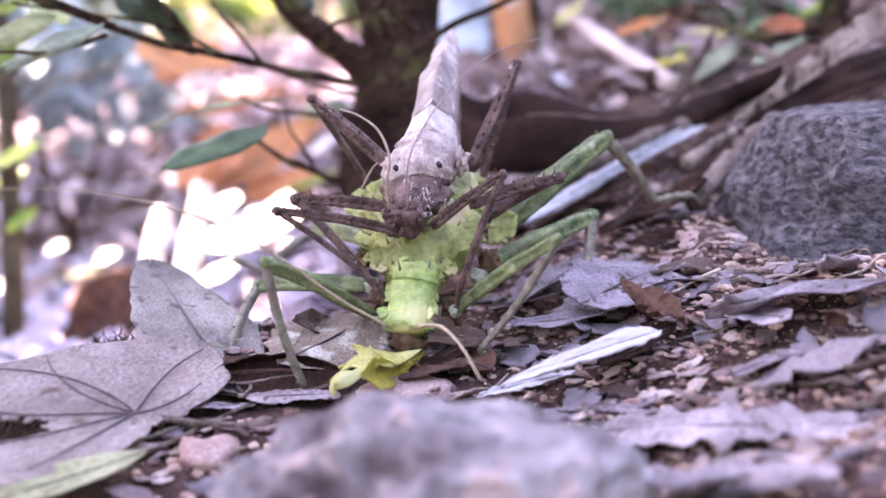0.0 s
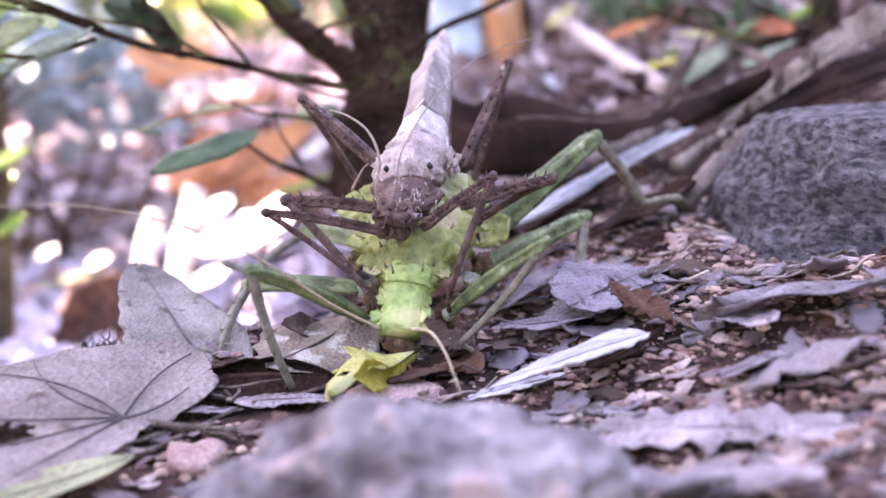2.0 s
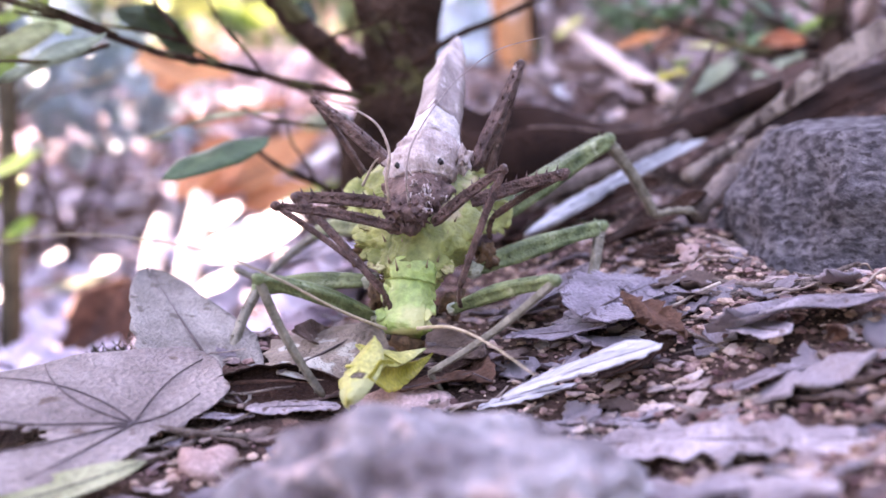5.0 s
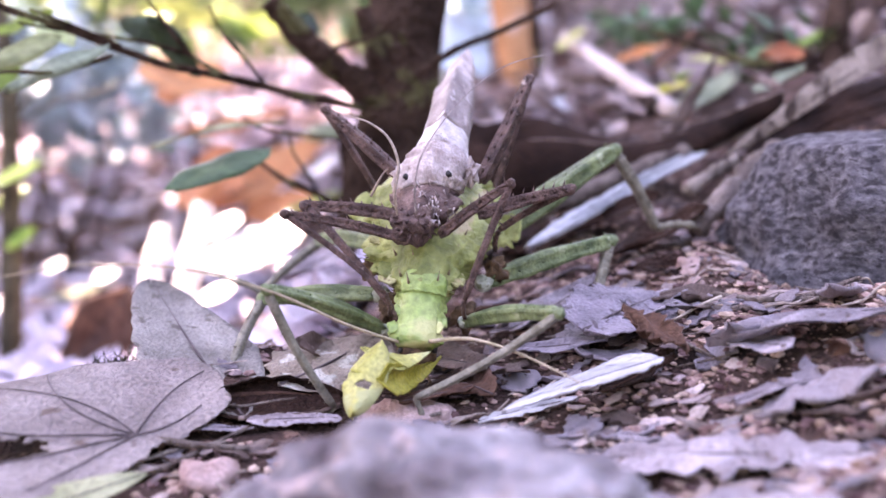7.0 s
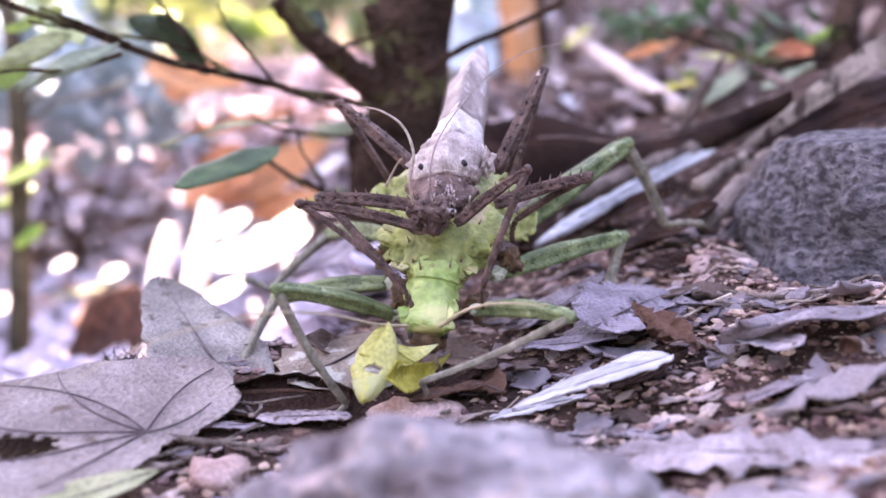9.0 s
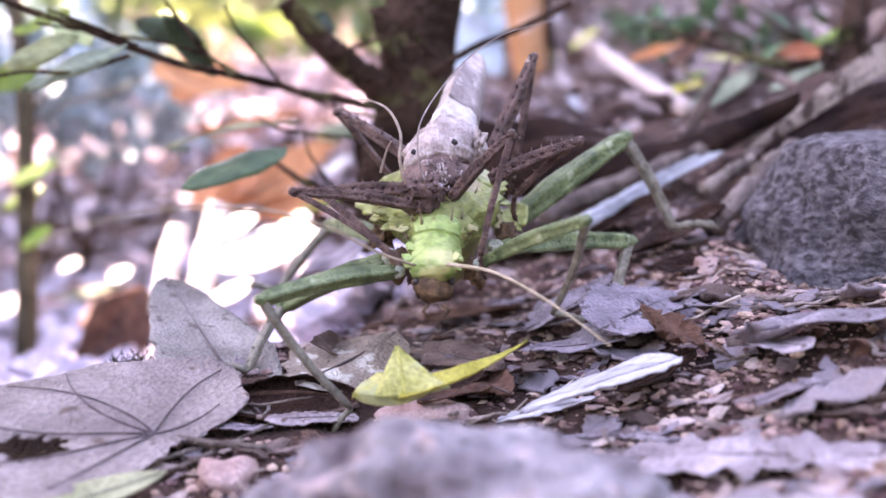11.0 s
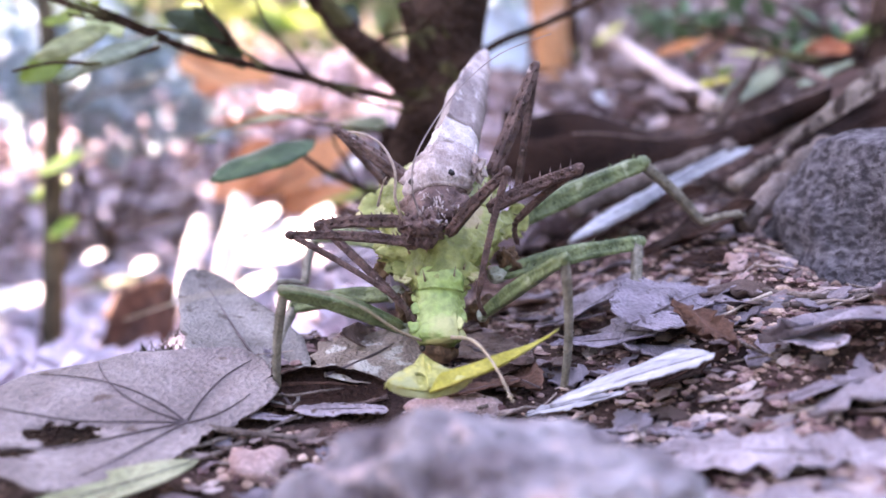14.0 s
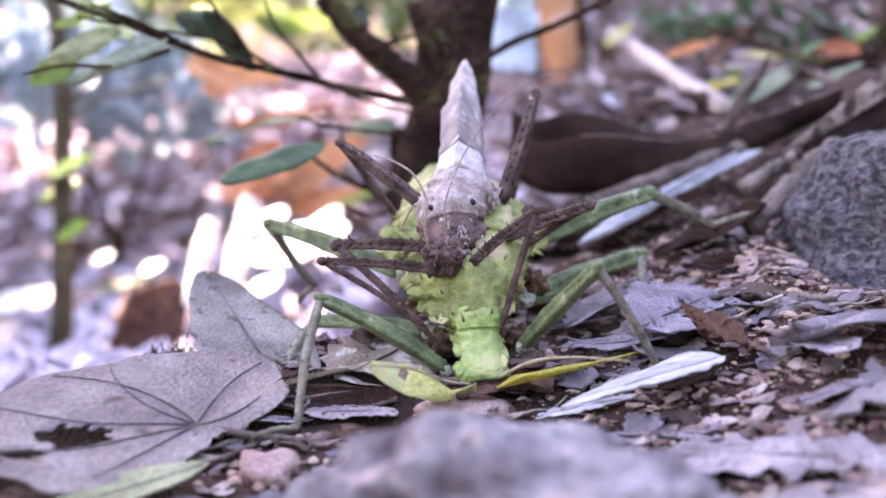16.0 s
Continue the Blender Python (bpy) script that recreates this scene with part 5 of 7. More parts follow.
# ---- an unseen tall tree, added so that its crown shades the place ----
# spots where the added crown is left open to let sun through
FLECKS = (((-0.1896, 0.8222, -0.0447), 0.075), ((-0.1555, 0.8529, -0.0428), 0.05), ((-0.2332, 0.8009, -0.0515), 0.05), ((-0.2693, 0.8227, -0.1053), 0.03), ((-0.4684, 0.9062, -0.1532), 0.15), ((-0.9043, 2.1427, 0.1745), 0.24), ((-0.8622, 2.4645, 0.2881), 0.22), ((-0.6481, 2.4734, 0.3445), 0.22), ((-0.2921, 0.6771, 0.1261), 0.01), ((-0.5656, 1.5347, 0.1711), 0.03), ((-0.3269, 0.8373, -0.1408), 0.02),
          ((-0.4882, 1.1857, -0.1149), 0.02), ((-0.424, 1.1842, -0.1241), 0.02), ((-0.4, 1.9546, 0.265), 0.10), ((-0.5583, 1.9546, 0.265), 0.07), ((-0.1266, 0.9479, -0.0178), -0.02),
          ((-0.1627, 1.9493, 0.2315), 0.02), ((-0.5027, 1.9261, 0.2701), 0.03), ((-0.3653, 1.9767, 0.2716), 0.03), ((-0.5482, 1.9113, 0.2942), 0.03),
          ((-0.4535, 1.0540, -0.0075), -0.025), ((-0.5504, 1.3871, -0.0817), -0.040), ((-0.4257, 1.2232, -0.0418), -0.030), ((-0.5203, 1.6169, -0.0011), -0.025),
          ((-0.3248, 1.2038, -0.0185), -0.040), ((-0.6830, 1.6638, -0.0032), -0.030), ((-0.5522, 1.5014, 0.0392), -0.025), ((-0.2529, 1.1704, -0.0091), -0.040),
          ((-0.4115, 1.4420, 0.0362), -0.030), ((-0.4501, 0.9932, -0.0746), -0.025), ((-0.3129, 0.9414, -0.0557), -0.040), ((-0.3749, 0.8503, -0.1271), -0.030),
          ((-0.5251, 1.1843, -0.0383), 0.00), ((-0.6195, 1.4720, 0.1669), 0.06), ((-0.5260, 1.4037, 0.0165), 0.00),
          ((-0.9293, 2.2080, 0.2154), 0.30), ((-0.8892, 2.0121, 0.0988), 0.16), ((-0.5929, 1.3678, -0.0961), 0.00), ((-0.6151, 1.5782, -0.0743), 0.00),
          ((0.0864, 2.253, 0.2312), 0.10))


def shade_tree():
    centre = Vector((0.0, 1.5, 0)) + SUN_AT * 4.5
    base = Vector((-5.0, 3.6, 0.0))
    root = thing("tall_tree", (base.x, base.y, ground_z(base.x, base.y)), "unseen broadleaf tree added so that its crown shades the slope", "tree")

    def lit(p):
        k = p.z / SUN_AT.z
        x, y = p.x - SUN_AT.x * k, p.y - SUN_AT.y * k
        if x < -0.25 and y > 1.0 and noise.noise(Vector((x * 4.5, y * 2.5, 7))) > 0.42:
            return True
        for place, r in FLECKS:
            g = place[2] / SUN_AT.z
            if math.hypot(x - place[0] + SUN_AT.x * g, y - place[1] + SUN_AT.y * g) < r + 0.10:
                return True
        return False

    me = leaf_cloud("crown", [(centre, (2.6, 3.35, 0.5))], 39000, 0.13, GREEN_MIX, 21, "", "", lit)
    me.transform(Matrix.Translation(-root.location))
    ob = new("crown", me)
    ob.parent = root
    bm = bmesh.new()
    branch(bm, [root.location - Vector((0, 0, 0.3)), base + Vector((0.2, 0, 2.0)), centre + Vector((-1.6, 0.6, -0.4))], 0.22, 0.10, 20, 12)
    bm.transform(Matrix.Translation(-root.location))
    part("trunk", bm, BARK, root)
    for dx, dy in ((-2, 1.5), (1.5, 2.4), (2.2, -1.5), (-0.8, -2.8)):
        bm = bmesh.new()
        branch(bm, [centre + Vector((-1.6, 0.6, -0.4)), centre + Vector((dx * 0.3, dy * 0.4, 0.1)), centre + Vector((dx, dy, 0.2))], 0.08, 0.02, 14, 8)
        bm.transform(Matrix.Translation(-root.location))
        part("limb", bm, BARK, root)


shade_tree()


def forest_edge():
    """Dense undergrowth added all round, which closes the place and blocks low skylight."""
    spots = []
    for k in range(26):
        ang = 2 * math.pi * k / 26
        r = 7.5 if 0.25 * math.pi < ang < 0.75 * math.pi else 5.0
        x, y = r * math.cos(ang), 0.3 + r * math.sin(ang)
        spots.append(((x, y, ground_z(x, y) + 1.2), (0.9, 0.9, 1.9)))
    me = leaf_cloud("forest_edge", spots, 9000, 0.34, GREEN_MIX, 31, "", "")
    tagged(new("forest_edge", me), "dense green undergrowth added all round to block low skylight", "undergrowth", kind="stuff")


forest_edge()


# ---- the two insects ----
F_AT = Vector((-0.010, 0.275, 0.035))
M_AT = Vector((-0.008, 0.285, 0.050))


def body_loft(stations, right, dorsal, origin, sides=28, crinkle=0.0, keel=0.0, seed=0.0, steps=5, pinch=1.0):
    """A body segment through stations (centre, half width, half height), flanged and crinkled at the sides."""
    bm = bmesh.new()
    cs = [Vector(s[0]) - origin for s in stations]
    n = (len(stations) - 1) * steps + 1
    line = smooth_line(cs, n)
    right, dorsal = Vector(right).normalized(), Vector(dorsal).normalized()
    rings = []
    for i, c in enumerate(line):
        f = i / (n - 1) * (len(stations) - 1)
        k = min(int(f), len(stations) - 2)
        g = f - k
        g = g * g * (3 - 2 * g)
        w = stations[k][1] * (1 - g) + stations[k + 1][1] * g
        h = stations[k][2] * (1 - g) + stations[k + 1][2] * g
        t = (line[min(i + 1, n - 1)] - line[max(i - 1, 0)]).normalized()
        r = (right - t * right.dot(t)).normalized()
        u = t.cross(r)
        if u.dot(dorsal) < 0:
            u = -u
        ring = []
        for j in range(sides):
            a = 2 * math.pi * j / sides
            ca, sa = math.cos(a), math.sin(a)
            x = math.copysign(abs(ca) ** pinch, ca) * w
            y = math.copysign(abs(sa) ** 0.85, sa) * h
            side = abs(ca) ** 4
            q = Vector((x * 300, y * 300, i * 0.9 + seed))
            k2 = 1 + crinkle * side * (noise.noise(q) + 0.7 * noise.noise(q * 2.3)) + 0.05 * noise.noise(q * 0.7)
            y += keel * h * max(0, sa) * (1 - abs(ca)) ** 3 + h * (0.16 * noise.noise(q * 0.5 + Vector((7, 0, 0))) + 0.12 * noise.noise(q * 1.4))
            ring.append(c + r * x * k2 + u * y)
        rings.append(ring)
    ring_mesh(bm, rings)
    return bm


def limb_mesh(length, r0, r1, seed, spines=6, ridge=0.25, belly=0.25, spine=1.0):
    """A leg piece along z, four-edged, swollen in the middle, with a row of spines."""
    bm = bmesh.new()
    rings = []
    n, sides = 18, 16
    for i in range(n):
        s = i / (n - 1)
        r = r0 + (r1 - r0) * s + belly * r0 * math.sin(math.pi * min(1, s * 1.2)) ** 2
        if i in (0, n - 1):
            r *= 0.7
        ring = []
        for j in range(sides):
            a = 2 * math.pi * j / sides
            k = 1 + ridge * 0.5 * math.cos(4 * a) + 0.12 * noise.noise(Vector((math.cos(a) * 2, math.sin(a) * 2, s * 9 + seed)))
            ring.append((math.cos(a) * r * k, math.sin(a) * r * k, s * length))
        rings.append(ring)
    ring_mesh(bm, rings)
    bend = 0.03 * length
    for v in bm.verts:
        v.co.y += bend * math.sin(math.pi * v.co.z / length)
    rnd = random.Random(int(seed * 10) + 1)
    for k in range(spines):
        s = (k + 0.6) / spines
        for sd in (-1, 1):
            a = math.pi / 2 + sd * 0.75 + rnd.uniform(-0.2, 0.2)
            d = Vector((math.cos(a), math.sin(a), 0.5))
            r = r0 + (r1 - r0) * s
            spike(bm, (math.cos(a) * r * 0.95, math.sin(a) * r * 0.95 + bend * math.sin(math.pi * s), s * length), d, r0 * spine * rnd.uniform(0.6, 1.2), r0 * 0.24 * spine)
    return bm


def foot_mesh(r, length):
    """Tarsus: a chain of beads along z that ends in two claws."""
    bm = bmesh.new()
    pts, rr = [], []
    for k in range(13):
        s = k / 12
        pts.append((0, 0.08 * length * math.sin(s * 3), s * length))
        rr.append(r * (0.75 + 0.3 * abs(math.sin(s * math.pi * 4))))
    tube(bm, pts, rr, 7)
    for sd in (-1, 1):
        spike(bm, (0, 0, length), (sd * 0.5, -0.5, 0.8), r * 1.8, r * 0.35)
    return bm


def along(a, b, hint):
    """A pose at a whose z points to b and whose y leans towards hint."""
    z = (b - a).normalized()
    y = (hint - z * hint.dot(z)).normalized()
    return Matrix.Translation(a) @ Matrix((y.cross(z), y, z)).transposed().to_4x4()


def female():
    root = thing("stick_insect", F_AT, "bright green spiny stick insect with crinkled thorax, head down", "insect", "stick insects")
    right, dorsal = (1, 0, 0.03), (0, -0.75, 0.66)
    st = {"neck": (-0.01, 0.2411, 0.0103), "waist": (-0.0079, 0.2543, 0.0201), "meso": (-0.0062, 0.2647, 0.0282), "chest": (-0.0053, 0.275, 0.0358), "meta": (-0.0038, 0.289, 0.041),
          "ab1": (-0.0017, 0.3141, 0.0394), "ab2": (0.0002, 0.3437, 0.0345), "ab3": (0.0013, 0.3702, 0.0291), "tip": (0.0019, 0.3926, 0.0235)}
    bm = body_loft([(st["neck"], 0.0052, 0.0026), ((-0.0096, 0.2431, 0.0118), 0.0058, 0.0036), ((-0.0085, 0.2502, 0.0167), 0.0058, 0.0042), ((-0.008, 0.2531, 0.0189), 0.0066, 0.0048), (st["waist"], 0.0066, 0.0046)], right, dorsal, F_AT, 36, 0.2, 0.1, 1.0, 5, 0.72)
    pron = part("pronotum", bm, F_BRIGHT, root, "smooth bright green pronotum")
    bm = body_loft([(st["waist"], 0.0072, 0.0052), ((-0.0072, 0.2595, 0.0243), 0.0098, 0.0066), (st["meso"], 0.0148, 0.0075), (st["chest"], 0.0155, 0.008)], right, dorsal, F_AT, 44, 0.42, 0.35, 2.0, 7, 0.8)
    part("mesothorax", bm, F_GREEN, root, "crinkled yellow-green plate with pale ridges")
    bm = body_loft([(st["chest"], 0.0150, 0.008), (st["meta"], 0.0165, 0.009), (st["ab1"], 0.0145, 0.009)], right, dorsal, F_AT, 44, 0.45, 0.2, 3.0, 8, 0.8)
    part("metathorax", bm, F_GREEN, root, "crinkled yellow-green plate with side lobes")
    bm = body_loft([(st["ab1"], 0.0140, 0.008), (st["ab2"], 0.0135, 0.008), (st["ab3"], 0.010, 0.007), (st["tip"], 0.003, 0.003)], right, dorsal, F_AT, 28, 0.18, 0.25, 4.0, 6)
    part("abdomen", bm, F_GREEN, root, "green ridged abdomen")
    # smooth shield at the front of the thorax
    bm = body_loft([((-0.0078, 0.2516, 0.021), 0.0062, 0.003), ((-0.0072, 0.254, 0.0245), 0.0064, 0.0034), ((-0.0067, 0.259, 0.0291), 0.0040, 0.0022)], right, dorsal, F_AT, 20, 0.15, 0.1, 2.7)
    part("shield", bm, F_BRIGHT, root, "bright smooth green shield plate")
    rnd = random.Random(12)
    for sd in (-1, 1):
        for k in range(11):
            s = 0.12 + 0.088 * k
            c = Vector(st["waist"]).lerp(Vector(st["meta"]), s)
            w = 0.0072 + 0.0090 * math.sin(min(1, s * 1.25) * math.pi * 0.5) ** 1.2
            o = c + Vector((sd * w * 0.80, -0.0035, 0.002))
            tip = c + Vector((sd * (w + rnd.uniform(0.0016, 0.0056)), rnd.uniform(-0.004, 0.001), rnd.uniform(-0.002, 0.004)))
            bm = bmesh.new()
            blade(bm, (tip - o).length, rnd.uniform(0.0035, 0.006), nu=9, nv=7, curl=rnd.uniform(-0.25, 0.25), cup=0.12, wave=0.0004, thick=0.0006, jag=0.9, blunt=0.3, fat=0.6, seed=k * 2.1 + sd)
            bm.transform(Matrix.Translation(-F_AT) @ three(o, tip, o + Vector((0, 0.79, 0.6))))
            part("crinkled_flap", bm, F_GREEN if k % 4 else F_PALE, root)
    for sd in (-1, 1):
        for k in range(6):
            c = Vector(st["neck"]).lerp(Vector(st["waist"]), 0.1 + 0.17 * k)
            o = c + Vector((sd * 0.0046, -0.0016, 0.001))
            tip = c + Vector((sd * rnd.uniform(0.0060, 0.0078), rnd.uniform(-0.002, 0.002), rnd.uniform(-0.002, 0.003)))
            bm = bmesh.new()
            blade(bm, (tip - o).length, rnd.uniform(0.0030, 0.0046), nu=8, nv=6, curl=rnd.uniform(-0.2, 0.2), cup=0.1, wave=0.0003, thick=0.0005, jag=0.9, blunt=0.3, fat=0.6, seed=k * 1.7 + sd)
            bm.transform(Matrix.Translation(-F_AT) @ three(o, tip, o + Vector((0, 0.79, 0.6))))
            part("crinkled_flap", bm, F_BRIGHT, root)
    # frilled rims along both sides of the thorax
    rnd = random.Random(3)
    for sd in (-1, 1):
        bm = bmesh.new()
        for k in range(34):
            s = k / 33
            c = Vector(st["waist"]).lerp(Vector(st["meta"]), s) - F_AT
            w = 0.0078 + 0.0096 * math.sin(min(1, s * 1.25) * math.pi * 0.5) ** 1.2
            p = c + Vector((sd * w * 0.97, -0.0015, 0.001))
            spike(bm, p, (sd, rnd.uniform(-0.7, 0.2), rnd.uniform(-0.6, 0.8)), rnd.uniform(0.0010, 0.0022), 0.0005, 4)
        tagged(part("frill", bm, F_EDGE, root, "brown-edged frill of small spines"), kind="stuff")
    bm = bmesh.new()
    for dx, s, ln in ((-0.0035, 0.03, 0.0034), (0.0038, 0.03, 0.0034), (-0.006, 0.15, 0.002), (0.0065, 0.15, 0.002), (-0.003, 0.35, 0.0024), (0.0035, 0.38, 0.0024), (-0.008, 0.42, 0.0022),
                      (0.008, 0.45, 0.0022), (-0.005, 0.62, 0.0022), (0.005, 0.6, 0.0022), (0.010, 0.66, 0.002), (-0.011, 0.66, 0.002), (0.0, 0.5, 0.0016)):
        c = Vector(st["waist"]).lerp(Vector(st["chest"]), s) - F_AT
        spike(bm, c + Vector((dx, 0, 0)) + Vector((0, -0.75, 0.66)) * (0.0046 + 0.003 * s - abs(dx) * 0.12), (dx * 40, -0.45, 0.9), ln * 1.8, 0.00058)
    tagged(part("dorsal_spines", bm, F_EDGE, root, "short dark spines on the back"), kind="stuff")
    # dark brown hips under the thorax
    for p in ((0.0035, 0.2582, 0.0126), (0.0133, 0.269, 0.023), (-0.0173, 0.2595, 0.0147), (-0.0218, 0.2693, 0.025)):
        bm = bmesh.new()
        lump(bm, (0.0030, 0.0028, 0.0036), 1.0, p[0] * 70, 4)
        bm.transform(Matrix.Translation(Vector(p) - F_AT))
        part("coxa", bm, F_HEAD, root, "dark brown warty hip")
    # side lobes behind the male's head
    for o, tip, side in (((-0.0231, 0.2827, 0.0331), (-0.0247, 0.2874, 0.0437), (-0.0161, 0.2869, 0.0403)), ((0.0127, 0.2848, 0.0271), (0.0209, 0.2877, 0.0325), (0.0149, 0.2901, 0.0348)), ((0.0079, 0.289, 0.041), (0.0028, 0.2952, 0.0483), (0.0106, 0.2932, 0.0484))):
        bm = bmesh.new()
        blade(bm, 0.0125, 0.010, nu=14, nv=8, curl=0.5, cup=0.3, wave=0.001, thick=0.0009, jag=0.6, blunt=0.35, seed=o[0] * 99)
        bm.transform(Matrix.Translation(-F_AT) @ three(o, tip, side))
        part("side_lobe", bm, F_GREEN, root)
    # head, bent down under the pronotum
    hc = Vector((-0.0093, 0.2452, 0.007)) - F_AT
    bm = bmesh.new()
    lump(bm, (0.0050, 0.0040, 0.0042), 0.4, 4.4, 3)
    bm.transform(Matrix.Translation(hc))
    for sd in (-1, 1):
        spike(bm, hc + Vector((sd * 0.003, -0.003, 0.0045)), (sd * 0.3, -0.3, 1), 0.0022, 0.0005)
        tube(bm, [hc + Vector((sd * 0.002, -0.0035, -0.005)), hc + Vector((sd * 0.0032, -0.0052, -0.0066)), hc + Vector((sd * 0.0016, -0.0056, -0.0086))], [0.0006, 0.0005, 0.0003], 5)
    head = part("head", bm, F_HEAD, root, "dark brown bowed head with mouth feelers")
    for sd in (-1, 1):
        bm = bmesh.new()
        lump(bm, (0.0009, 0.0009, 0.0011), 0.05, 1.0, 2)
        bm.transform(Matrix.Translation(hc + Vector((sd * 0.0045, -0.002, 0.0012))))
        part("eye", bm, BLACK, head, "small dark eye")
    return root


FEMALE = female()


def male():
    root = thing("stick_insect", M_AT, "mottled brown spiny stick insect riding on the green one", "insect", "stick insects")
    right, dorsal = (1, 0, 0.05), (0, -0.8, 0.6)
    s1, s2, s3 = (-0.0061, 0.2642, 0.0471), (-0.0051, 0.2706, 0.0525), (-0.0042, 0.2752, 0.0559)
    bm = body_loft([((-0.0086, 0.2565, 0.0401), 0.0060, 0.0042), ((-0.0076, 0.2599, 0.0428), 0.0078, 0.0048), ((-0.0069, 0.264, 0.0459), 0.0088, 0.0044)], right, dorsal, M_AT, 32, 0.5, 0.2, 5.0, 6)
    part("pronotum", bm, M_BROWN, root, "dark warty brown collar")
    bm = body_loft([((-0.0066, 0.2636, 0.0468), 0.0082, 0.0040), ((-0.0066, 0.2651, 0.0486), 0.0094, 0.0056), ((-0.0062, 0.2675, 0.0506), 0.0094, 0.0068), (s2, 0.0089, 0.0070), (s3, 0.0080, 0.0066)], right, dorsal, M_AT, 36, 0.22, 0.3, 6.0, 5, 0.75)
    thorax = part("thorax", bm, M_PALE, root, "pale mottled shield with two dark spots")
    for p in ((-0.013, 0.2615, 0.0511), (-0.0012, 0.2594, 0.0523)):
        bm = bmesh.new()
        lump(bm, (0.00085, 0.0006, 0.00095), 0.6, 2.0, 2)
        bm.transform(Matrix.Translation(Vector(p) - M_AT))
        part("dark_spot", bm, BLACK, thorax, "round black spot")
    bm = body_loft([((-0.0044, 0.274, 0.055), 0.0080, 0.0068), ((-0.0033, 0.2803, 0.0593), 0.0072, 0.0066), ((-0.0027, 0.2847, 0.0615), 0.0066, 0.0062)], right, dorsal, M_AT, 28, 0.05, 0.5, 7.0)
    part("wing_band", bm, M_WHITE, root, "white band across the wing base")
    bm = body_loft([((-0.0027, 0.2836, 0.0612), 0.0069, 0.0063), ((-0.0017, 0.2933, 0.0682), 0.0067, 0.006), ((-0.0009, 0.3024, 0.0743), 0.0066, 0.0055), ((0.0002, 0.3081, 0.0783), 0.0052, 0.005)], right, dorsal, M_AT, 28, 0.08, 0.6, 8.0)
    part("wing", bm, M_TAUPE, root, "taupe folded wing cases")
    bm = body_loft([((0, 0.3069, 0.077), 0.0053, 0.0048), ((0.0011, 0.3181, 0.0837), 0.0044, 0.004), ((0.0021, 0.3268, 0.0878), 0.0028, 0.003), ((0.0029, 0.3356, 0.0921), 0.0012, 0.0012)], right, dorsal, M_AT, 20, 0.15, 0.4, 9.0)
    part("wing_tip", bm, M_PALE, root, "pale grey wing tip")
    for sd, pts in ((1, [(0.0027, 0.2902, 0.0674), (0.0032, 0.2822, 0.0617), (0.0036, 0.2753, 0.0566), (0.0051, 0.2708, 0.0536), (0.006, 0.2672, 0.0503)]), (-1, [(-0.0069, 0.2912, 0.0674), (-0.009, 0.2809, 0.0601), (-0.0117, 0.2741, 0.0555), (-0.0149, 0.2672, 0.0503)])):
        bm = bmesh.new()
        tube(bm, [p - M_AT for p in smooth_line(pts, 14)], [0.0006] * 14, 6, 0.4)
        part("wing_edge", bm, M_WHITE, root, "thin white wing margin")
    bm = bmesh.new()
    lump(bm, (0.0062, 0.0052, 0.0050), 0.6, 6.1, 4)
    spines = bmesh.new()
    rnd = random.Random(9)
    for k in range(46):
        d = Vector((rnd.uniform(-1, 1), rnd.uniform(-1, 0.2), rnd.uniform(-0.6, 1))).normalized()
        spike(spines, Vector((d.x * 0.0062, d.y * 0.0052, d.z * 0.005)), d, rnd.uniform(0.0008, 0.0022), 0.0006, 4)
    head = part("head", bm, M_BROWN, root, "dark brown warty head")
    head.matrix_basis = Matrix.Translation(Vector((-0.01, 0.2537, 0.0386)) - M_AT)
    tagged(part("spiny_crown", spines, M_BROWN, head, "short brown spines"), kind="stuff")
    bm = bmesh.new()
    for k in range(60):
        c = Vector((-0.0064, 0.2558, 0.0451)).lerp(Vector((-0.0048, 0.2525, 0.0406)), rnd.random()) + Vector((rnd.gauss(0, 0.0021), rnd.gauss(0.0002, 0.0006), rnd.gauss(0.0004, 0.0022))) - M_AT
        spike(bm, c, (rnd.uniform(-0.5, 0.5), -0.5, rnd.uniform(-1.2, 1)), rnd.uniform(0.0012, 0.0030), 0.00035, 4)
    crest = part("crest", bm, M_PALE, root, "pale spiny crest")
    tagged(crest, kind="stuff")
    for p in ((0.0051, 0.2681, 0.0528), (-0.015, 0.2692, 0.0502)):
        bm = bmesh.new()
        lump(bm, (0.0018, 0.0018, 0.0032), 1.1, p[0] * 100, 4)
        bm.transform(Matrix.Translation(Vector(p) - M_AT))
        part("shoulder", bm, M_PALE, root, "pale spiny shoulder")
    for name, pts, r in (
        ("antenna", [(-0.0141, 0.2514, 0.0402), (-0.015, 0.2485, 0.0473), (-0.0142, 0.2487, 0.0547), (-0.0172, 0.2508, 0.0616), (-0.0228, 0.2544, 0.0655), (-0.0279, 0.2577, 0.067)], 0.00052),
        ("antenna", [(-0.0093, 0.2515, 0.0407), (-0.0097, 0.2467, 0.0489), (-0.0082, 0.2481, 0.0573), (-0.0021, 0.2558, 0.0677), (0.0055, 0.2633, 0.0765), (0.0152, 0.2715, 0.0835), (0.0287, 0.2802, 0.0878)], 0.00030),
        ("feeler", [(-0.022, 0.2564, 0.0458), (-0.019, 0.2532, 0.0514), (-0.0173, 0.2515, 0.0533)], 0.0004),
    ):
        bm = bmesh.new()
        tube(bm, [p - M_AT for p in smooth_line(pts, 30)], [r * (1 - 0.6 * i / 29) for i in range(30)], 6)
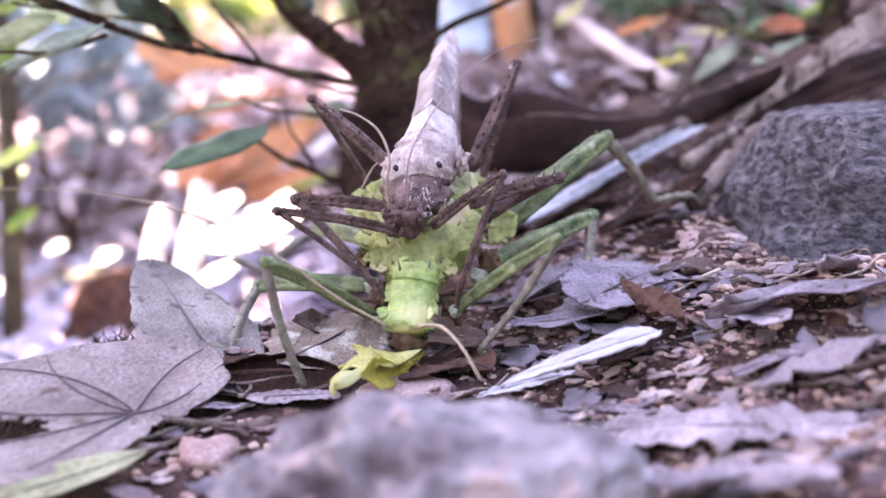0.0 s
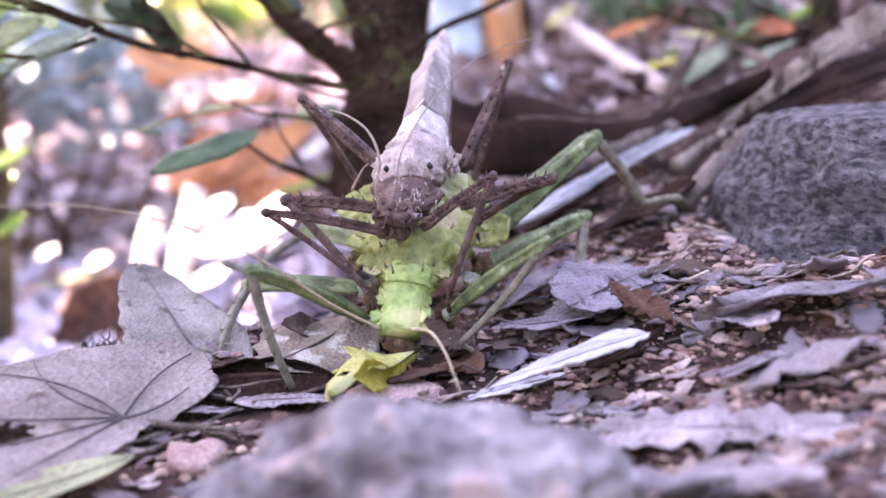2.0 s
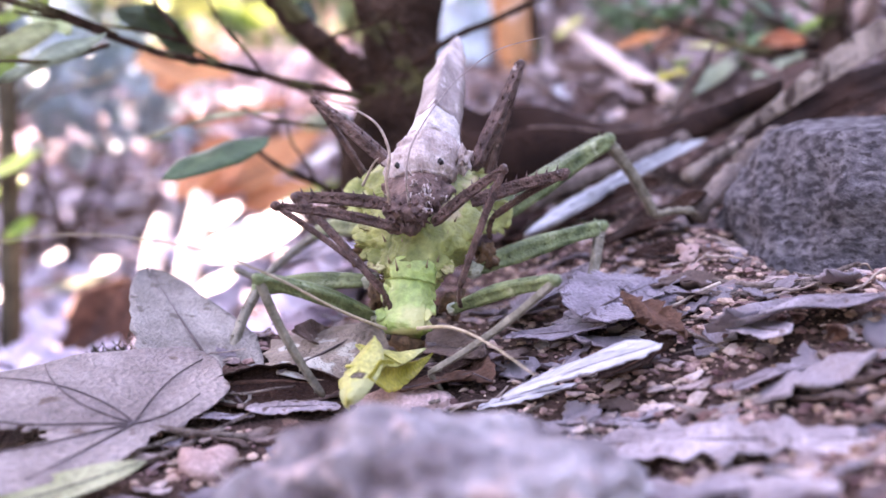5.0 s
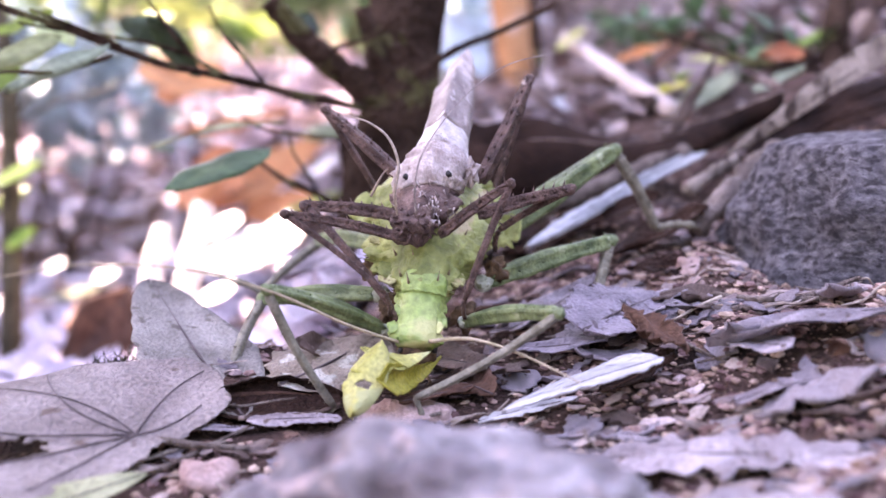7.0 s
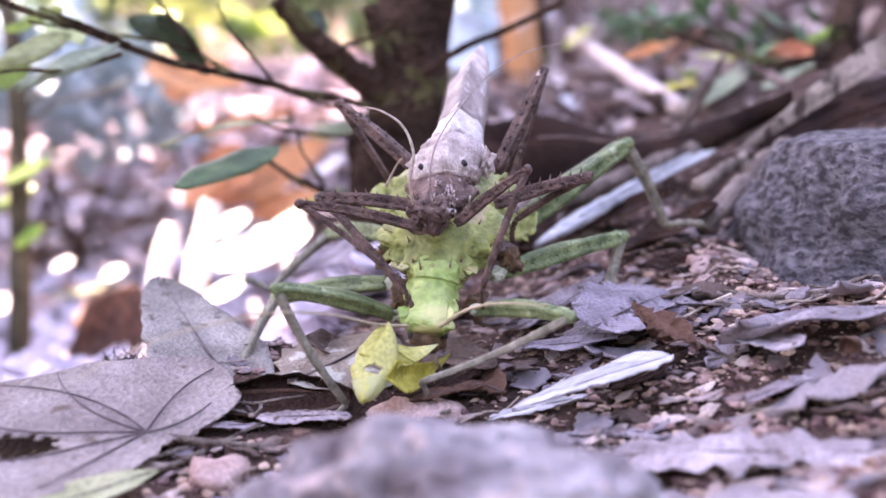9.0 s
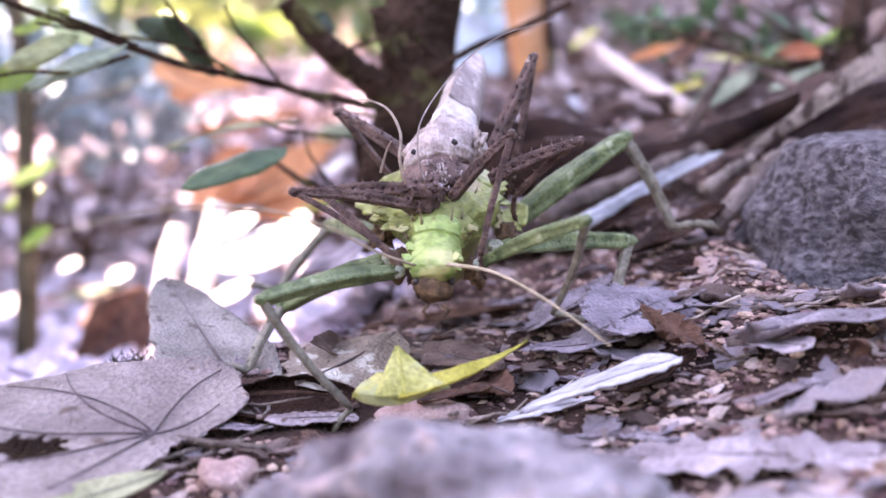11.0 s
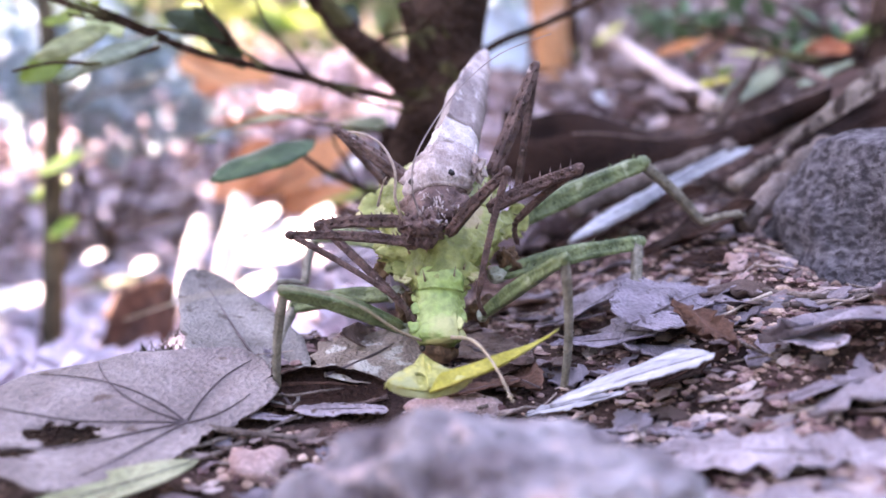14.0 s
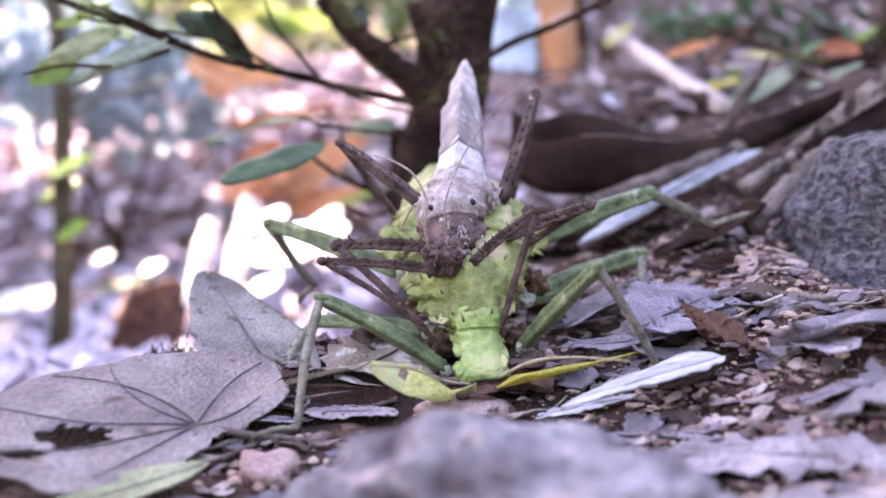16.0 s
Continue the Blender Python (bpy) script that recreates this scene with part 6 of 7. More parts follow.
        part(name, bm, M_HORN if r > 0.00035 else M_TAUPE, root, "pinkish jointed antenna" if name == "antenna" else "pale feeler")
    # legs, each a femur with its shin
    for k, (hip, knee, foot, r) in enumerate((
        ((-0.0119, 0.2516, 0.0349), (-0.0425, 0.2415, 0.0413), (-0.0166, 0.2444, 0.0212), 0.00125),
        ((-0.0146, 0.2596, 0.0404), (-0.0402, 0.2599, 0.0424), (-0.0156, 0.2479, 0.0179), 0.00165),
        ((-0.0153, 0.2733, 0.0507), (-0.0391, 0.2864, 0.0695), (-0.0223, 0.2904, 0.0435), 0.0015),
        ((-0.0029, 0.2528, 0.036), (0.0153, 0.247, 0.0507), (0.0042, 0.2452, 0.02), 0.00135),
        ((0.0072, 0.2617, 0.0411), (0.0322, 0.2629, 0.0488), (0.0135, 0.2691, 0.0365), 0.0017),
        ((0.0078, 0.2732, 0.0499), (0.022, 0.2943, 0.0806), (0.0116, 0.2954, 0.043), 0.0016),
    )):
        hip, knee, foot = (Vector(p) - M_AT for p in (hip, knee, foot))
        hint = Vector((0, -0.6, 0.8)) if k % 3 < 2 else Vector((0.3, -0.9, 0.2))
        fem = part("femur", limb_mesh((knee - hip).length, r * 1.1, r * 0.85, k + 1.0, 9, 0.7, 0.1), M_LEG, root, "spiny brown femur")
        fem.matrix_basis = along(hip, knee, hint)
        shin = part("tibia", limb_mesh((foot - knee).length, r * 0.72, r * 0.6, k + 20.0, 6, 0.3, 0.0), M_LEG, root, "thin brown shin")
        shin.matrix_basis = along(knee, foot, hint)
        bm = bmesh.new()
        lump(bm, (r * 1.05, r * 1.05, r * 1.25), 0.35, k * 1.7, 2)
        bm.transform(Matrix.Translation((0, 0, (knee - hip).length)))
        part("knee", bm, M_LEG, fem)
        foot_part = part("tarsus", foot_mesh(r * 0.5, 0.008), M_LEG, shin, "small clawed foot")
        foot_part.matrix_basis = Matrix.Translation((0, 0, (foot - knee).length)) @ pose(0, 0, 0, 50)
    return root


MALE = male()

# legs of the green insect: hip on its body, then knee and foot over time
F_BODY = [
    (0, -0.0100, 0.2750, 0.0350, 0.0, -0.0, 0.0),
    (0.5, -0.0090, 0.2751, 0.0349, 0.0, 0.1, -0.0),
    (1, -0.0090, 0.2754, 0.0347, 0.0, 0.1, -0.0),
    (1.5, -0.0093, 0.2752, 0.0352, 0.1, 0.2, 0.0),
    (2, -0.0088, 0.2754, 0.0349, 0.0, 0.2, 0.0),
    (2.5, -0.0090, 0.2753, 0.0349, 0.1, 0.2, 0.1),
    (3, -0.0100, 0.2751, 0.0359, 0.2, 0.1, 0.1),
    (3.5, -0.0106, 0.2753, 0.0379, 2.7, -0.1, 0.1),
    (6, -0.0117, 0.2756, 0.0415, 7.6, -1.3, 1.0),
    (6.5, -0.0104, 0.2756, 0.0409, 6.5, -1.3, 1.0),
    (7, -0.0090, 0.2757, 0.0398, 5.3, -1.2, 1.1),
    (7.5, -0.0080, 0.2756, 0.0400, 5.5, -1.0, 0.7),
    (8, -0.0075, 0.2757, 0.0408, 5.8, -0.9, 0.5),
    (8.5, -0.0075, 0.2756, 0.0408, 5.9, -0.7, 0.2),
    (9, -0.0074, 0.2757, 0.0421, 2.9, -0.0, -0.4),
    (11.5, -0.0121, 0.2766, 0.0473, -18.2, -1.9, 5.2),
    (12, -0.0156, 0.2762, 0.0461, -14.5, -2.2, 4.7),
    (12.5, -0.0149, 0.2755, 0.0448, -8.3, -3.1, 5.1),
    (13, -0.0169, 0.2762, 0.0447, -4.6, -2.9, 3.4),
    (13.5, -0.0190, 0.2761, 0.0415, -1.5, -4.5, 5.4),
    (14, -0.0198, 0.2757, 0.0382, 5.3, -5.6, 5.3),
    (14.5, -0.0187, 0.2733, 0.0347, 7.0, -7.4, 7.7),
    (15, -0.0183, 0.2723, 0.0324, 6.4, -9.3, 10.2),
    (15.5, -0.0165, 0.2724, 0.0318, 8.3, -11.0, 11.0),
    (16, -0.0154, 0.2729, 0.0300, 10.1, -11.2, 10.6),
]
M_BODY = [
    (0, -0.0081, 0.2850, 0.0500, 0.1, 0.6, 0.4),
    (0.5, -0.0072, 0.2852, 0.0504, -0.2, 0.5, 1.2),
    (1, -0.0075, 0.2854, 0.0506, 0.6, 0.7, 2.2),
    (1.5, -0.0076, 0.2852, 0.0508, 0.3, 0.8, 1.2),
    (2, -0.0073, 0.2838, 0.0508, 0.5, 0.8, 0.0),
    (2.5, -0.0071, 0.2836, 0.0507, 1.1, 0.7, -0.7),
    (3, -0.0076, 0.2835, 0.0515, -0.2, 0.7, -0.7),
    (3.5, -0.0074, 0.2837, 0.0520, -0.8, 0.6, -0.4),
    (6, -0.0072, 0.2836, 0.0539, -2.1, -0.7, -1.6),
    (6.5, -0.0062, 0.2837, 0.0537, -1.4, 0.2, -1.3),
    (7, -0.0056, 0.2854, 0.0535, -1.4, 1.0, -1.4),
    (7.5, -0.0053, 0.2836, 0.0544, -2.3, 0.1, -3.0),
    (8, -0.0047, 0.2852, 0.0543, -1.6, 0.0, -3.0),
    (8.5, -0.0040, 0.2854, 0.0538, -1.2, 1.0, -1.8),
    (9, -0.0037, 0.2836, 0.0551, -3.0, 0.0, -1.9),
    (11.5, -0.0063, 0.2890, 0.0579, -9.7, -8.0, -6.3),
    (12, -0.0083, 0.2860, 0.0566, -9.0, -9.8, -7.6),
    (12.5, -0.0082, 0.2878, 0.0551, -7.7, -9.2, -6.4),
    (13, -0.0106, 0.2859, 0.0551, -6.6, -9.9, -7.3),
    (13.5, -0.0130, 0.2835, 0.0531, -5.1, -10.6, -8.2),
    (14, -0.0142, 0.2841, 0.0502, -2.3, -8.8, -8.1),
    (14.5, -0.0155, 0.2844, 0.0481, 0.3, -7.1, -3.7),
    (15, -0.0164, 0.2862, 0.0464, 0.2, -6.3, 0.6),
    (15.5, -0.0165, 0.2899, 0.0454, 1.1, -5.5, 3.4),
    (16, -0.0169, 0.2905, 0.0446, 1.7, -4.3, 4.1),
]
LEGS = [
    {"hip": (0.0034, 0.2512, 0.0133), "r": 0.0019, "side": 1, "sizes": (0.0438, 0.0420), "rows": [
        (0, (0.0269, 0.2228, 0.0369), (0.0095, 0.2428, 0.0043)), (0.5, (0.0269, 0.2223, 0.0369), (0.0090, 0.2429, 0.0050)), (1, (0.0270, 0.2228, 0.0368), (0.0085, 0.2436, 0.0055)),
        (1.5, (0.0271, 0.2225, 0.0369), (0.0079, 0.2438, 0.0062)), (2, (0.0272, 0.2227, 0.0369), (0.0074, 0.2443, 0.0067)), (2.5, (0.0272, 0.2227, 0.0369), (0.0069, 0.2447, 0.0073)),
        (3, (0.0272, 0.2226, 0.0369), (0.0064, 0.2449, 0.0080)), (3.5, (0.0273, 0.2235, 0.0368), (0.0060, 0.2460, 0.0084)), (6, (0.0254, 0.2191, 0.0268), (-0.0079, 0.2265, 0.0024)),
        (6.5, (0.0260, 0.2181, 0.0266), (-0.0075, 0.2264, 0.0027)), (7, (0.0266, 0.2174, 0.0263), (-0.0071, 0.2264, 0.0030)), (7.5, (0.0269, 0.2170, 0.0261), (-0.0065, 0.2287, 0.0035)),
        (8, (0.0273, 0.2169, 0.0259), (-0.0058, 0.2308, 0.0041)), (8.5, (0.0277, 0.2171, 0.0256), (-0.0051, 0.2329, 0.0046)), (9, (0.0266, 0.2149, 0.0255), (-0.0082, 0.2280, 0.0060)),
        (11.3, (0.0274, 0.2152, 0.0493), (0.0254, 0.2466, 0.0215)), (11.5, (0.0253, 0.2123, 0.0470), (0.0254, 0.2433, 0.0186)), (12, (0.0208, 0.2109, 0.0392), (0.0181, 0.2348, 0.0048)),
        (12.5, (0.0216, 0.2123, 0.0369), (0.0190, 0.2369, 0.0030)), (13, (0.0188, 0.2143, 0.0369), (0.0193, 0.2341, -0.0001)), (13.5, (0.0184, 0.2179, 0.0375), (0.0192, 0.2348, -0.0009)),
        (14, (0.0163, 0.2219, 0.0369), (0.0187, 0.2388, -0.0014)), (14.5, (0.0162, 0.2221, 0.0365), (0.0183, 0.2421, -0.0003)), (15, (0.0180, 0.2231, 0.0369), (0.0190, 0.2445, 0.0008)),
        (15.5, (0.0205, 0.2262, 0.0382), (0.0409, 0.2423, 0.0053)), (16, (0.0221, 0.2267, 0.0347), (0.0431, 0.2411, 0.0013))]},
    {"hip": (0.0099, 0.2675, 0.0199), "r": 0.0029, "side": 1, "sizes": (0.0451, 0.0300), "rows": [
        (0, (0.0455, 0.2914, 0.0340), (0.0407, 0.2741, 0.0099)), (0.5, (0.0459, 0.2921, 0.0340), (0.0409, 0.2754, 0.0096)), (1, (0.0462, 0.2919, 0.0341), (0.0409, 0.2755, 0.0096)),
        (1.5, (0.0463, 0.2912, 0.0343), (0.0408, 0.2750, 0.0097)), (2, (0.0466, 0.2913, 0.0344), (0.0409, 0.2755, 0.0096)), (2.5, (0.0468, 0.2906, 0.0346), (0.0408, 0.2751, 0.0097)),
        (3, (0.0469, 0.2892, 0.0349), (0.0406, 0.2738, 0.0100)), (3.5, (0.0473, 0.2895, 0.0350), (0.0407, 0.2745, 0.0098)), (6, (0.0484, 0.2901, 0.0346), (0.0408, 0.2752, 0.0096)),
        (6.5, (0.0495, 0.2901, 0.0345), (0.0409, 0.2758, 0.0095)), (7, (0.0506, 0.2900, 0.0344), (0.0410, 0.2765, 0.0094)), (7.5, (0.0507, 0.2911, 0.0346), (0.0414, 0.2789, 0.0088)),
        (8, (0.0508, 0.2921, 0.0348), (0.0418, 0.2814, 0.0083)), (8.5, (0.0507, 0.2918, 0.0352), (0.0420, 0.2827, 0.0080)), (9, (0.0512, 0.2904, 0.0348), (0.0415, 0.2793, 0.0088)),
        (11.3, (0.0503, 0.2858, 0.0347), (0.0402, 0.2712, 0.0105)), (11.5, (0.0496, 0.2866, 0.0351), (0.0404, 0.2726, 0.0102)), (12, (0.0471, 0.2842, 0.0367), (0.0402, 0.2713, 0.0105)),
        (12.5, (0.0476, 0.2858, 0.0358), (0.0402, 0.2716, 0.0105)), (13, (0.0464, 0.2840, 0.0357), (0.0396, 0.2681, 0.0112)), (13.5, (0.0448, 0.2849, 0.0350), (0.0395, 0.2671, 0.0114)),
        (14, (0.0440, 0.2859, 0.0327), (0.0391, 0.2648, 0.0119)), (14.5, (0.0434, 0.2895, 0.0311), (0.0395, 0.2672, 0.0114)), (15, (0.0431, 0.2913, 0.0308), (0.0398, 0.2690, 0.0110)),
        (15.5, (0.0438, 0.2953, 0.0296), (0.0404, 0.2726, 0.0102)), (16, (0.0438, 0.2974, 0.0285), (0.0406, 0.2741, 0.0099))]},
    {"hip": (0.0153, 0.2891, 0.0288), "r": 0.0033, "side": 1, "sizes": (0.0517, 0.0340), "rows": [
        (0, (0.0526, 0.3108, 0.0573), (0.0729, 0.3261, 0.0347)), (0.5, (0.0527, 0.3118, 0.0575), (0.0730, 0.3267, 0.0346)), (1, (0.0527, 0.3117, 0.0577), (0.0729, 0.3264, 0.0347)),
        (1.5, (0.0526, 0.3114, 0.0579), (0.0728, 0.3259, 0.0347)), (2, (0.0526, 0.3115, 0.0582), (0.0727, 0.3257, 0.0347)), (2.5, (0.0525, 0.3111, 0.0584), (0.0726, 0.3251, 0.0348)),
        (3, (0.0523, 0.3106, 0.0587), (0.0724, 0.3243, 0.0349)), (3.5, (0.0526, 0.3127, 0.0588), (0.0728, 0.3258, 0.0347)), (6, (0.0537, 0.3128, 0.0617), (0.0721, 0.3229, 0.0350)),
        (6.5, (0.0543, 0.3130, 0.0616), (0.0724, 0.3240, 0.0349)), (7, (0.0549, 0.3129, 0.0615), (0.0725, 0.3246, 0.0348)), (7.5, (0.0551, 0.3140, 0.0616), (0.0727, 0.3252, 0.0348)),
        (8, (0.0553, 0.3153, 0.0618), (0.0728, 0.3259, 0.0347)), (8.5, (0.0553, 0.3150, 0.0621), (0.0727, 0.3253, 0.0348)), (9, (0.0560, 0.3134, 0.0627), (0.0724, 0.3241, 0.0349)),
        (11.3, (0.0519, 0.3092, 0.0657), (0.0692, 0.3101, 0.0364)), (11.5, (0.0515, 0.3102, 0.0651), (0.0695, 0.3114, 0.0363)), (12, (0.0496, 0.3085, 0.0638), (0.0695, 0.3114, 0.0363)),
        (12.5, (0.0501, 0.3107, 0.0629), (0.0703, 0.3150, 0.0359)), (13, (0.0500, 0.3101, 0.0620), (0.0706, 0.3165, 0.0357)), (13.5, (0.0485, 0.3091, 0.0599), (0.0709, 0.3174, 0.0356)),
        (14, (0.0486, 0.3108, 0.0555), (0.0724, 0.3238, 0.0349)), (14.5, (0.0498, 0.3076, 0.0528), (0.0727, 0.3251, 0.0348)), (15, (0.0491, 0.3105, 0.0495), (0.0736, 0.3286, 0.0344)),
        (15.5, (0.0492, 0.3155, 0.0477), (0.0747, 0.3333, 0.0339)), (16, (0.0494, 0.3178, 0.0460), (0.0753, 0.3360, 0.0336))]},
    {"hip": (-0.0183, 0.2500, 0.0118), "r": 0.0020, "side": -1, "sizes": (0.0406, 0.0360), "rows": [
        (0, (-0.0424, 0.2237, 0.0311), (-0.0351, 0.2330, -0.0029)), (0.5, (-0.0427, 0.2248, 0.0308), (-0.0353, 0.2343, -0.0032)), (1, (-0.0430, 0.2253, 0.0305), (-0.0354, 0.2351, -0.0033)),
        (1.5, (-0.0429, 0.2244, 0.0305), (-0.0353, 0.2349, -0.0031)), (2, (-0.0433, 0.2254, 0.0301), (-0.0355, 0.2360, -0.0034)), (2.5, (-0.0434, 0.2252, 0.0300), (-0.0355, 0.2362, -0.0034)),
        (3, (-0.0433, 0.2234, 0.0301), (-0.0354, 0.2353, -0.0030)), (3.5, (-0.0435, 0.2236, 0.0299), (-0.0355, 0.2358, -0.0030)), (6, (-0.0452, 0.2262, 0.0291), (-0.0275, 0.2325, -0.0016)),
        (6.5, (-0.0442, 0.2262, 0.0293), (-0.0277, 0.2335, -0.0018)), (7, (-0.0433, 0.2266, 0.0294), (-0.0279, 0.2346, -0.0022)), (7.5, (-0.0431, 0.2270, 0.0294), (-0.0281, 0.2358, -0.0022)),
        (8, (-0.0427, 0.2270, 0.0295), (-0.0282, 0.2366, -0.0020)), (8.5, (-0.0423, 0.2264, 0.0296), (-0.0283, 0.2370, -0.0018)), (9, (-0.0428, 0.2242, 0.0295), (-0.0270, 0.2329, -0.0016)),
        (11.3, (-0.0476, 0.2190, 0.0283), (-0.0272, 0.2269, -0.0003)), (11.5, (-0.0484, 0.2197, 0.0281), (-0.0274, 0.2273, -0.0002)), (12, (-0.0495, 0.2170, 0.0285), (-0.0276, 0.2256, 0.0012)),
        (12.5, (-0.0500, 0.2202, 0.0282), (-0.0280, 0.2270, 0.0005)), (13, (-0.0507, 0.2218, 0.0337), (-0.0420, 0.2337, 0.0008)), (13.5, (-0.0517, 0.2227, 0.0274), (-0.0554, 0.2363, -0.0057)),
        (14, (-0.0512, 0.2267, 0.0267), (-0.0553, 0.2394, -0.0068)), (14.5, (-0.0496, 0.2298, 0.0268), (-0.0534, 0.2367, -0.0083)), (15, (-0.0474, 0.2303, 0.0261), (-0.0525, 0.2366, -0.0090)),
        (15.5, (-0.0456, 0.2339, 0.0254), (-0.0466, 0.2086, -0.0001)), (16, (-0.0471, 0.2410, 0.0229), (-0.0486, 0.2173, -0.0041))]},
    {"hip": (-0.0199, 0.2651, 0.0176), "r": 0.0026, "side": -1, "sizes": (0.0386, 0.0260), "rows": [
        (0, (-0.0554, 0.2799, 0.0144), (-0.0595, 0.2581, 0.0007)), (0.5, (-0.0552, 0.2785, 0.0149), (-0.0592, 0.2569, 0.0011)), (1, (-0.0552, 0.2787, 0.0152), (-0.0593, 0.2574, 0.0010)),
        (1.5, (-0.0552, 0.2792, 0.0154), (-0.0594, 0.2581, 0.0008)), (2, (-0.0551, 0.2786, 0.0158), (-0.0594, 0.2577, 0.0009)), (2.5, (-0.0552, 0.2789, 0.0160), (-0.0595, 0.2583, 0.0007)),
        (3, (-0.0554, 0.2802, 0.0161), (-0.0599, 0.2601, 0.0002)), (3.5, (-0.0557, 0.2817, 0.0161), (-0.0604, 0.2620, -0.0003)), (6, (-0.0562, 0.2825, 0.0162), (-0.0606, 0.2631, -0.0006)),
        (6.5, (-0.0554, 0.2813, 0.0165), (-0.0604, 0.2622, -0.0004)), (7, (-0.0545, 0.2802, 0.0169), (-0.0602, 0.2614, -0.0001)), (7.5, (-0.0538, 0.2799, 0.0170), (-0.0602, 0.2616, -0.0002)),
        (8, (-0.0532, 0.2804, 0.0171), (-0.0605, 0.2627, -0.0005)), (8.5, (-0.0527, 0.2817, 0.0170), (-0.0610, 0.2649, -0.0011)), (9, (-0.0530, 0.2796, 0.0168), (-0.0601, 0.2612, -0.0001)),
        (11.3, (-0.0525, 0.2734, 0.0156), (-0.0580, 0.2516, 0.0025)), (11.5, (-0.0532, 0.2709, 0.0161), (-0.0574, 0.2487, 0.0033)), (12, (-0.0566, 0.2742, 0.0153), (-0.0581, 0.2516, 0.0025)),
        (12.5, (-0.0574, 0.2735, 0.0152), (-0.0579, 0.2507, 0.0027)), (13, (-0.0583, 0.2781, 0.0131), (-0.0588, 0.2548, 0.0016)), (13.5, (-0.0591, 0.2817, 0.0112), (-0.0594, 0.2578, 0.0008)),
        (14, (-0.0599, 0.2851, 0.0105), (-0.0601, 0.2613, -0.0001)), (14.5, (-0.0589, 0.2828, 0.0103), (-0.0596, 0.2587, 0.0006)), (15, (-0.0572, 0.2821, 0.0093), (-0.0593, 0.2575, 0.0009)),
        (15.5, (-0.0556, 0.2813, 0.0080), (-0.0591, 0.2565, 0.0012)), (16, (-0.0553, 0.2812, 0.0079), (-0.0591, 0.2564, 0.0012))]},
    {"hip": (-0.0224, 0.2888, 0.0271), "r": 0.0029, "side": -1, "sizes": (0.0581, 0.0300), "rows": [
        (0, (-0.0459, 0.3417, 0.0223), (-0.0620, 0.3186, 0.0119)), (0.5, (-0.0458, 0.3414, 0.0226), (-0.0620, 0.3185, 0.0119)), (1, (-0.0458, 0.3417, 0.0228), (-0.0621, 0.3191, 0.0118)),
        (1.5, (-0.0457, 0.3417, 0.0231), (-0.0621, 0.3193, 0.0118)), (2, (-0.0457, 0.3417, 0.0233), (-0.0622, 0.3195, 0.0118)), (2.5, (-0.0456, 0.3418, 0.0236), (-0.0622, 0.3198, 0.0117)),
        (3, (-0.0456, 0.3420, 0.0238), (-0.0624, 0.3204, 0.0116)), (3.5, (-0.0455, 0.3426, 0.0240), (-0.0625, 0.3213, 0.0114)), (6, (-0.0455, 0.3433, 0.0255), (-0.0631, 0.3238, 0.0110)),
        (6.5, (-0.0453, 0.3429, 0.0260), (-0.0631, 0.3240, 0.0109)), (7, (-0.0452, 0.3426, 0.0265), (-0.0632, 0.3244, 0.0109)), (7.5, (-0.0450, 0.3422, 0.0271), (-0.0633, 0.3250, 0.0108)),
        (8, (-0.0449, 0.3422, 0.0276), (-0.0635, 0.3259, 0.0106)), (8.5, (-0.0447, 0.3422, 0.0281), (-0.0637, 0.3272, 0.0104)), (9, (-0.0446, 0.3420, 0.0286), (-0.0640, 0.3285, 0.0101)),
        (11.3, (-0.0473, 0.3399, 0.0326), (-0.0645, 0.3312, 0.0096)), (11.5, (-0.0478, 0.3395, 0.0323), (-0.0635, 0.3261, 0.0106)), (12, (-0.0493, 0.3407, 0.0312), (-0.0630, 0.3232, 0.0111)),
        (12.5, (-0.0505, 0.3402, 0.0303), (-0.0624, 0.3199, 0.0117)), (13, (-0.0538, 0.3409, 0.0278), (-0.0618, 0.3165, 0.0123)), (13.5, (-0.0569, 0.3405, 0.0254), (-0.0613, 0.3137, 0.0128)),
        (14, (-0.0620, 0.3389, 0.0254), (-0.0610, 0.3116, 0.0132)), (14.5, (-0.0710, 0.3292, 0.0317), (-0.0670, 0.3457, 0.0070)), (15, (-0.0761, 0.3209, 0.0341), (-0.0648, 0.3334, 0.0092)),
        (15.5, (-0.0766, 0.3178, 0.0352), (-0.0640, 0.3284, 0.0101)), (16, (-0.0772, 0.3163, 0.0332), (-0.0643, 0.3300, 0.0098))]},
]


def ease(rows, t):
    """The place at t on a track of (time, place), eased from row to row."""
    for (a, p), (b, q) in zip(rows, rows[1:]):
        if t <= b:
            s = max(0.0, min(1.0, (t - a) / (b - a)))
            if b - a > 1.2:
                s = s * s * (3 - 2 * s)
            return Vector(p).lerp(Vector(q), s)
    return Vector(rows[-1][1])


def body_pose(rows, t):
    for a, b in zip(rows, rows[1:]):
        if t <= b[0]:
            s = max(0.0, min(1.0, (t - a[0]) / (b[0] - a[0])))
            if b[0] - a[0] > 1.2:
                s = s * s * (3 - 2 * s)
            return pose(*[u + (v - u) * s for u, v in zip(a[1:], b[1:])])
    return pose(*rows[-1][1:])


def leg_rows(leg, t):
    """Knee and foot at t, eased across the longer pauses."""
    return tuple(ease([(r[0], r[k]) for r in leg["rows"]], t) for k in (1, 2))


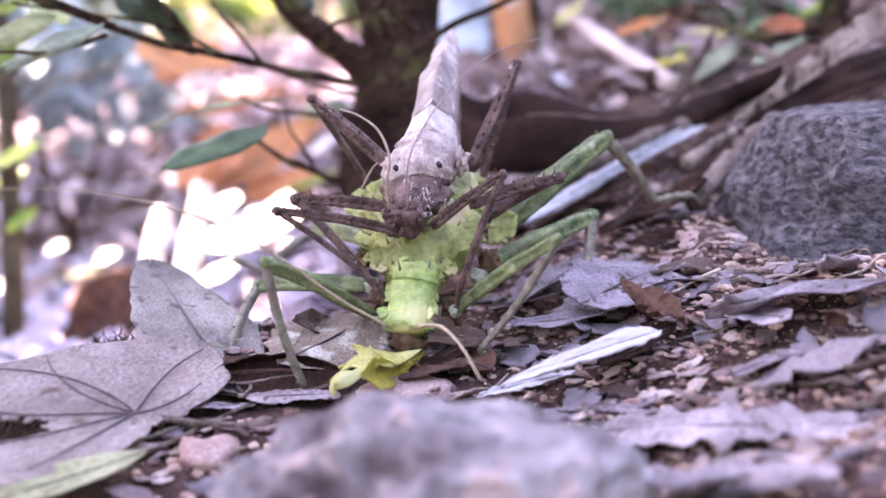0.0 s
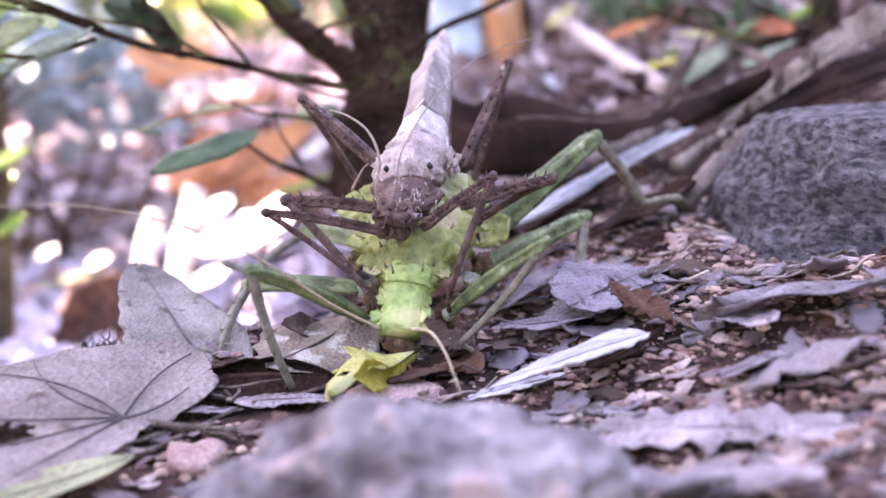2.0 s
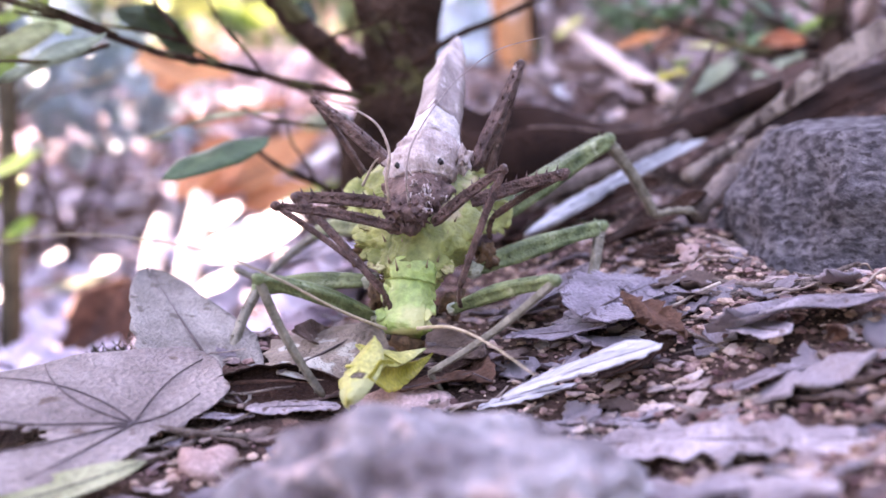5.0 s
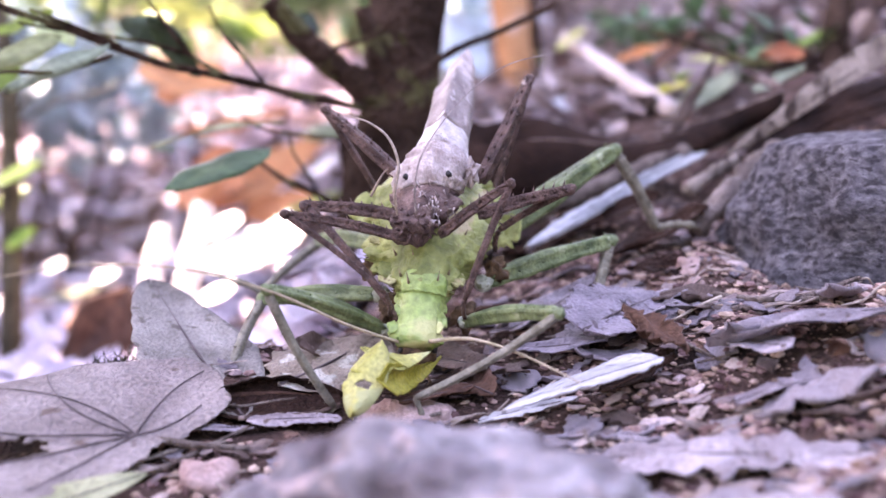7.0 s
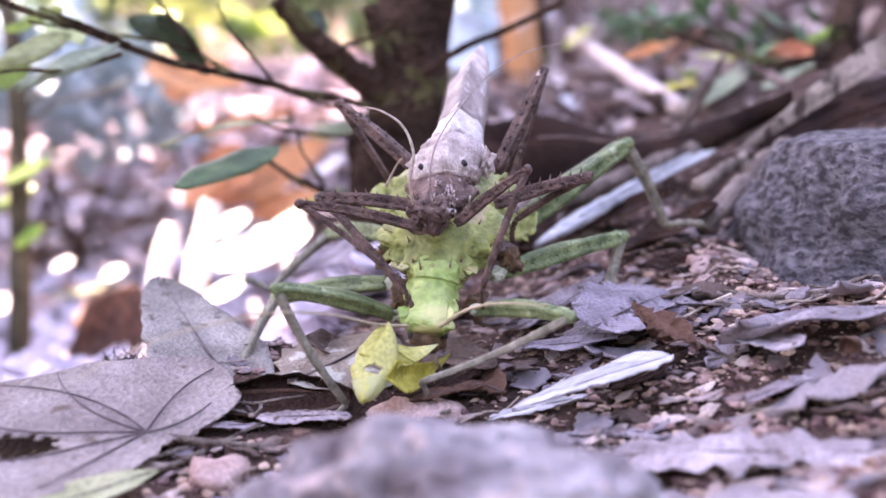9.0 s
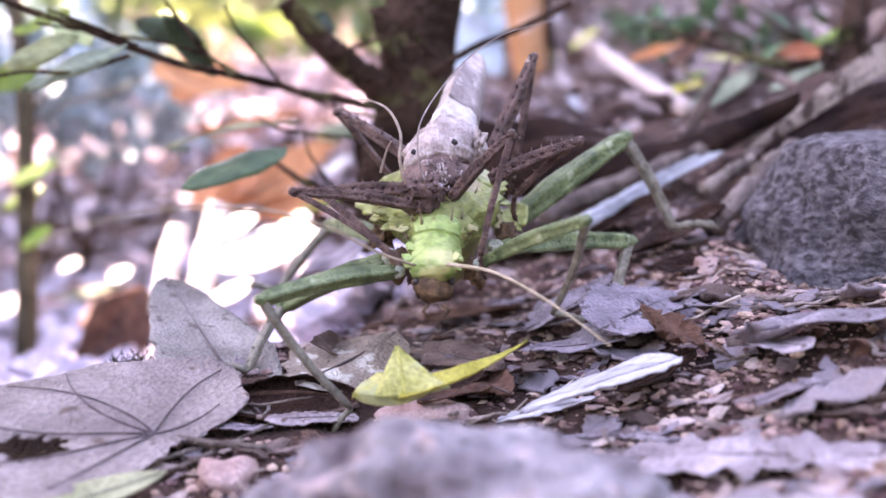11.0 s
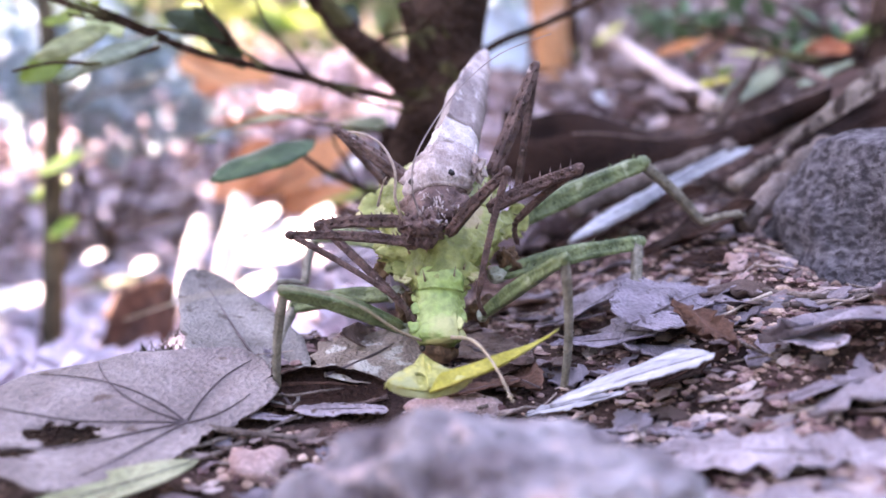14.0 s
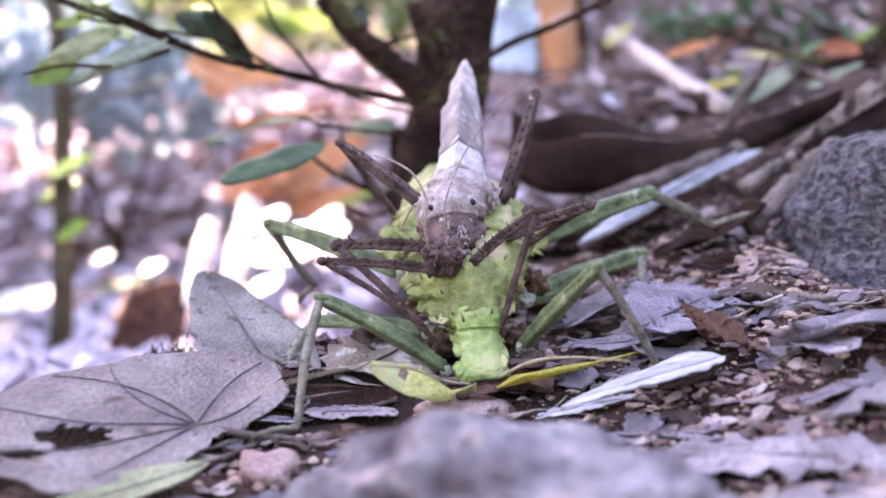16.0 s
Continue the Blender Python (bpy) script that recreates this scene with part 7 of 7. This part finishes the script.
def legs():
    for k, leg in enumerate(LEGS):
        l1, l2 = leg["sizes"]
        r = leg["r"]
        fem = part("femur", limb_mesh(l1, r * 0.80, r * 0.86, k + 40.0, 11, 0.55, 0.30, 0.5), F_LEG, FEMALE, "spiny green femur")
        bm = bmesh.new()
        lump(bm, (r * 0.78, r * 0.78, r * 0.95), 0.4, k * 2.3, 2)
        bm.transform(Matrix.Translation((0, 0, l1)))
        part("knee", bm, F_LEG, fem, "rounded green knee")
        bm = bmesh.new()
        lump(bm, (r * 0.95, r * 0.95, r * 1.1), 0.3, k * 2.9, 2)
        part("hip", bm, F_HIP, fem, "pale grey-green hip joint")
        shin = part("tibia", limb_mesh(l2, r * 0.58, r * 0.46, k + 60.0, 5, 0.25, 0.0), F_SHIN, FEMALE, "slender olive shin")
        tarsus = part("tarsus", foot_mesh(r * 0.42, 0.013 if k == 2 else 0.010), F_SHIN, shin, "jointed clawed foot")
        tarsus.matrix_basis = Matrix.Translation((0, 0, l2)) @ pose(0, 0, 0, -66)
        leg["femur"], leg["shin"] = fem, shin


legs()


def antenna(pts, r):
    """A curved antenna from its root at the origin; its chord lies along z."""
    line = smooth_line(pts, 34)
    base, chord = line[0], (line[-1] - line[0])
    m = along(base, line[-1], Vector((0, 0, 1))).inverted()
    bm = bmesh.new()
    tube(bm, [m @ p for p in line], [r * (1 - 0.72 * i / 33) for i in range(34)], 6)
    return part("antenna", bm, F_HORN, FEMALE, "long tan jointed antenna")


ANTENNA_L = antenna([(-0.0143, 0.2389, 0.012), (-0.0257, 0.2302, 0.021), (-0.0401, 0.2191, 0.0344), (-0.056, 0.2106, 0.0444), (-0.0761, 0.2044, 0.0503), (-0.0933, 0.1995, 0.0512)], 0.00045)
ANTENNA_R = antenna([(-0.0061, 0.2389, 0.012), (-0.0006, 0.2262, 0.015), (0.004, 0.2099, 0.0145), (0.0078, 0.1913, 0.0122)], 0.0006)
ANTENNAE = [
    (ANTENNA_L, (-0.0143, 0.2389, 0.012), [(0, (-0.0933, 0.1995, 0.0512)), (1.5, (-0.0911, 0.1996, 0.0480)), (3.5, (-0.0922, 0.1991, 0.0461)), (6, (-0.0939, 0.1975, 0.0384)), (7, (-0.0933, 0.1972, 0.0368)), (8, (-0.0849, 0.1969, 0.0361)),
                                    (8.5, (-0.0713, 0.1965, 0.0337)), (9, (-0.0528, 0.1846, 0.0219)), (11.5, (-0.0515, 0.1879, 0.0469)), (12, (-0.0464, 0.1869, 0.0414)), (12.5, (-0.0475, 0.1749, 0.0267)), (13, (-0.0480, 0.1744, 0.0265)),
                                    (13.5, (-0.0537, 0.1855, 0.0326)), (14, (-0.0521, 0.1846, 0.0270)), (14.5, (-0.0571, 0.1824, 0.0167)), (15, (-0.0554, 0.1830, 0.0205)), (16, (-0.0482, 0.1723, 0.0130))]),
    (ANTENNA_R, (-0.0061, 0.2389, 0.012), [(0, (0.0078, 0.1913, 0.0122)), (1.5, (0.0053, 0.1931, 0.0095)), (3.5, (0.0072, 0.1938, 0.0134)), (6, (0.0190, 0.2160, 0.0132)), (7, (0.0209, 0.2159, 0.0132)), (8.5, (0.0202, 0.2161, 0.0130)),
                                    (9, (0.0047, 0.2254, 0.0225)), (11.5, (0.0311, 0.2060, 0.0232)), (12.5, (0.0384, 0.1955, 0.0138)), (13, (0.0246, 0.1959, 0.0193)), (13.5, (0.0159, 0.2166, 0.0242)), (14, (-0.0017, 0.2141, 0.0109)),
                                    (14.5, (0.0246, 0.2071, 0.0237)), (15, (0.0267, 0.2065, 0.0181)), (16, (0.0269, 0.2061, 0.0172))]),
]


# ---- the yellow leaf that is being eaten ----
def yellow_leaf():
    root = thing("yellow_leaf", (-0.0118, 0.2283, 0.0027), "yellow-green half-eaten leaf under the insect's head", "leaf")
    bm = bmesh.new()
    nu, nv = 40, 22
    rows = []
    for i in range(nu):
        s = i / (nu - 1)
        up = (0.0054 + 0.0010 * noise.noise(Vector((s * 7, 1, 4)))) * math.sin(math.pi * s) ** 0.6
        down = 0.0046 * math.sin(math.pi * s) ** 0.6
        row = []
        for j in range(nv):
            v = j / (nv - 1)
            y = -down + (up + down) * v
            fold = 0.0022 * (2 * v - 0.8) ** 2
            row.append(Vector((s * 0.0212, y + 0.0003 * noise.noise(Vector((s * 16, v * 3, 2))) * v, fold + 0.0009 * noise.noise(Vector((s * 4, v * 3, 3))))))
        rows.append(row)

    def gone(i, j):
        s, v = (i + 0.5) / nu, (j + 0.5) / nv
        return (s - 0.60) ** 2 / 0.060 ** 2 + (v - 0.45) ** 2 / 0.19 ** 2 < 1 + 0.7 * noise.noise(Vector((s * 22, v * 11, 0)))

    close_sheet(bm, sheet(bm, rows, 0.00035), nu, nv, gone)
    lobe = part("leaf_lobe", bm, YELLOW, root, "chewed yellow lobe with a small hole")
    bm = bmesh.new()
    tube(bm, [(0.0212 * (0.45 + 0.03 * i / 11), 0.0046 - 0.0066 * i / 11, 0.0022 * (0.2 - 0.9 * (1 - i / 11)) ** 2 + 0.0003) for i in range(12)], [0.0005 * (1 - 0.5 * i / 11) for i in range(12)], 6)
    part("midrib", bm, YELLOW_RIB, lobe, "raised yellow midrib")
    bm = bmesh.new()
    blade(bm, 0.038, 0.0085, nu=34, nv=10, curl=0.10, cup=0.45, wave=0.0006, thick=0.0004, blunt=0.95, jag=0.15, seed=4.0, fat=0.14)
    for v in bm.verts:
        s = v.co.x / 0.038
        v.co.y += 0.009 * (s * s - s)
    tail = part("leaf_tail", bm, YELLOW_TAIL, root, "narrow rolled tail of the blade")
    # a corner of the blade folded up to a peak
    bm = bmesh.new()
    rows = []
    for i in range(26):
        s = i / 25
        top = 0.0140 * min(s / 0.42, (1 - s) / 0.58) ** 0.9 + 0.0004
        row = []
        for j in range(12):
            v = j / 11
            p = Vector((s * 0.0172, top * v, 0.0026 * (s - 0.42) ** 2 * 4 - 0.0020 * v * v))
            row.append(p + Vector((0, 0, 0.0007 * noise.noise(Vector((s * 5, v * 3, 8))))))
        rows.append(row)
    close_sheet(bm, sheet(bm, rows, 0.00035), 26, 12, lambda i, j: False)
    fold = part("leaf_fold", bm, YELLOW, root, "olive-yellow corner folded to a peak")
    bm = bmesh.new()
    tube(bm, [(0.0072, 0.0130 * i / 9, -0.0020 * (i / 9) ** 2 + 0.0006) for i in range(10)], [0.0004 * (1 - 0.05 * i) for i in range(10)], 6)
    part("midrib", bm, YELLOW_RIB, fold, "raised yellow midrib")
    return root, (lobe, tail, fold)


LEAF, LEAF_PIECES = yellow_leaf()
# base, tip and side of the lobe, then of the rolled tail, and of the folded corner, over time
LEAF_ROWS = [
    (0, (-0.0184, 0.2343, 0.0081), (-0.0256, 0.2145, 0.0038), (-0.0263, 0.2331, 0.0065), (-0.0194, 0.2169, 0.0057), (-0.0076, 0.2498, 0.0017), (-0.0163, 0.2309, 0.0103)),
    (3.5, (-0.0169, 0.2340, 0.0104), (-0.0237, 0.2149, 0.0037), (-0.0250, 0.2325, 0.0071), (-0.0179, 0.2174, 0.0066), (-0.0059, 0.2502, 0.0027), (-0.0147, 0.2314, 0.0113)),
    (6, (-0.0171, 0.2291, 0.0163), (-0.0218, 0.2159, 0.0038), (-0.0255, 0.2240, 0.0114), (-0.0171, 0.2188, 0.0087), (-0.0048, 0.2516, 0.0053), (-0.0139, 0.2327, 0.0136)),
    (7, (-0.0155, 0.2291, 0.0169), (-0.0210, 0.2158, 0.0039), (-0.0242, 0.2240, 0.0120), (-0.0161, 0.2189, 0.0097), (-0.0036, 0.2516, 0.0065), (-0.0128, 0.2328, 0.0146)),
    (9, (-0.0163, 0.2300, 0.0206), (-0.0211, 0.2173, 0.0048), (-0.0252, 0.2237, 0.0142), (-0.0164, 0.2191, 0.0096), (-0.0038, 0.2518, 0.0064), (-0.0131, 0.2330, 0.0146)),
    (9.6, (-0.0163, 0.2300, 0.0206), (-0.0211, 0.2173, 0.0048), (-0.0252, 0.2237, 0.0142), (-0.0164, 0.2191, 0.0096), (-0.0038, 0.2518, 0.0064), (-0.0131, 0.2330, 0.0146)),
    (11.3, (-0.0048, 0.2207, 0.0087), (-0.0259, 0.2122, 0.0085), (-0.0150, 0.2257, 0.0170), (-0.0146, 0.2125, 0.0065), (0.0193, 0.2329, 0.0169), (-0.0004, 0.2287, 0.0117)),
    (14.2, (-0.0048, 0.2207, 0.0087), (-0.0259, 0.2122, 0.0085), (-0.0150, 0.2257, 0.0170), (-0.0146, 0.2125, 0.0065), (0.0193, 0.2329, 0.0169), (-0.0004, 0.2287, 0.0117)),
    (15, (-0.0065, 0.2187, 0.0067), (-0.0274, 0.2122, 0.0090), (-0.0166, 0.2248, 0.0145), (-0.0172, 0.2140, 0.0058), (0.0179, 0.2334, 0.0122), (-0.0027, 0.2322, 0.0104)),
    (16, (-0.0111, 0.2166, 0.0058), (-0.0302, 0.2172, 0.0125), (-0.0158, 0.2259, 0.0140), (-0.0010, 0.2305, 0.0034), (0.0323, 0.2393, 0.0087), (0.0173, 0.2745, -0.0029)),
]
FOLD_ROWS = [
    (0, (-0.0158, 0.2222, 0.0051), (-0.0067, 0.2367, 0.0034), (-0.0142, 0.2415, 0.0071)),
    (3.5, (-0.0144, 0.2227, 0.0061), (-0.0055, 0.2372, 0.0045), (-0.0127, 0.2420, 0.0082)),
    (6, (-0.0140, 0.2233, 0.0089), (-0.0060, 0.2378, 0.0080), (-0.0121, 0.2426, 0.0112)),
    (7, (-0.0129, 0.2233, 0.0099), (-0.0053, 0.2378, 0.0088), (-0.0110, 0.2425, 0.0120)),
    (9, (-0.0134, 0.2235, 0.0101), (-0.0052, 0.2393, 0.0101), (-0.0107, 0.2453, 0.0141)),
    (9.6, (-0.0134, 0.2236, 0.0102), (-0.0054, 0.2393, 0.0100), (-0.0106, 0.2454, 0.0142)),
    (11.3, (-0.0208, 0.2113, 0.0064), (-0.0044, 0.2142, 0.0066), (-0.0124, 0.2232, 0.0200)),
    (13.7, (-0.0208, 0.2113, 0.0064), (-0.0044, 0.2142, 0.0066), (-0.0124, 0.2232, 0.0200)),
    (14.4, (-0.0239, 0.2165, 0.0062), (-0.0067, 0.2194, 0.0067), (-0.0165, 0.2380, 0.0049)),
    (16, (-0.0236, 0.2208, 0.0045), (-0.0052, 0.2212, 0.0035), (-0.0142, 0.2426, 0.0023)),
]



def motions():
    times = [i / 4 for i in range(65)]
    walk(FEMALE, [(t, body_pose(F_BODY, t)) for t in times])
    walk(MALE, [(t, body_pose(M_BODY, t)) for t in times])
    for leg in LEGS:
        rows_femur, rows_shin = [], []
        for t in times:
            body = body_pose(F_BODY, t)
            inv = body.inverted()
            hip = body @ (Vector(leg["hip"]) - F_AT)
            knee, foot = leg_rows(leg, t)
            knee = hip + (knee - hip).normalized() * leg["sizes"][0]
            out = Vector((leg["side"] * 0.5, -0.3, 0.8))
            rows_femur.append((t, inv @ along(hip, knee, out)))
            rows_shin.append((t, inv @ along(knee, foot, Vector((leg["side"], -0.2, 0.3)))))
        walk(leg["femur"], rows_femur)
        walk(leg["shin"], rows_shin)
    for ob, base, track in ANTENNAE:
        rows = []
        for t in times:
            body = body_pose(F_BODY, t)
            root = body @ (Vector(base) - F_AT)
            rows.append((t, body.inverted() @ along(root, ease(track, t), Vector((0, 0, 1)))))
        walk(ob, rows)
    still = Matrix.Translation(LEAF.location)
    for piece, rows, k in zip(LEAF_PIECES, (LEAF_ROWS, LEAF_ROWS, FOLD_ROWS), (1, 4, 1)):
        walk(piece, [(row[0], still.inverted() @ three(row[k], row[k + 1], row[k + 2])) for row in rows])


motions()
